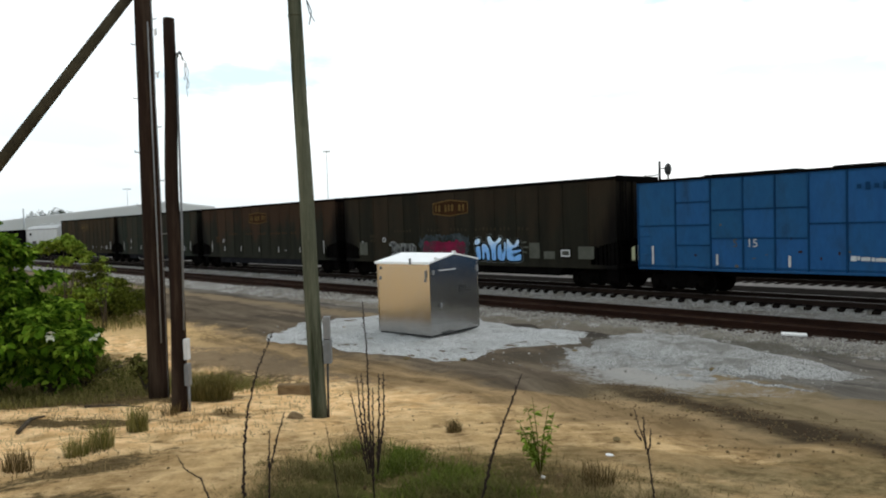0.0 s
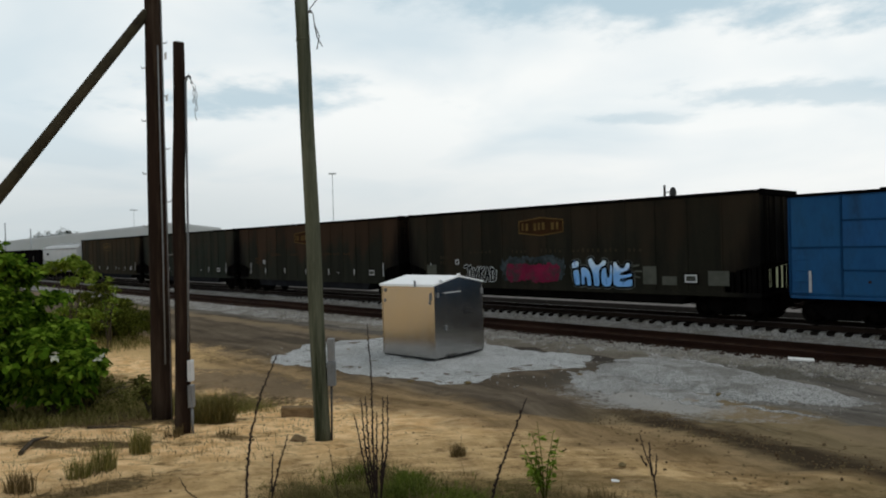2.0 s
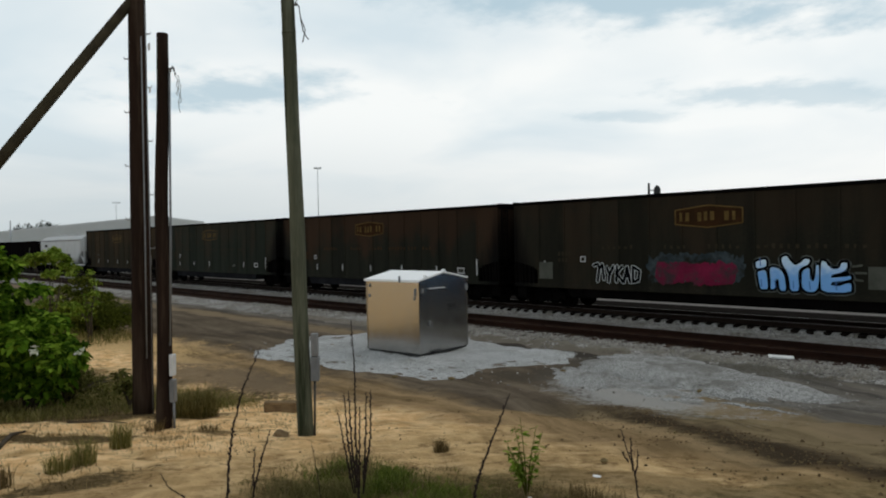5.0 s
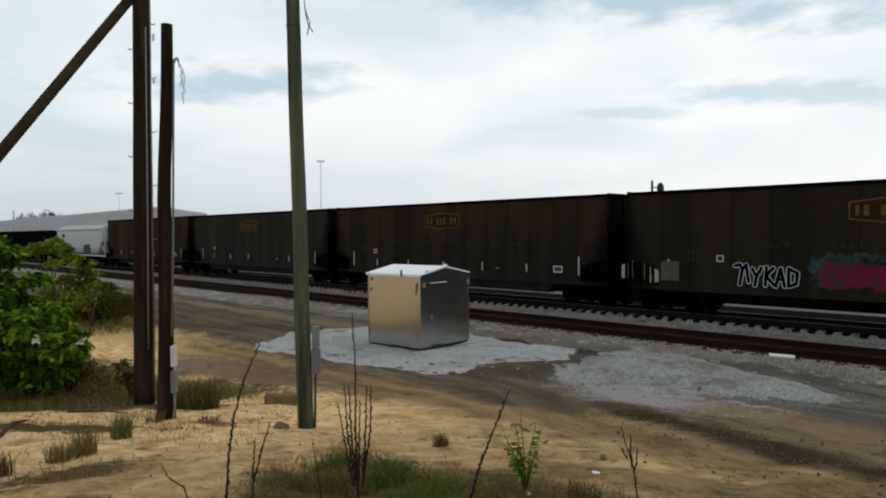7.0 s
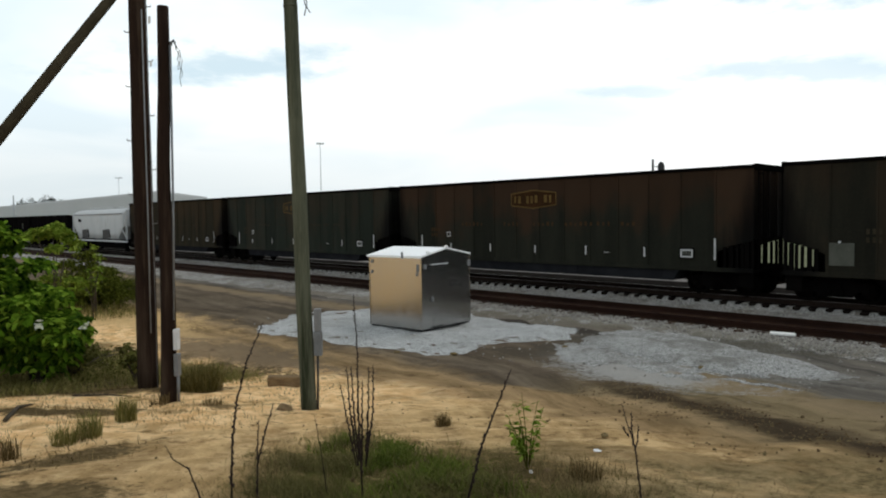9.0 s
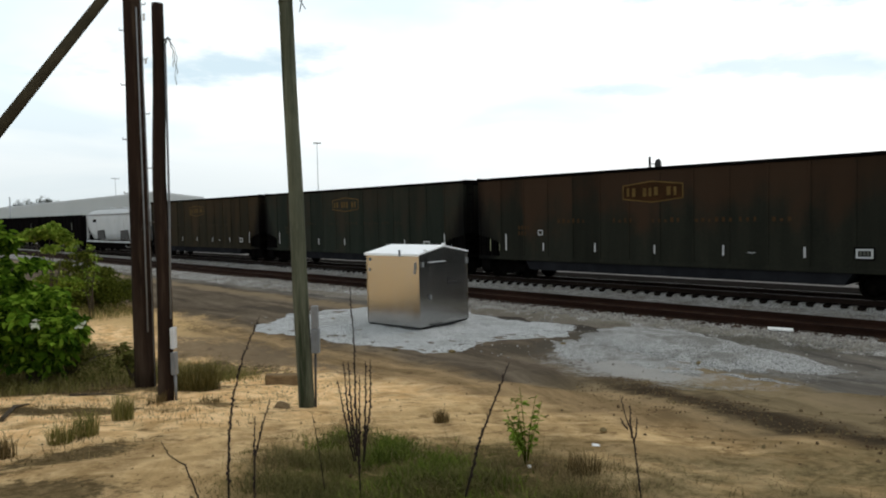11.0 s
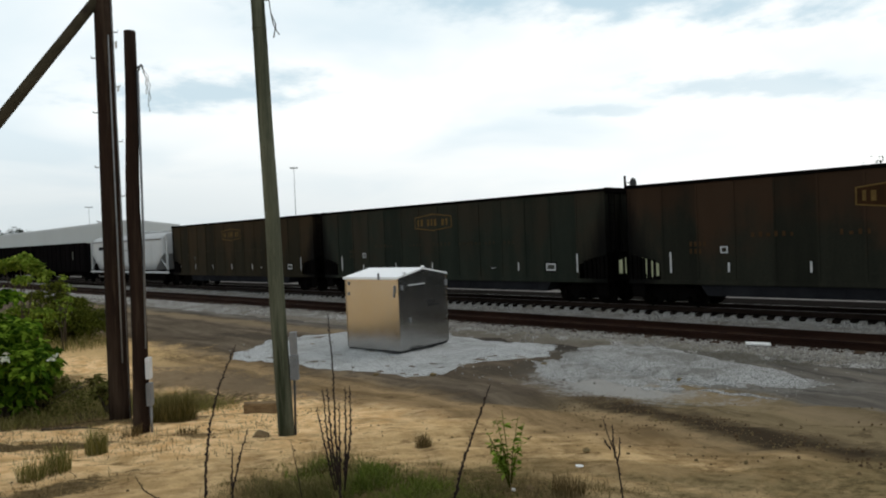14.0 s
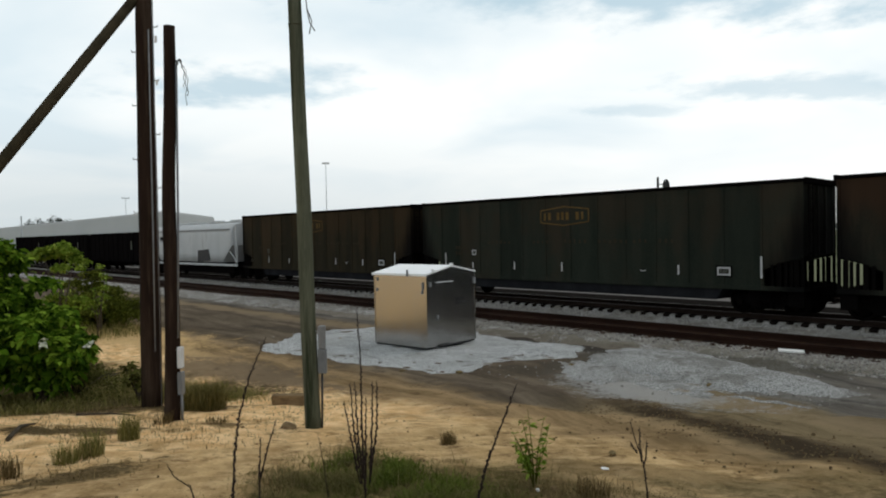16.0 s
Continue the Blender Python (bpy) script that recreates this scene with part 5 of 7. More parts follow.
def white_hopper():
    """A white covered hopper with rounded sides, sloped ends and gated bottom pockets."""
    car = empty("freight_car", "chalky white covered hopper car with rounded sides", "freight car", group="train")
    length, top = 16.9, 4.32
    prof = [(-1.58, 1.15), (-1.61, 1.9), (-1.62, 2.6), (-1.62, 3.45), (-1.54, 3.85), (-1.28, 4.12), (-0.6, 4.28), (0.0, 4.32)]
    prof = prof + [(-a, b) for a, b in prof[-2::-1]]
    bm = bmesh.new()
    rings = []
    for x, low in ((0.9, 2.55), (1.7, 1.9), (2.5, 1.25), (length - 2.5, 1.25), (length - 1.7, 1.9), (length - 0.9, 2.55)):
        rings.append([bm.verts.new((x, yy, max(z, low))) for yy, z in prof])
    for a, b in zip(rings, rings[1:]):
        for k in range(len(prof) - 1):
            f = bm.faces.new((a[k], a[k + 1], b[k + 1], b[k]))
            f.smooth = True
        bm.faces.new((a[0], b[0], b[-1], a[-1]))
    bm.faces.new(rings[0][::-1]); bm.faces.new(rings[-1])
    bmesh.ops.recalc_face_normals(bm, faces=bm.faces[:])
    part("tank", bm, "car_white", car)
    for s in (-1, 1):
        part("side_sill", boxed(0.2, length - 0.2, s * 1.55 - 0.06, s * 1.55 + 0.06, 0.98, 1.14, 0.01), "car_white", car)
        part("roof_seam", boxed(1.2, length - 1.2, s * 1.60 - 0.05, s * 1.60 + 0.05, 3.70, 3.80, 0.01), "galv", car, "dull grey seam under the roof")
        # black sheet added to stand for the dark space under the tank
        part("skirt", boxed(1.0, length - 1.0, s * 1.40 - 0.05, s * 1.40 + 0.05, 0.42, 0.97, 0.01), "car_black", car)
        for x in (0.35, length - 0.35):
            part("corner_post", boxed(x - 0.06, x + 0.06, s * 1.5 - 0.06, s * 1.5 + 0.06, 1.24, 4.0), "car_white", car)
        for x0, x1 in ((0.35, 1.7), (length - 1.7, length - 0.35)):
            bm = tubed([(x0 if x0 < 2 else x1, s * 1.5, 1.3), (x1 if x0 < 2 else x0, s * 1.5, 2.3)], 0.05, 6)
            part("end_brace", bm, "car_white", car)
    part("roof_walk", boxed(0.9, length - 0.9, -0.42, 0.42, top, top + 0.08, 0.01), "car_white", car)
    for k in range(4):
        x = 2.8 + k * (length - 5.6) / 3
        part("roof_hatch", boxed(x - 0.9, x + 0.9, -0.3, 0.3, top + 0.08, top + 0.2, 0.05), "car_white", car)
    for k in range(3):
        x = 4.2 + k * 4.25
        bm = bmesh.new()
        slab(bm, [(x - 1.7, 1.26), (x + 1.7, 1.26), (x + 0.5, 0.35), (x - 0.5, 0.35)], -1.2, 1.2)
        part("bottom_pocket", bm, "car_under", car)
    for k in range(2):
        x = 4.9 + k * 6.4
        bm = bmesh.new()
        slab(bm, [(x - 1.05, 1.25), (x + 1.10, 1.35), (x + 0.85, 2.25), (x - 1.0, 2.15)], -1.68, -1.60)
        part("side_gate", bm, "dark_gap", car, "dark gate panel low on the side")
    part("number_panel", plate(bmesh.new(), 2.6, 3.6, 3.0, 3.3, -1.66), "car_under", car, "unreadable number bars")
    for x in (0.5, length - 0.5):
        part("end_platform", boxed(x - 0.45, x + 0.45, -1.5, 1.5, 0.95, 1.02), "car_black", car)
        ladder("end_ladder", x, -1.48, 1.0, 4.0, 0.4, car, "car_white")
    part("centre_sill", boxed(0.1, length - 0.1, -0.3, 0.3, 0.7, 1.0), "car_black", car)
    bogie(1.6, car)
    bogie(length - 1.6, car)
    couplers(length, car)
    return car


def dark_gondola():
    car = empty("freight_car", "black high-sided gondola car with ribbed sides", "freight car", group="train")
    length, top, sill = 15.6, 3.72, 1.0
    bm = bmesh.new()
    slab(bm, [(0, top - 0.4), (length, top - 0.4), (length, sill), (0, sill)], -SIDE + 0.06, SIDE - 0.06)
    part("floor_load", bm, "car_coal", car)
    for s in (-1, 1):
        part("side_sheet", boxed(0, length, s * SIDE - 0.05, s * SIDE + 0.05, sill, top, 0.01), "car_coal", car)
        part("top_rail", boxed(-0.02, length + 0.02, s * SIDE - 0.09, s * SIDE + 0.09, top, top + 0.12, 0.02), "car_black", car)
        for k in range(12):
            x = 0.2 + k * (length - 0.4) / 11
            part("side_post", boxed(x - 0.07, x + 0.07, s * (SIDE + 0.052), s * (SIDE + 0.14), sill, top - 0.02, 0.01) if s > 0 else
                 boxed(x - 0.07, x + 0.07, -SIDE - 0.14, -SIDE - 0.052, sill, top - 0.02, 0.01), "car_coal", car)
    for x in (0.0, length):
        part("end_sheet", boxed(x - 0.05, x + 0.05, -SIDE + 0.06, SIDE - 0.06, sill, top + 0.05, 0.01), "car_coal", car)
    part("number_panel", plate(bmesh.new(), 12.2, 12.5, 2.2, 3.0, -SIDE - 0.142), "patch", car, "unreadable number bars")
    part("centre_sill", boxed(0.1, length - 0.1, -0.4, 0.4, 0.62, sill - 0.02), "car_black", car)
    bogie(1.8, car)
    bogie(length - 1.8, car)
    couplers(length, car)
    return car


WHEELSETS = []
TRAIN = []  # thing, place of its rear end behind the blue car's rear end
rnd = random.Random(21)
TRAIN.append((blue_car(), 0.0))
chip_a = chip_gondola("car_olive", "grimy olive-brown chip car with blue, white and crimson graffiti", rnd, 0.4, True)
graffiti(chip_a)
TRAIN.append((chip_a, -COUPLED))
TRAIN.append((chip_gondola("car_rust", "rust-brown grimed chip car with worn yellow emblem", rnd, 0.2, shift=0.12), -2 * COUPLED))
TRAIN.append((chip_gondola("car_green", "dark green grimed chip car with faint emblem", rnd, 0.5, shift=-0.12), -3 * COUPLED))
TRAIN.append((chip_gondola("car_tan", "tan-brown grimed chip car with faint emblem", rnd, 0.6), -4 * COUPLED))
TRAIN.append((white_hopper(), -4 * COUPLED - 17.75))
for k in range(3):
    TRAIN.append((dark_gondola(), -4 * COUPLED - 17.75 - 16.5 * (k + 1)))


def train_x(t):
    """Where the blue car's rear end is: rolling past, slowly gathering speed."""
    return -14.28 + 2.70 * t + 0.0115 * t * t


def motions():
    for car, back in TRAIN:
        walk(car, [(t, pose(train_x(t) + back, TRAIN_Y, RAIL_TOP)) for t in range(17)])
    for ob, x in WHEELSETS:
        rows = []
        for k in range(81):
            t = k * 0.2
            turn = math.degrees((train_x(t) - train_x(0)) / 0.457)
            rows.append((t, pose(x, 0, 0.457, 0, turn, 0)))
        walk(ob, rows)


# ---------------------------------------------------------------- signal hut
def signal_hut():
    """A metal relay hut on skids: x along its eaves side, y towards the rails."""
    hut = empty("signal_hut", "brushed aluminium railway signal hut on gravel", "signal hut", pose(-16.921, 13.233, 0.0, 0, 0, 6.13))
    W, D, H, ridge = 2.156, 2.294, 2.22, 2.44
    part("front_wall", boxed(0, W, 0, 0.03, 0.11, H, 0.004), "alu", hut)
    part("rear_wall", boxed(0, W, D - 0.03, D, 0.11, H, 0.004), "alu", hut)
    for x in (0, W - 0.03):
        bm = bmesh.new()
        pts = [(0.032, 0.11), (D - 0.032, 0.11), (D - 0.032, H), (D / 2, ridge - 0.02), (0.032, H)]
        a = [bm.verts.new((x, y, z)) for y, z in pts]
        b = [bm.verts.new((x + 0.03, y, z)) for y, z in pts]
        bm.faces.new(a); bm.faces.new(b[::-1])
        for i in range(5):
            bm.faces.new((a[i], b[i], b[(i + 1) % 5], a[(i + 1) % 5]))
        bmesh.ops.recalc_face_normals(bm, faces=bm.faces[:])
        part("gable_wall", bm, "alu_side", hut)
    for s in (0, 1):
        bm = bmesh.new()
        y0, y1 = (-0.05, D / 2) if s == 0 else (D / 2, D + 0.03)
        z0, z1 = (H + 0.0, ridge) if s == 0 else (ridge, H + 0.0)
        vs = [bm.verts.new(p) for p in ((-0.045, y0, z0), (W + 0.02, y0, z0), (W + 0.02, y1, z1), (-0.045, y1, z1))]
        ws = [bm.verts.new((v.co.x, v.co.y, v.co.z + 0.045)) for v in vs]
        bm.faces.new(vs[::-1]); bm.faces.new(ws)
        for i in range(4):
            bm.faces.new((vs[i], vs[(i + 1) % 4], ws[(i + 1) % 4], ws[i]))
        bmesh.ops.recalc_face_normals(bm, faces=bm.faces[:])
        part("roof_panel", bm, "alu_dull", hut, "pale metal roof sheet")
    part("eaves_trim", boxed(-0.048, W + 0.022, -0.065, -0.052, H - 0.02, H + 0.05), "alu_dull", hut)
    for x, y in ((-0.012, -0.012), (W - 0.028, -0.012), (W - 0.028, D - 0.028)):
        part("corner_angle", boxed(x, x + 0.04, y, y + 0.04, 0.11, H - 0.03, 0.006), "alu", hut)
    for y in (0.25, D - 0.35):
        part("skid", boxed(0.05, W - 0.05, y, y + 0.12, -0.06, 0.079), "dark_gap", hut)
    part("base_frame", boxed(0.02, W - 0.02, 0.035, D - 0.035, 0.06, 0.12), "dark_gap", hut)
    # door on the gable side with its fittings
    part("door", boxed(W + 0.001, W + 0.005, 0.50, 1.80, 0.18, 2.04), "alu_side", hut)
    part("vent_slot", boxed(W + 0.024, W + 0.05, 0.42, 1.15, 1.985, 2.015), "white_box", hut, "pale vent slot")
    part("door_handle", boxed(W + 0.024, W + 0.07, 1.62, 1.80, 1.30, 1.34, 0.008), "dark_gap", hut)
    for i in range(2):
        bm = bmesh.new()
        for k in range(3):
            box(bm, W + 0.023, W + 0.027, 1.30 + k * 0.13, 1.39 + k * 0.13, 1.42 - i * 0.12, 1.48 - i * 0.12)
        part("stencil", bm, "dark_gap", hut, "dark unreadable stencil bars")
    part("hasp", boxed(W + 0.002, W + 0.05, 0.42, 0.48, 0.90, 1.04, 0.005), "galv", hut)
    part("junction_cover", boxed(W + 0.002, W + 0.04, 0.10, 0.18, 1.88, 2.02, 0.005), "galv", hut)
    part("rear_plate", boxed(W + 0.002, W + 0.03, 2.20, 2.30, 1.86, 2.04, 0.005), "galv", hut)
    for x, z in ((0.12, 2.02), (0.10, 1.70), (W - 0.20, 1.68)):
        part("lug", boxed(x, x + 0.05, -0.03, -0.002, z, z + 0.10, 0.005), "galv", hut)
    part("latch", boxed(W - 0.17, W - 0.12, -0.035, -0.002, 1.80, 2.02, 0.006), "galv", hut)
    part("lifting_post", boxed(1.42, 1.50, -0.08, -0.066, H - 0.04, H + 0.16, 0.006), "grey_box", hut, "small grey post on the eaves")
    for y in (0.30, D / 2):
        part("lifting_eye", boxed(W - 0.05, W + 0.03, y - 0.05, y + 0.05, H + 0.06 + (0.19 if y > 1 else 0.05), H + 0.13 + (0.19 if y > 1 else 0.05), 0.01), "alu_dull", hut)
    part("step_plate", boxed(W + 0.03, W + 0.12, 0.55, 1.05, 0.10, 0.13), "dark_gap", hut)
    return hut


signal_hut()

# ---------------------------------------------------------------- poles
RIGHT = Vector((0.70, 0.714, 0))
AHEAD = Vector((-0.714, 0.70, 0))


def shaft(base, tip, r0, r1, material, parent, seed, n=14):
    """A tapered pole with slight bends and a worn top."""
    bm = bmesh.new()
    a, b = Vector(base), Vector(tip)
    pts, rs = [], []
    for k in range(n + 1):
        f = k / n
        p = a.lerp(b, f)
        p += Vector((noise.noise((f * 2.5, seed, 0)), noise.noise((f * 2.5, seed, 5)), 0)) * 0.035 * math.sin(math.pi * f)
        pts.append(p)
        rs.append((r0 + (r1 - r0) * f) * (1 + 0.03 * noise.noise((f * 9, seed, 9))))
    tube(bm, pts, rs, 18)
    return part("shaft", bm, material, parent), pts


def wire_curl(points, parent, name="wire", r=0.008):
    return part(name, tubed(points, r, 5), "wire", parent)


def tall_pole():
    x, y = -12.9, 4.86
    z = land(x, y) - 0.3
    pole = empty("utility_pole", "tall dark creosoted wooden utility pole with a brace", "utility pole", pose(x, y, z), "wooden poles")
    top = Vector((0.0, 0.06, 11.6))
    _, pts = shaft((0, 0, 0), top, 0.186, 0.132, "pole_brown", pole, 1.0)

    def surf(h, side):
        f = h / 11.6
        return top * f + RIGHT * side * (0.186 - 0.054 * f)
    for k in range(8):
        for side, off in ((-1, 0.0), (1, 0.45)):
            p = surf(2.9 + k * 0.98 + off, side)
            bm = tubed([p - RIGHT * side * 0.03, p + RIGHT * side * 0.085, p + RIGHT * side * 0.095 + Vector((0, 0, 0.035))], 0.010, 6)
            part("climbing_step", bm, "galv", pole, "small steel climbing step")
    f = RIGHT * 0.140 - AHEAD * 0.128
    part("conduit", tubed([f + Vector((0, 0, 1.35)), f * 0.97 + top * 0.3 + Vector((0, 0, 0.0)), f * 0.85 + top * 0.62], 0.013, 8), "galv", pole, "grey conduit strapped to the pole")
    g = RIGHT * 0.183 - AHEAD * 0.02
    part("ground_wire", tubed([g + Vector((0, 0, 0.3)), g * 0.95 + top * 0.35, g * 0.8 + top * 0.75], 0.009, 6), "galv", pole)
    part("bolt", tubed([Vector((-0.06, -0.22, 7.75)), Vector((0.0, 0.2, 7.75))], 0.02, 6), "galv", pole)
    # raking brace: foot in the sand to one side
    foot = Vector((-13.67 - x, -0.30 - y, land(-13.67, -0.30) - 0.25 - z))
    head = Vector((-0.05, -0.09, 7.86 - z))
    off = RIGHT * 0.03 - Vector((0, 0, 0.03))
    part("brace_pole", tubed([foot + off, foot.lerp(head, 0.5) + off, head + off], [0.105, 0.097, 0.088], 14), "pole_olive", pole, "raking olive-brown wooden brace pole")
    return pole


def short_pole():
    x, y = -10.42, 4.22
    z = land(x, y) - 0.25
    pole = empty("service_pole", "short dark wooden service pole with meter boxes", "utility pole", pose(x, y, z), "wooden poles")
    top = Vector((-0.05, 0.13, 6.63 - z))
    shaft((0, 0, 0), top, 0.118, 0.083, "pole_brown", pole, 3.0)
    side = RIGHT * 0.123
    part("conduit", tubed([side + Vector((0, 0, 1.5)), side * 0.92 + top * 0.5, RIGHT * 0.104 + top * 0.906], 0.018, 8), "grey_box", pole, "grey steel service conduit")
    head = RIGHT * 0.118 + top * 0.906
    part("weatherhead", tubed([head, head + Vector((0, 0, 0.05)), head + RIGHT * 0.035 + Vector((0, 0, 0.075)), head + RIGHT * 0.065 + Vector((0, 0, 0.04))], [0.018, 0.024, 0.024, 0.014], 8), "grey_box", pole)
    for k, (dx, length) in enumerate(((0.05, 0.40), (0.075, 0.66), (0.10, 0.52))):
        pts = [head + RIGHT * (0.05 + dx * min(1, q * 3) + 0.014 * math.sin(q * 19 + k * 2)) + Vector((0, 0, 0.04 - length * q)) for q in (0, 0.12, 0.25, 0.38, 0.5, 0.62, 0.75, 0.88, 1.0)]
        wire_curl(pts, pole, "loose_wire", 0.0048)
    part("top_plate", boxed(-0.035, 0.035, -0.104, -0.090, 6.33 - z, 6.43 - z, 0.004), "white_box", pole, "small pale plate near the top")
    for name, z0, z1, mat, w in (("meter_box", 1.42, 1.74, "white_box", 0.032), ("breaker_box", 1.02, 1.36, "galv", 0.036)):
        bm = boxed(-w, w, -0.06, 0.06, z0 - z + 0.02, z1 - z + 0.02, 0.01)
        bmesh.ops.rotate(bm, verts=bm.verts[:], cent=(0, 0, 0), matrix=Matrix.Rotation(radians(45), 3, "Z"))
        bmesh.ops.translate(bm, verts=bm.verts[:], vec=RIGHT * 0.155)
        part(name, bm, mat, pole, "pale meter box" if mat == "white_box" else "grey breaker box")
    part("name_tag", boxed(-0.03, 0.03, -0.10, -0.092, 5.7 - z, 5.78 - z), "white_box", pole)
    part("low_conduit", tubed([side * 1.3 + Vector((0, 0, 0.2)), side * 1.3 + Vector((0, 0, 1.05 - z))], 0.022, 8), "galv", pole)
    return pole


def middle_pole():
    x, y = -8.2, 5.30
    z = land(x, y) - 0.25
    pole = empty("service_pole", "greenish weathered wooden pole with grey junction boxes", "utility pole", pose(x, y, z), "wooden poles")
    top = Vector((-0.13, -0.09, 6.98 - z))
    shaft((0, 0, 0), top, 0.112, 0.092, "pole_green", pole, 7.0)
    for name, z0, z1, w in (("junction_box", 1.84, 2.15, 0.045), ("disconnect_box", 1.49, 1.83, 0.055)):
        bm = boxed(-w, w, -0.055, 0.055, z0 - z, z1 - z, 0.01)
        bmesh.ops.rotate(bm, verts=bm.verts[:], cent=(0, 0, 0), matrix=Matrix.Rotation(radians(45), 3, "Z"))
        bmesh.ops.translate(bm, verts=bm.verts[:], vec=RIGHT * 0.142)
        part(name, bm, "grey_box" if w > 0.05 else "galv", pole, "grey steel electrical box")
    part("conduit", tubed([RIGHT * 0.118 + Vector((0, 0, 0.22)), RIGHT * 0.135 + Vector((0, 0, 1.49 - z))], 0.016, 8), "wire", pole)
    part("pole_band", tubed([top * 0.897, top * 0.901], 0.099, 16), "pole_green", pole)
    part("wire_clamp", tubed([top * 0.96 - RIGHT * 0.02, top * 0.96 + RIGHT * 0.14], 0.02, 6), "galv", pole)
    t = top * 0.965 + RIGHT * 0.11
    V = Vector
    wire_curl([t, t + RIGHT * 0.05 + V((0, 0, -0.06)), t + RIGHT * 0.07 + V((0, 0, -0.25)), t + RIGHT * 0.10 + V((0, 0, -0.40)), t + RIGHT * 0.17 + V((0, 0, -0.52))], pole, "loose_wire", 0.008)
    wire_curl([t + RIGHT * 0.06 + V((0, 0, -0.2)), t + RIGHT * 0.13 + V((0, 0, -0.38)), t + RIGHT * 0.09 + V((0, 0, -0.56))], pole, "loose_wire", 0.008)
    wire_curl([t, t + RIGHT * 0.35 + V((0, 0, 0.42)), t + RIGHT * 1.1 + V((0, 0, 1.3))], pole, "service_drop", 0.007)
    return pole


tall_pole()
short_pole()
middle_pole()


def overhead_cable(a, b, sag, r):
    a, b = Vector(a), Vector(b)
    pts = [a.lerp(b, k / 16) - Vector((0, 0, sag * 4 * (k / 16) * (1 - k / 16))) for k in range(17)]
    return solo("overhead_cable", tubed(pts, r, 5), "galv", "thin grey overhead cable", "cable", "overhead cables")


for k in range(3):
    overhead_cable((-12.9 + 0.1 * k, 4.92, 11.0 - 0.45 * k), (-60 + 2 * k, -22.0 - 3 * k, 13.5 - 0.8 * k), 0.6, 0.006)


# ---------------------------------------------------------------- plants
def leaf_mesh(name, spots, size, material, rng, droop=0.3, slim=0.5):
    """Many single leaves: a folded blade each, at the given spots."""
    n = len(spots)
    ang = rng.uniform(0, 2 * np.pi, n)
    tilt = rng.normal(-droop, 0.45, n)
    roll = rng.normal(0, 0.5, n)
    s = size * rng.uniform(0.55, 1.25, n)
    d = np.stack([np.cos(ang) * np.cos(tilt), np.sin(ang) * np.cos(tilt), np.sin(tilt)], 1)
    side = np.stack([-np.sin(ang), np.cos(ang), np.zeros(n)], 1)
    upv = np.cross(d, side)
    side = side * np.cos(roll)[:, None] + upv * np.sin(roll)[:, None]
    upv = np.cross(d, side)
    P = np.asarray(spots, float)
    w = (s * slim)[:, None]
    L = s[:, None]
    v = np.stack([P, P + d * L * 0.38 + side * w * 0.5 + upv * w * 0.12, P + d * L * 0.75 + side * w * 0.34 + upv * w * 0.04,
                  P + d * L - np.array([0, 0, 1]) * L * 0.12, P + d * L * 0.75 - side * w * 0.34 + upv * w * 0.04, P + d * L * 0.38 - side * w * 0.5 + upv * w * 0.12], 1)
    verts = v.reshape(-1, 3)
    base = np.arange(n)[:, None] * 6
    faces = np.concatenate([base + [0, 1, 2, 3], base + [0, 3, 4, 5]], 0)
    me = bpy.data.meshes.new(name)
    me.from_pydata(verts.tolist(), [], faces.tolist())
    me.materials.append(M[material])
    return me


def dome_bush(name, label, x, y, lobes, leaf, material, seed, blossoms=(), core=260):
    """A broad-leaved shrub: limbs that each carry a flattened dome of leaves, dark below and lit on top."""
    rng = np.random.default_rng(seed)
    z = land(x, y)
    ob = empty(name, label, "shrub", pose(x, y, z))
    spots, white = [], []
    for lx, ly, lz, r in lobes:
        part("limb", tubed([(rng.uniform(-0.2, 0.2), rng.uniform(-0.2, 0.2), -0.1), (lx * 0.45, ly * 0.45, lz * 0.55), (lx, ly, lz)], [0.04, 0.026, 0.008], 7), "bark", ob)
        for _ in range(int(9 * r / 0.5)):
            a, q = rng.uniform(0, 2 * np.pi), math.sqrt(rng.uniform(0, 1))
            c = np.array([lx + r * q * math.cos(a), ly + r * q * math.sin(a), lz + 0.38 * r * (1 - q * q) - 0.30 * r * q])
            s = 0.34 * r * rng.uniform(0.7, 1.25)
            k = int(46 * (r / 0.5))
            d = rng.normal(0, 1, (k, 3))
            d /= np.linalg.norm(d, axis=1)[:, None] + 1e-6
            d[:, 2] = np.where(d[:, 2] < -0.25, -d[:, 2], d[:, 2])
            spots.append(c + d * s * rng.uniform(0.65, 1.05, (k, 1)) * np.array([1.15, 1.15, 0.62]))
    # shaded inner leaves along the limbs
    for lx, ly, lz, r in lobes:
        k = int(core * r)
        t = rng.uniform(0.35, 1.0, (k, 1))
        spots.append(np.array([lx, ly, lz]) * t * np.array([1, 1, 0.92]) + rng.normal(0, 0.30 * r, (k, 3)))
    spots = np.concatenate(spots)
    spots = spots[spots[:, 2] > 0.05]
    f = new("foliage", leaf_mesh("foliage", spots, leaf, material, rng, 0.45, 0.62))
    f.parent = ob
    tagged(f, kind="stuff")
    for bx, by, bz in blossoms:
        for k in range(3):
            c = np.array([bx - x, by - y, bz - z]) + rng.normal(0, 0.05, 3)
            part("blossom", bmesh_of(leaf_mesh("blossom", c + rng.normal(0, 0.012, (5, 3)), 0.10, "petal", rng, -0.3, 0.7)), "petal", ob, "white five-petalled blossom")
    return ob


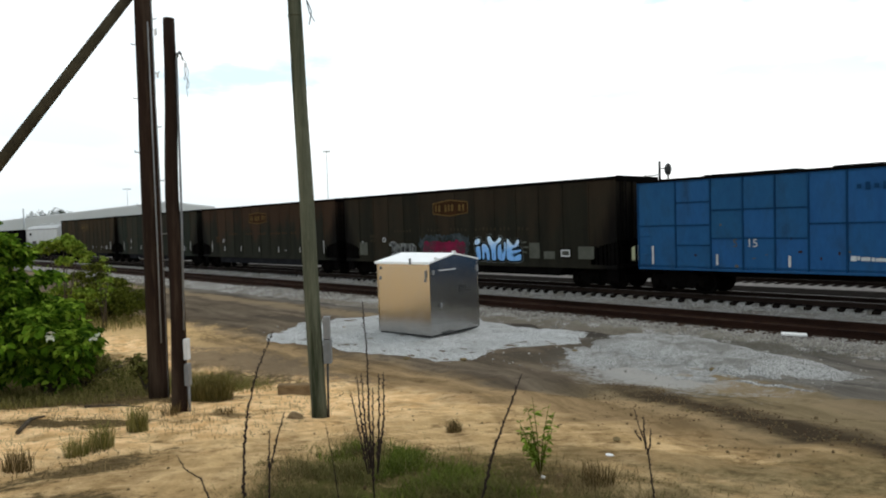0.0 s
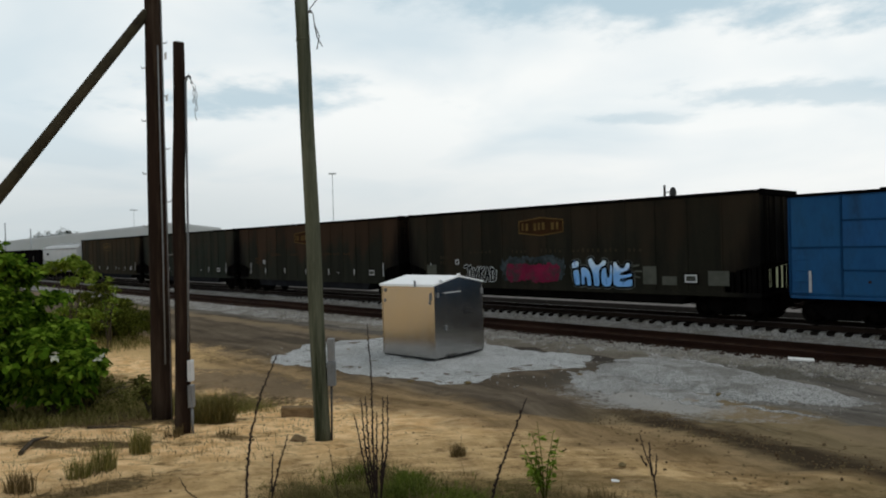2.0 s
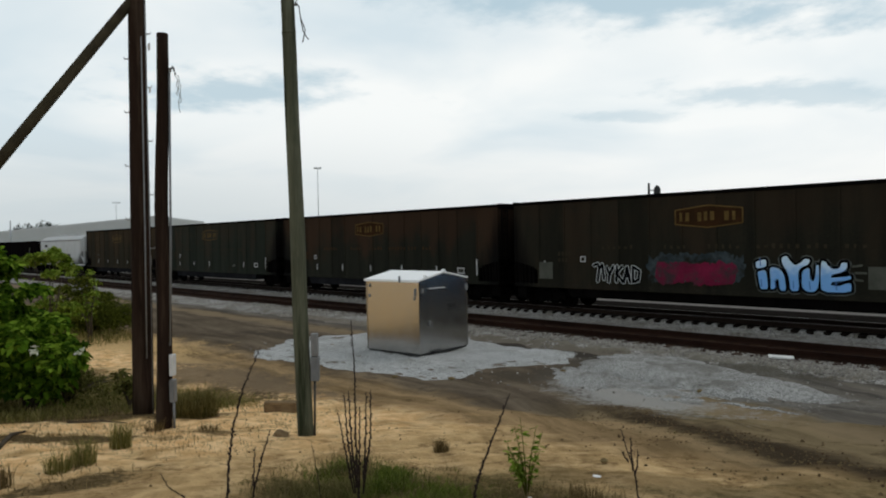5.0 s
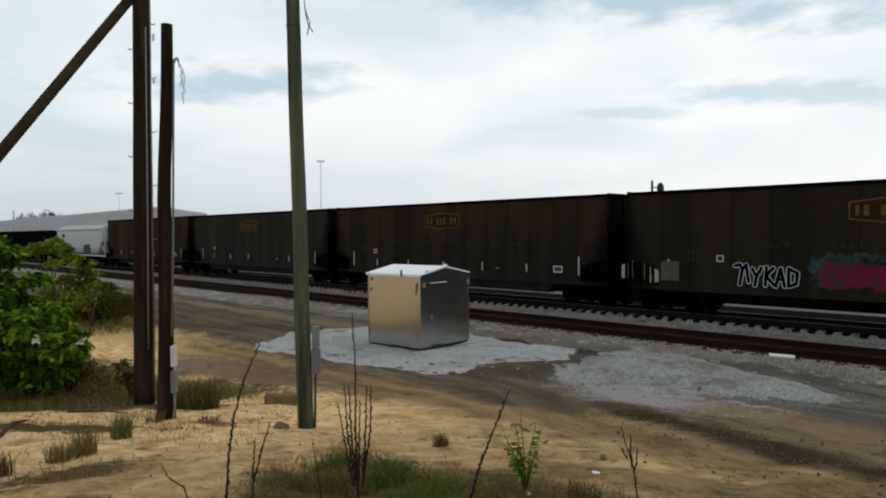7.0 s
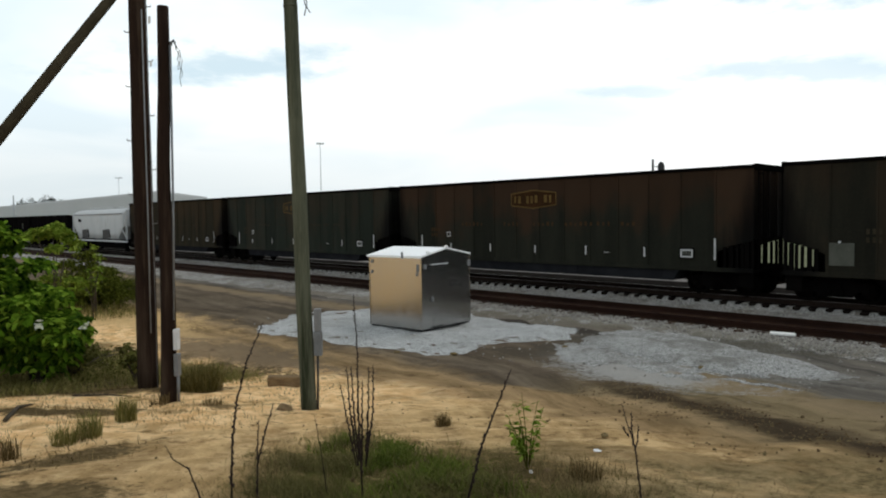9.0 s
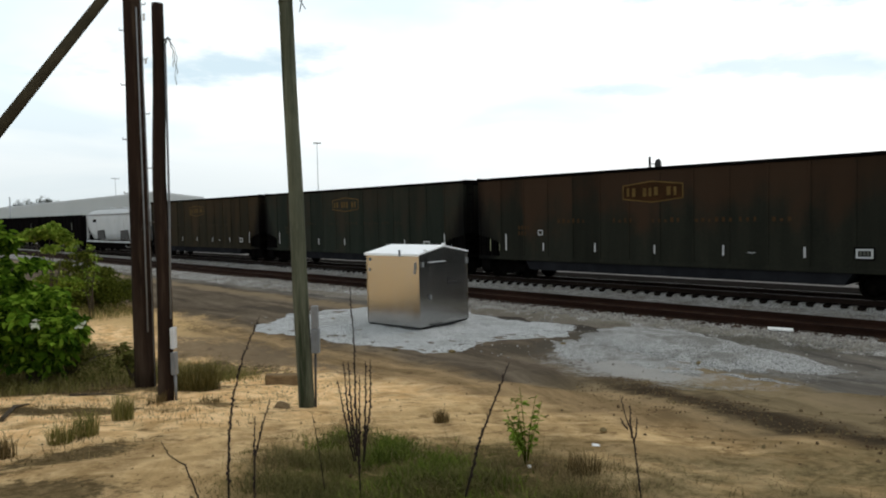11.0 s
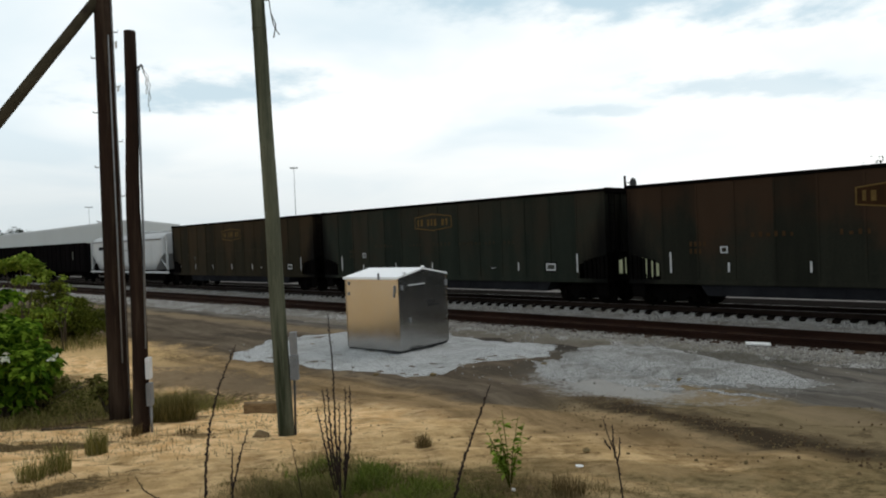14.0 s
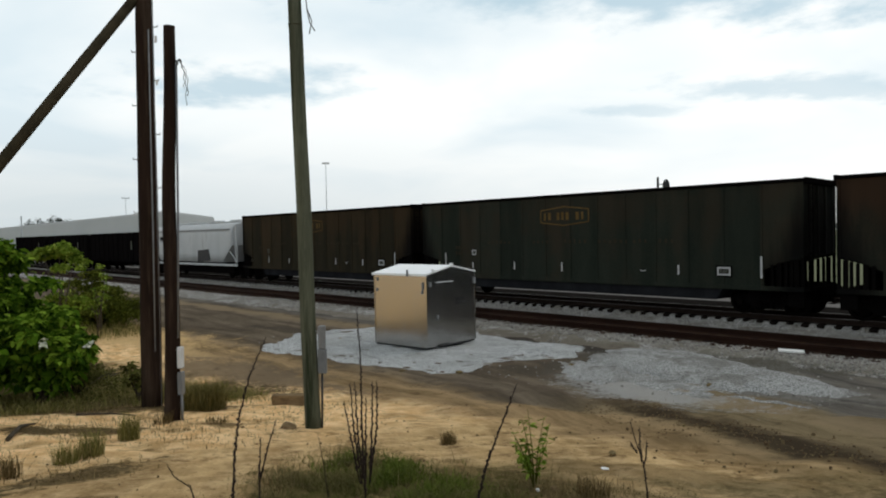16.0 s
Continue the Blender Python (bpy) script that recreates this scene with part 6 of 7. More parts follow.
def bmesh_of(me):
    bm = bmesh.new()
    bm.from_mesh(me)
    bpy.data.meshes.remove(me)
    return bm


def lobed(count, rx, ry, low, high, size, seed, skirt=0.55):
    """Places for the domes of a bush, over an uneven heap."""
    r = random.Random(seed)
    out = []
    for k in range(count):
        a, q = k * 2.4 + r.uniform(-0.4, 0.4), math.sqrt((k + 0.5) / count)
        h = low + (high - low) * (1 - q ** 1.8) + r.uniform(-0.2, 0.2)
        out.append((rx * q * math.cos(a), ry * q * math.sin(a), h, size * r.uniform(0.75, 1.25)))
        if q > 0.5:
            out.append((rx * q * math.cos(a + 0.5), ry * q * math.sin(a + 0.5), max(0.35, h * skirt), size * r.uniform(0.6, 1.0)))
    return out


def bush(name, label, x, y, rx, ry, height, stems, clumps, per, leaf, material, seed, low=0.15, clump=0.32, slim=0.5):
    """A shrub: bent stems from one foot and leaves in uneven clumps along them."""
    rng = np.random.default_rng(seed)
    z = land(x, y)
    ob = empty(name, label, "shrub", pose(x, y, z))
    tips = []
    bm = bmesh.new()
    for k in range(stems):
        a = rng.uniform(0, 2 * np.pi)
        q = rng.uniform(0.3, 1.0)
        tip = Vector((rx * q * math.cos(a), ry * q * math.sin(a), height * (1 - 0.45 * q * q) * rng.uniform(0.6, 0.95)))
        mid = Vector((tip.x * 0.35, tip.y * 0.35, tip.z * 0.55))
        foot = Vector((rng.uniform(-0.15, 0.15), rng.uniform(-0.15, 0.15), -0.1))
        tube(bm, [foot, mid, tip], [0.03, 0.02, 0.006], 6)
        tips += [mid.lerp(tip, f) for f in (0.3, 0.6, 0.9, 1.0)]
        for _ in range(3):
            f = rng.uniform(0.3, 0.9)
            p = mid.lerp(tip, f)
            e = p + Vector((rng.normal(0, 0.3 * rx), rng.normal(0, 0.3 * ry), rng.uniform(0, 0.25) * height * 0.5))
            tube(bm, [p, e], [0.012, 0.004], 5)
            tips.append(e)
    part("stems", bm, "bark", ob)
    spots = []
    for _ in range(clumps):
        if rng.random() < 0.6:
            c = np.array(tips[rng.integers(len(tips))])
        else:
            a, q = rng.uniform(0, 2 * np.pi), math.sqrt(rng.uniform(0, 1))
            top = height * (1 - 0.5 * q ** 2.2)
            c = np.array([rx * q * math.cos(a), ry * q * math.sin(a), low * height + (top - low * height) * math.sqrt(rng.uniform(0, 1))])
        r = clump * rng.uniform(0.5, 1.3)
        k = int(per * rng.uniform(0.5, 1.4))
        pts = rng.normal(0, 1, (k, 3))
        pts /= np.linalg.norm(pts, axis=1)[:, None] + 1e-6
        spots.append(c + pts * r * (rng.uniform(0.2, 1, (k, 1)) ** 0.5) * np.array([1, 1, 0.75]))
    spots = np.concatenate(spots)
    spots = spots[spots[:, 2] > 0.03]
    me = leaf_mesh("foliage", spots, leaf, material, rng, 0.35, slim)
    f = new("foliage", me)
    f.parent = ob
    tagged(f, kind="stuff")
    return ob


BLOSSOMS = ((-13.86, 3.32, 1.60), (-13.90, 4.05, 1.42))
dome_bush("leafy_bush", "large bright green leafy bush on the sand", -16.55, 2.65, lobed(22, 1.45, 1.35, 1.25, 3.25, 0.52, 5, 0.8), 0.185, "leaf_bright", 31)
dome_bush("leafy_bush", "lower bright green broad-leaved bush with white blossom", -15.12, 3.60, lobed(9, 0.92, 0.75, 1.05, 1.85, 0.44, 7, 0.85), 0.185, "leaf_bright", 32, BLOSSOMS)
dome_bush("leafy_bush", "bright green bush beside the brace pole", -15.4, 1.2, lobed(10, 1.2, 1.1, 0.8, 2.6, 0.55, 9), 0.185, "leaf_bright", 33)
SHRUB = (-28.8, 8.6)
dome_bush("olive_shrub", "dense olive green shrub beside the track road", SHRUB[0], SHRUB[1], lobed(13, 1.5, 1.2, 0.5, 2.0, 0.62, 13), 0.095, "leaf_olive", 34)
bush("olive_shrub", "olive green shrub with thin outer twigs", -27.9, 9.5, 1.2, 0.9, 1.35, 9, 170, 50, 0.10, "leaf_olive", 35, 0.05, 0.28, 0.4)
dome_bush("sapling", "yellow-green sapling with a rounded flat crown", -24.2, 6.3, lobed(4, 0.5, 0.5, 2.8, 3.2, 0.42, 11), 0.15, "leaf_yellow", 36, (), 20)
bush("sapling", "thin yellow-green sapling above olive scrub", -25.9, 8.0, 0.35, 0.35, 2.6, 5, 14, 20, 0.13, "leaf_yellow", 37, 0.6, 0.20, 0.6)
bush("olive_shrub", "low brown-green scrub under the bushes", -15.6, 4.3, 1.6, 0.9, 0.75, 10, 90, 30, 0.09, "leaf_dark", 38, 0.05, 0.24, 0.4)
bush("leafy_weed", "small broad-leaved weed behind the poles", -13.8, 4.95, 0.32, 0.3, 0.95, 5, 18, 16, 0.13, "leaf_dark", 39, 0.4, 0.14, 0.6)


def blade_mesh(name, roots, heights, lean, width, material, rng):
    """Grass: a bent tapering blade at each root."""
    n = len(roots)
    a = rng.uniform(0, 2 * np.pi, n)
    P = np.asarray(roots, float)
    h = np.asarray(heights)[:, None]
    out = np.stack([np.cos(a), np.sin(a), np.zeros(n)], 1) * (h * lean * rng.uniform(0.2, 1.2, (n, 1)))
    side = np.stack([-np.sin(a), np.cos(a), np.zeros(n)], 1) * width * rng.uniform(0.6, 1.3, (n, 1))
    up = np.array([0, 0, 1.0])
    v = np.stack([P - side, P + side, P + out * 0.35 + up * h * 0.6 + side * 0.7, P + out * 0.35 + up * h * 0.6 - side * 0.7, P + out + up * h * 0.95], 1)
    base = np.arange(n)[:, None] * 5
    faces = (base + [0, 1, 2, 3]).tolist() + (base + [3, 2, 4]).tolist()
    me = bpy.data.meshes.new(name)
    me.from_pydata(v.reshape(-1, 3).tolist(), [], faces)
    me.materials.append(M[material])
    return me


def meadow(name, count, where, height, lean, width, material, seed, label):
    """Grass over a stretch of ground: where(rng) gives a root or None."""
    rng = np.random.default_rng(seed)
    roots, hs = [], []
    while len(roots) < count:
        p = where(rng)
        if p is None:
            continue
        roots.append((p[0], p[1], land(p[0], p[1]) - 0.01))
        hs.append(height * rng.uniform(0.35, 1.25) * p[2])
    ob = new(name, blade_mesh(name, roots, hs, lean, width, material, rng))
    return tagged(ob, label, "grass", kind="stuff")


def strip(f0, f1, s0, s1, patch, thresh, edge):
    """Roots over a stretch ahead (f) and across (s) of the standpoint, in patches, thinning at the far edge."""
    def where(rng):
        f, s = rng.uniform(f0, f1), rng.uniform(s0, s1)
        if f > edge(s) + 1.1 * noise.noise((s * 1.9, 3.3, 0.0)) + rng.normal(0, 0.25) - 0.9 * rng.random() ** 2:
            return None
        x, y = -0.717 * f + 0.70 * s, 0.697 * f + 0.714 * s
        v = noise.noise((x * patch, y * patch, 4.4)) * 0.5 + 0.5
        if v < thresh + rng.uniform(-0.12, 0.12):
            return None
        return x, y, 0.6 + 0.7 * v
    return where


def drift(spots, patch=2.2, thresh=-0.1):
    """Roots in loose drifts: centre ahead and across, spread ahead and across, share."""
    shares = np.array([q[4] for q in spots], float)
    shares /= shares.sum()

    def where(rng):
        cf, cs, rf, rs, _ = spots[rng.choice(len(spots), p=shares)]
        f, sd = cf + rng.normal(0, rf), cs + rng.normal(0, rs)
        if f < 3.6:
            return None
        x, y = -0.717 * f + 0.70 * sd, 0.697 * f + 0.714 * sd
        if noise.noise((x * patch, y * patch, 9.1)) < thresh + rng.uniform(-0.2, 0.2):
            return None
        q = math.hypot((f - cf) / rf, (sd - cs) / rs)
        return x, y, max(0.35, 1.15 - 0.30 * q)
    return where


BANK = ((5.5, -0.9, 0.65, 0.42, 3), (5.0, -0.3, 0.5, 0.5, 3), (4.7, 0.5, 0.4, 0.45, 2), (6.7, -1.05, 0.5, 0.26, 1), (4.6, -1.15, 0.4, 0.25, 1))
GREEN = ((6.0, -0.55, 0.30, 0.16, 3), (5.3, -0.1, 0.35, 0.22, 3), (6.6, -0.95, 0.35, 0.22, 1.5), (4.9, -0.35, 0.30, 0.30, 2), (4.6, 0.35, 0.3, 0.25, 1))
DRY = ((5.6, 0.2, 0.5, 0.5, 2), (4.9, 1.0, 0.45, 0.35, 2), (6.9, -1.15, 0.6, 0.28, 1), (5.6, -1.4, 0.6, 0.16, 0.9), (4.5, 1.9, 0.4, 0.6, 0.7))
meadow("front_grass", 16000, drift(BANK, 1.8, -0.08), 0.095, 1.9, 0.0026, "bank_grass", 51, "thin matted olive grass on the bank")
meadow("front_grass", 3600, drift(DRY), 0.095, 2.0, 0.0024, "straw_grass", 52, "dry straw-coloured grass on the bank")
meadow("green_weeds", 5200, drift(GREEN, 3.0, 0.0), 0.120, 1.5, 0.0042, "fresh_weed", 53, "fresh green weeds among the grass")
meadow("bank_stems", 260, drift(BANK + DRY, 2.0, -0.3), 0.24, 0.8, 0.0020, "straw_grass", 48, "thin dry stems standing over the grass")
for k, (cx, cy, sx, sy, n) in enumerate(((-10.7, 2.85, 0.75, 0.28, 700), (-6.85, 1.8, 0.2, 0.4, 220), (-7.7, 2.15, 0.3, 0.12, 90), (-13.3, 3.9, 0.75, 0.75, 900))):
    meadow("sand_grass", n, lambda r, cx=cx, cy=cy, sx=sx, sy=sy: (cx + r.normal(0, sx), cy + r.normal(0, sy), 1.0), 0.07, 1.8, 0.004, "grass_dry", 150 + k, "flattened dry grass and litter on the sand")
meadow("sand_grass", 1300, strip(7, 13.5, -6.5, -1.6, 0.55, 0.58, lambda s: 13.0), 0.07, 1.2, 0.004, "grass_dry", 54, "short dry grass in the sand")
meadow("scrub_grass", 5000, lambda r: (lambda x, y: (x, y, 1.0) if noise.noise((x * 0.8, y * 0.8, 1)) > -0.25 else None)(r.uniform(-18.5, -13.3), r.uniform(2.2, 6.2)), 0.20, 1.5, 0.0045, "grass", 55, "rank grass under the bushes")
meadow("scrub_grass", 2600, lambda r: (r.uniform(-18.5, -13.0), r.uniform(2.0, 6.4), 1.0), 0.22, 1.1, 0.005, "grass", 58, "dry brown grass under the bushes")
meadow("scrub_grass", 2400, lambda r: (-14.0 + r.normal(0, 0.75), 6.6 + r.normal(0, 0.38), 1.0), 0.15, 1.2, 0.005, "grass", 56, "green grass behind the poles")
meadow("scrub_grass", 3000, lambda r: (r.uniform(-34, -25), r.uniform(6.0, 9.6), 1.0), 0.45, 0.7, 0.008, "grass", 57, "rank grass round the far shrub")


def tuft(x, y, r, h, n, material, seed, label, lean=0.55):
    rng = np.random.default_rng(seed)
    z = land(x, y)
    a, q = rng.uniform(0, 2 * np.pi, n), np.sqrt(rng.uniform(0, 1, n)) * r
    roots = np.stack([q * np.cos(a), q * np.sin(a), np.full(n, -0.01)], 1)
    ob = new("grass_tuft", blade_mesh("grass_tuft", roots, h * rng.uniform(0.5, 1.15, n), lean, 0.004, material, rng))
    ob.matrix_basis = pose(x, y, z)
    return tagged(ob, label, "grass tuft", "grass tufts on the sand")


tuft(-8.78, 3.03, 0.13, 0.36, 240, "grass", 61, "upright tuft of olive grass in the sand")
tuft(-7.63, 2.02, 0.11, 0.25, 170, "grass", 62, "spreading tuft of olive grass in the sand")
tuft(-7.72, 2.28, 0.13, 0.30, 220, "grass", 63, "low tuft of dry green grass in the sand")
tuft(-11.72, 5.30, 0.40, 0.50, 1100, "mat_grass", 64, "dense dark clump of grass by the poles", 0.95)
tuft(-5.76, 5.55, 0.10, 0.17, 150, "grass_dry", 65, "small brown grass tuft on bare sand")
tuft(-7.12, 1.40, 0.12, 0.24, 160, "grass_dry", 66, "dry brown tuft of grass")
tuft(-10.3, 4.05, 0.14, 0.22, 120, "grass_dry", 67, "dry grass at the pole foot")
tuft(-9.6, 4.55, 0.16, 0.12, 120, "grass_dry", 68, "flat dry grass tuft in the sand")
tuft(-2.97, 4.38, 0.13, 0.16, 200, "grass_dry", 69, "brown grass tuft on the bank")


def leafy_plant():
    x, y = -3.46, 4.28
    z = land(x, y)
    rng = np.random.default_rng(71)
    ob = empty("leafy_weed", "young bright green weed with narrow leaves", "weed", pose(x, y, z))
    spots = []
    for k in range(11):
        a = rng.uniform(0, 2 * np.pi)
        q = rng.uniform(0.06, 0.20)
        tip = Vector((q * math.cos(a), q * math.sin(a), rng.uniform(0.30, 0.60)))
        part("stem", tubed([(0, 0, -0.03), (tip.x * 0.35, tip.y * 0.35, tip.z * 0.5), tip], [0.005, 0.004, 0.002], 5), "leaf_olive", ob)
        for _ in range(22):
            f = rng.uniform(0.3, 1.0)
            spots.append((tip.x * f, tip.y * f, tip.z * f))
    me = leaf_mesh("leaves", np.array(spots), 0.062, "leaf_yellow", rng, 0.15, 0.42)
    f = new("leaves", me)
    f.parent = ob
    tagged(f, kind="stuff")


leafy_plant()


def seed_stalk(points, thick, seed, label, extra=()):
    """A dead flower spike: bent stem with rows of dark seed heads."""
    rng = random.Random(seed)
    base = Vector(points[0])
    base.z = land(base.x, base.y) - 0.02
    ob = empty("seed_stalk", label, "dry weed", Matrix.Translation(base), "dead weed stalks")
    for j, pts in enumerate((points, *extra)):
        pts = [Vector(p) - base for p in pts]
        if j == 0:
            pts[0] = Vector((0, 0, 0))
        n = len(pts)
        part("stem", tubed(pts, [thick * 0.85 * (1 - 0.65 * k / (n - 1)) for k in range(n)], 6), "stalk", ob)
        bm = bmesh.new()
        total = sum((b - a).length for a, b in zip(pts, pts[1:]))
        count = int(total / 0.021)
        for k in range(count):
            f = 0.16 + 0.83 * k / count
            d, i = f * total, 0
            while i < n - 2 and d > (pts[i + 1] - pts[i]).length:
                d -= (pts[i + 1] - pts[i]).length
                i += 1
            p = pts[i].lerp(pts[i + 1], d / (pts[i + 1] - pts[i]).length)
            a = rng.uniform(0, 6.28)
            r = thick * rng.uniform(0.9, 1.7) * (1.1 - 0.6 * f)
            q = p + Vector((math.cos(a), math.sin(a), 0.4)) * thick * 0.9
            tube(bm, [q - Vector((0, 0, r)), q, q + Vector((0, 0, r * 1.1))], [r * 0.4, r, r * 0.3], 5)
        part("seed_spike", bm, "stalk", ob, kind="stuff")
    return ob


seed_stalk([(-4.124, 2.053, 1.677), (-4.124, 2.071, 1.947), (-4.106, 2.105, 2.234), (-4.072, 2.166, 2.486), (-4.019, 2.262, 2.739)], 0.0083, 1, "long curved dead flower stalk with seed heads")
seed_stalk([(-4.054, 2.201, 1.651), (-4.046, 2.210, 1.895), (-4.037, 2.218, 2.095)], 0.0070, 2, "forked dead weed stalk", ([(-4.050, 2.205, 1.790), (-4.019, 2.262, 2.034), (-3.993, 2.305, 2.199)],))
seed_stalk([(-3.750, 2.836, 1.564), (-3.758, 2.819, 2.086), (-3.758, 2.819, 2.547), (-3.767, 2.801, 2.895)], 0.0074, 3, "clump of dark upright dead seed stalks",
           ([(-3.767, 2.801, 1.704), (-3.802, 2.758, 2.017), (-3.828, 2.723, 2.269)], [(-3.758, 2.810, 1.704), (-3.793, 2.775, 2.086), (-3.802, 2.758, 2.391)],
            [(-3.758, 2.819, 1.738), (-3.776, 2.793, 2.086), (-3.784, 2.784, 2.399)], [(-3.732, 2.854, 1.695), (-3.715, 2.871, 2.086), (-3.715, 2.880, 2.391)],
            [(-3.732, 2.854, 1.695), (-3.697, 2.897, 2.086), (-3.697, 2.906, 2.399)], [(-3.750, 2.836, 1.738), (-3.741, 2.836, 2.008), (-3.741, 2.845, 2.295)]))
seed_stalk([(-3.158, 3.236, 1.617), (-3.071, 3.323, 1.895), (-2.993, 3.393, 2.165), (-2.923, 3.454, 2.399)], 0.0087, 4, "leaning dead flower stalk with seed heads")
seed_stalk([(-2.236, 3.932, 1.677), (-2.279, 3.906, 1.912), (-2.323, 3.880, 2.069), (-2.349, 3.863, 2.191)], 0.0057, 5, "branched dead weed stalk",
           ([(-2.288, 3.898, 1.921), (-2.301, 3.902, 2.043), (-2.301, 3.902, 2.138)], [(-2.310, 3.889, 1.973), (-2.336, 3.872, 2.017), (-2.349, 3.863, 2.051)], [(-2.279, 3.906, 1.886), (-2.262, 3.915, 1.973), (-2.262, 3.915, 2.060)]))
seed_stalk([(-4.028, 2.740, 1.530), (-4.054, 2.706, 1.773), (-4.072, 2.671, 2.017)], 0.0039, 6, "thin bare dead stem in the grass")
seed_stalk([(-4.350, 1.984, 1.625), (-4.393, 1.897, 1.764), (-4.428, 1.810, 1.843), (-4.446, 1.766, 1.947)], 0.0061, 7, "bent dead twig at the grass edge")


# ---------------------------------------------------------------- litter on the ground
def lump(name, x, y, z, sx, sy, sz, turn, material, label, category, seed):
    bm = bmesh.new()
    bmesh.ops.create_icosphere(bm, subdivisions=2, radius=1.0)
    for v in bm.verts:
        q = 1 + 0.25 * noise.noise(v.co * 1.7 + Vector((seed, 0, 0)))
        v.co = Vector((v.co.x * sx * q, v.co.y * sy * q, v.co.z * sz * q))
    return solo(name, bm, material, label, category, at=pose(x, y, z + sz * 0.35, 0, 0, turn))


def stick(pts, r, label, seed):
    base = Vector(pts[0])
    return solo("stick", tubed([Vector(p) - base for p in pts], [r, r * 0.8, r * 0.4], 6), "bark", label, "stick", at=Matrix.Translation(base))


wx, wy = -11.12, 6.65
bm = boxed(-0.30, 0.30, -0.11, 0.11, 0.0, 0.19, 0.03)
for v in bm.verts:
    v.co += Vector((noise.noise(v.co * 6), noise.noise(v.co * 7), noise.noise(v.co * 5))) * 0.03
solo("wood_chunk", bm, "wood_bit", "rotten brown length of timber on sand", "timber", at=pose(wx, wy, land(wx, wy) - 0.01, 0, 3, 62))
lump("clod", -8.4, 5.02, land(-8.4, 5.02) - 0.04, 0.13, 0.10, 0.10, 20, "wood_bit", "pale broken lump at the pole foot", "debris", 2.0)
stick([(-10.2, 2.03, land(-10.2, 2.03) + 0.03), (-11.0, 2.35, land(-11.0, 2.35) + 0.06), (-11.9, 2.73, land(-11.9, 2.73) + 0.02)], 0.035, "fallen grey branch on the sand", 1)
stick([(-12.6, 3.5, land(-12.6, 3.5) + 0.02), (-12.2, 3.9, land(-12.2, 3.9) + 0.05), (-12.0, 4.25, land(-12.0, 4.25) + 0.02)], 0.02, "thin dry twig on the sand", 2)
bm = boxed(-0.3, 0.3, -0.11, 0.11, 0.0, 0.05, 0.01)
solo("white_board", bm, "white_board", "white board lying on the ballast shoulder", "board", at=pose(-6.64, 18.72, bed(-6.64, 18.72) + 0.02, 4, 2, 24))
lump("litter", -3.45, 5.26, land(-3.45, 5.26), 0.045, 0.03, 0.008, 0, "white_board", "small white scrap of litter on soil", "litter", 1.0)
lump("litter", -3.37, 4.20, land(-3.37, 4.20), 0.022, 0.018, 0.014, 0, "white_board", "pale crumpled scrap in the grass", "litter", 3.0)
lump("litter", -3.28, 4.30, land(-3.28, 4.30), 0.03, 0.025, 0.025, 0, "wood_bit", "brown crumpled scrap in the grass", "litter", 5.0)
for k, (x, y, s) in enumerate(((-6.47, 13.86, 0.16), (-11.97, 11.94, 0.12), (-18.84, 13.25, 0.10), (-3.75, 5.85, 0.07), (-10.4, 14.4, 0.13), (-24.2, 15.6, 0.16), (-13.2, 11.15, 0.10))):
    lump("stone", x, y, land(x, y) + 0.02, s * 0.8, s * 0.55, s * 0.3, 40 * k, "clod", "dark earth-stained stone on the ground", "stone", 7.0 + k)

# ---------------------------------------------------------------- far things
def direction(az):
    return -math.sin(radians(az)), math.cos(radians(az))


def light_mast(az, dist, el, label, wide):
    c, s = direction(az)
    x, y = c * dist, s * dist
    h = 3.4 + dist * math.tan(radians(el))
    m = empty("light_mast", label, "light mast", pose(x, y, 0, 0, 0, az), "yard light masts")
    part("mast", tubed([(0, 0, 0), (0, 0, h - 0.3)], [0.14, 0.08], 10), "mast", m)
    part("crossbar", boxed(-wide, wide, -0.12, 0.12, h - 0.55, h - 0.35), "mast", m)
    for k in range(4):
        q = -wide + 0.2 + k * (2 * wide - 0.4) / 3
        part("floodlight", boxed(q - 0.16, q + 0.16, -0.3, 0.2, h - 0.35, h - 0.1, 0.04), "mast", m)


light_mast(55.78, 190, 6.17, "tall grey yard light mast with floodlights", 1.0)
light_mast(70.9, 300, 3.33, "distant grey yard light mast", 1.4)
for az, dist, el in ((77.67, 260, 1.92), (79.2, 300, 2.35)):
    c, s = direction(az)
    h = 3.4 + dist * math.tan(radians(el))
    solo("far_pole", tubed([(0, 0, 0), (0, 0, h)], [0.3, 0.2], 8), "mast", "thin distant grey pole", "pole", "far poles", at=pose(c * dist, s * dist, 0))


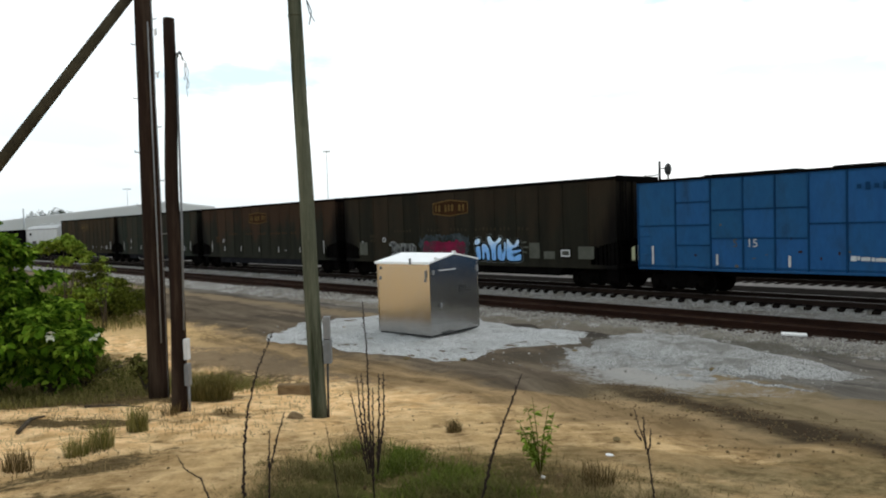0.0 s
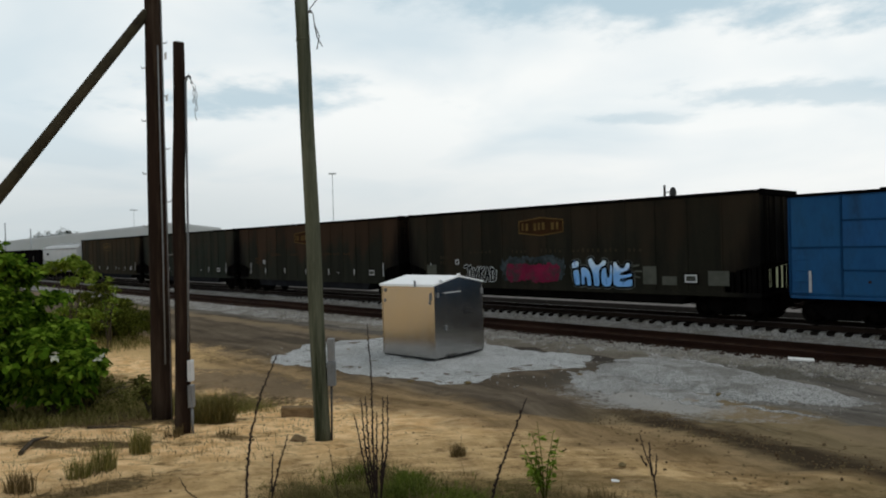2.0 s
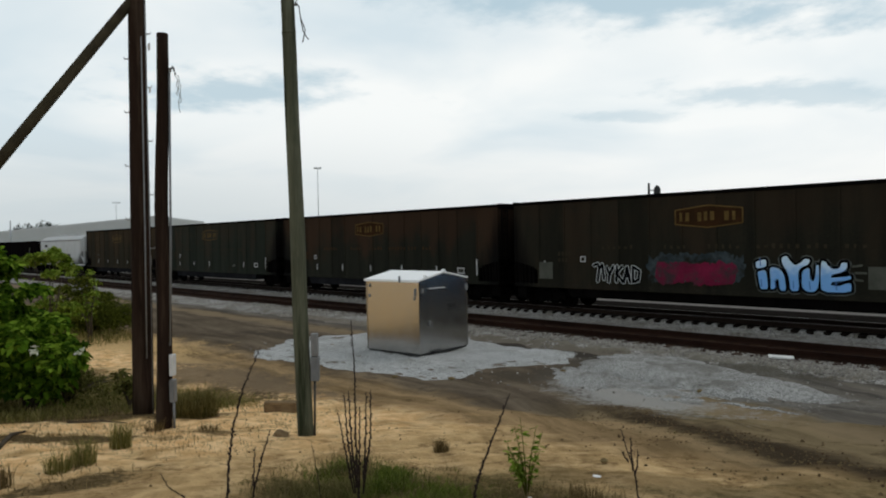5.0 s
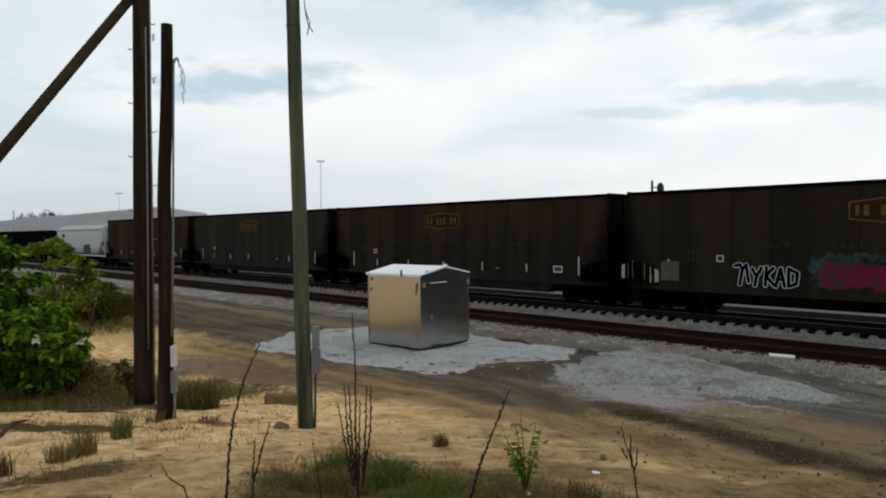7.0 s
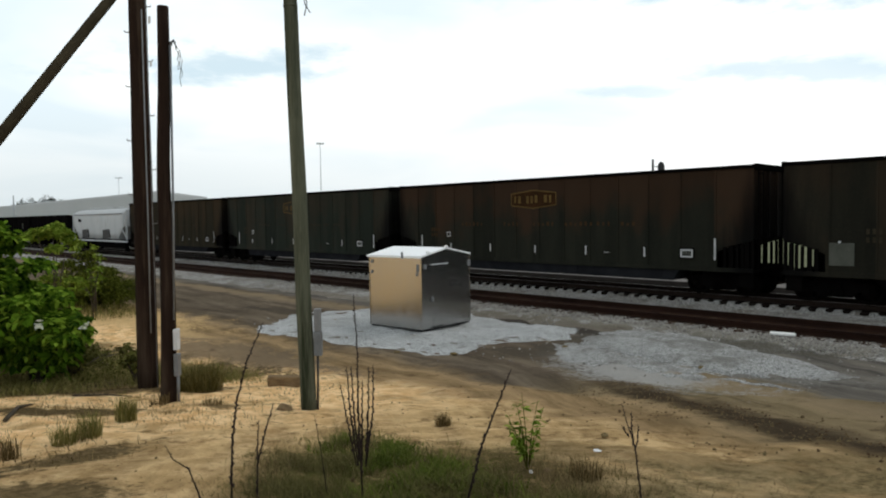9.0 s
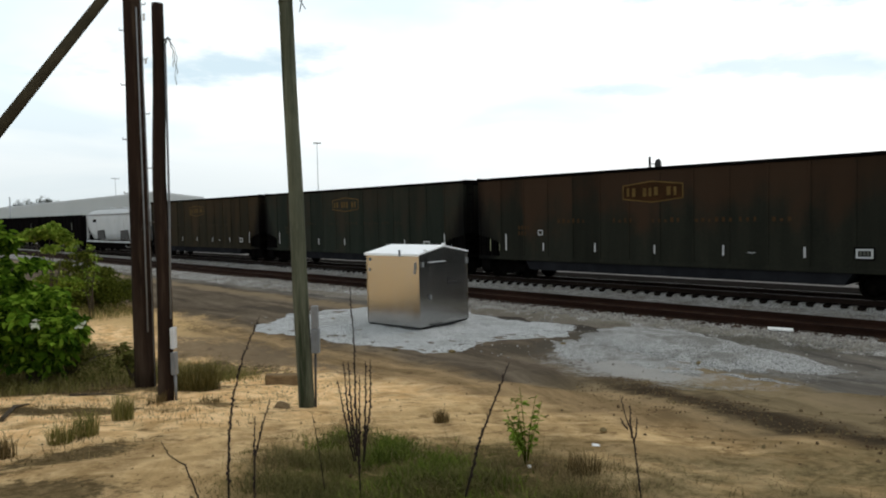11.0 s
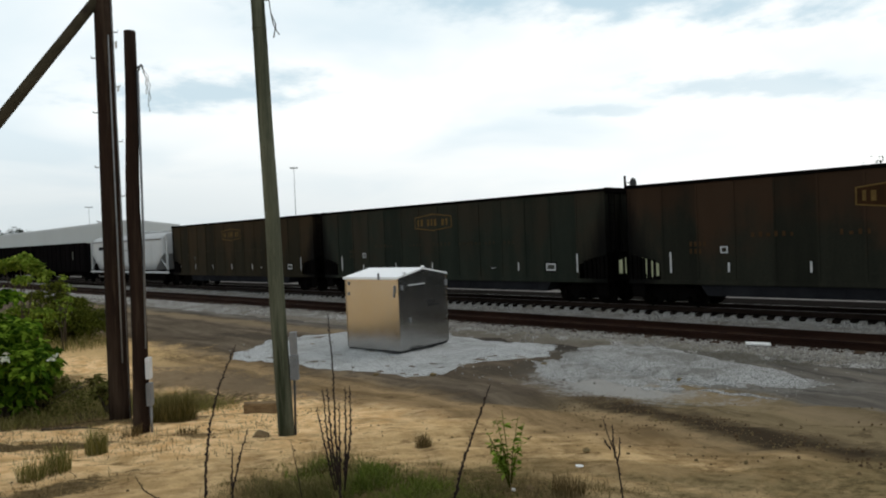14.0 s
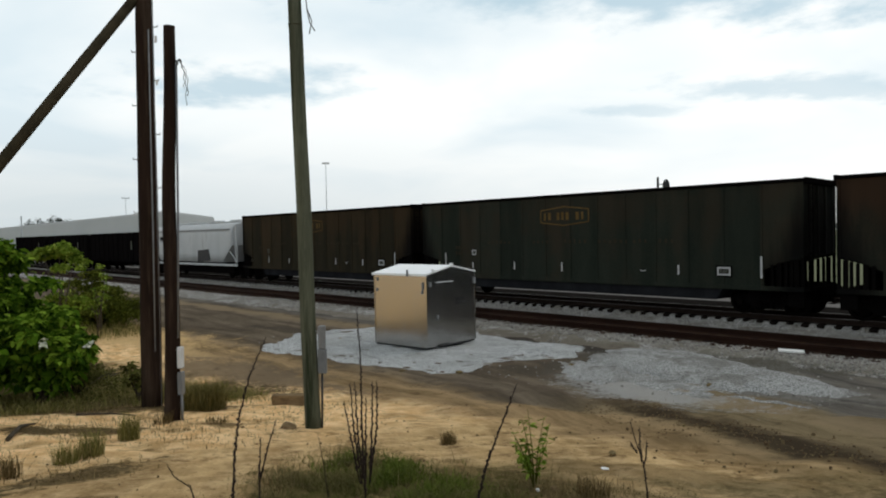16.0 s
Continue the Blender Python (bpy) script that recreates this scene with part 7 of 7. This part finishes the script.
def warehouse():
    """A long low-pitched metal shed beyond the yard, seen on its corner."""
    hall = empty("warehouse", "long pale grey metal warehouse with shallow roof", "warehouse")
    P = []
    for az, dist in ((68.1, 175.0), (64.65, 205.0), (78.9, 400.0)):
        c, s = direction(az)
        P.append(Vector((c * dist, s * dist, 0)))
    corner, right, left = P
    left = corner + (left - corner) * 1.12
    far = right + (left - corner)
    ring = [corner, right, far, left]
    hs = [10.05, 9.5, 10.5, 10.8]
    names = ("end_wall", "rear_wall", "far_wall", "long_wall")
    for i in range(4):
        a, b = ring[i], ring[(i + 1) % 4]
        ha, hb = hs[i], hs[(i + 1) % 4]
        d = (b - a)
        inw = Vector((-d.y, d.x, 0)).normalized() * 0.3
        bm = bmesh.new()
        vs = [bm.verts.new(p) for p in (a, b, b + Vector((0, 0, hb)), a + Vector((0, 0, ha)))]
        ws = [bm.verts.new(v.co - inw) for v in vs]
        bm.faces.new(vs); bm.faces.new(ws[::-1])
        for k in range(4):
            bm.faces.new((vs[k], vs[(k + 1) % 4], ws[(k + 1) % 4], ws[k]))
        bmesh.ops.recalc_face_normals(bm, faces=bm.faces[:])
        part(names[i], bm, "shed", hall)
        n = int(d.length / 6)
        for k in range(1, n):
            p = a + d * (k / n)
            o = inw.normalized() * 0.35
            h = ha + (hb - ha) * k / n
            if k % 3 == 0 and i in (0, 3):
                part("wall_pilaster", tubed([p + o, p + o + Vector((0, 0, h - 0.1))], 0.12, 5), "shed_roof", hall)
    bm = bmesh.new()
    vs = [bm.verts.new(p + Vector((0, 0, h + 0.05))) for p, h in zip(ring, hs)]
    ws = [bm.verts.new(v.co + Vector((0, 0, 0.35))) for v in vs]
    bm.faces.new(vs[::-1]); bm.faces.new(ws)
    for k in range(4):
        bm.faces.new((vs[k], vs[(k + 1) % 4], ws[(k + 1) % 4], ws[k]))
    bmesh.ops.recalc_face_normals(bm, faces=bm.faces[:])
    part("roof", bm, "shed_roof", hall)


warehouse()


def signal_mast():
    """A mast with a dark signal head and a bracket, behind the train."""
    c, s = direction(28.9)
    d = 62.0
    h = 3.4 + d * math.tan(radians(4.29))
    m = empty("signal_mast", "dark signal mast with rounded signal head", "signal", pose(c * d, s * d, 0, 0, 0, 28.9))
    part("mast", tubed([(0, 0, 0), (0, 0, h)], [0.13, 0.10], 10), "dark_gap", m)
    part("bracket_arm", tubed([(-1.9, 0, h - 1.32), (0, 0, h - 1.12)], 0.05, 6), "dark_gap", m)
    part("bracket_post", tubed([(-1.2, 0, h - 1.9), (-1.2, 0, h - 1.1)], 0.05, 6), "dark_gap", m)
    bm = bmesh.new()
    bmesh.ops.create_uvsphere(bm, u_segments=14, v_segments=10, radius=1.0)
    for v in bm.verts:
        v.co = Vector((v.co.x * 0.30, v.co.y * 0.25, v.co.z * 0.52)) + Vector((0.68, 0, h - 0.72))
    part("signal_head", bm, "dark_gap", m)
    part("head_post", tubed([(0.68, 0, 0), (0.68, 0, h - 1.2)], 0.07, 8), "dark_gap", m)
    part("head_clamp", tubed([(0, 0, h - 0.62), (0.5, 0, h - 0.62)], 0.04, 6), "dark_gap", m)


signal_mast()


def far_tree(az, dist, el, width, seed, label):
    """A distant tree: tapered trunk, limbs and a crown of many clumps."""
    rng = np.random.default_rng(seed)
    c, s = direction(az)
    h = 3.4 + dist * math.tan(radians(el))
    ob = empty("far_tree", label, "tree", pose(c * dist, s * dist, 0), "distant trees")
    part("trunk", tubed([(0, 0, 0), (0.1, 0, h * 0.4), (0, 0.1, h * 0.75)], [h * 0.03, h * 0.022, h * 0.01], 8), "bark", ob)
    for k in range(5):
        a = rng.uniform(0, 6.28)
        part("limb", tubed([(0, 0, h * 0.4), (width * 0.5 * math.cos(a), width * 0.5 * math.sin(a), h * rng.uniform(0.6, 0.85))], [h * 0.012, h * 0.004], 6), "bark", ob)
    spots = []
    for _ in range(46):
        a, q = rng.uniform(0, 6.28), math.sqrt(rng.uniform(0, 1))
        cc = np.array([width * q * math.cos(a), width * q * math.sin(a), h * (0.45 + 0.5 * rng.uniform(0.1, 1) * (1 - 0.4 * q * q))])
        spots.append(cc + rng.normal(0, width * 0.14, (26, 3)))
    spots = np.concatenate(spots)
    spots[:, 2] = np.minimum(spots[:, 2], h)
    f = new("crown", leaf_mesh("crown", spots, width * 0.14, "far_leaf", rng, 0.2, 0.7))
    f.parent = ob
    tagged(f, kind="stuff")


far_tree(11.7, 120, 4.55, 3.4, 81, "leafy tree showing over the train")
far_tree(33.2, 160, 3.5, 3.2, 82, "distant tree top showing over the train")
far_tree(31.6, 165, 3.30, 2.4, 83, "small distant tree top over the train")
far_tree(77.2, 520, 1.80, 5.0, 84, "distant rounded tree behind the warehouse")
far_tree(76.5, 525, 1.92, 6.0, 88, "distant broad tree behind the warehouse")
far_tree(75.6, 540, 1.98, 7.0, 85, "distant broad tree behind the warehouse")
far_tree(74.9, 560, 1.82, 6.0, 86, "distant hazy tree beside the warehouse")
far_tree(4.0, 150, 3.0, 5.0, 87, "tree beyond the yard")


def far_woods():
    """The wooded skyline all round the yard."""
    rng = np.random.default_rng(90)
    spots = []
    for k in range(900):
        az = rng.uniform(-180, 180)
        d = rng.uniform(700, 900)
        if 60 < az < 82:
            continue
        c, s = direction(az)
        cc = np.array([c * d, s * d, 0])
        h = rng.uniform(7, 13)
        p = rng.normal(0, 1, (14, 3)) * np.array([6, 6, h * 0.35]) + cc + np.array([0, 0, h * 0.5])
        spots.append(p)
    spots = np.concatenate(spots)
    spots[:, 2] = np.abs(spots[:, 2])
    ob = new("far_woods", leaf_mesh("far_woods", spots, 7.0, "far_leaf", rng, 0.0, 0.9))
    tagged(ob, "distant wooded skyline", "woods", kind="stuff")


far_woods()


motions()
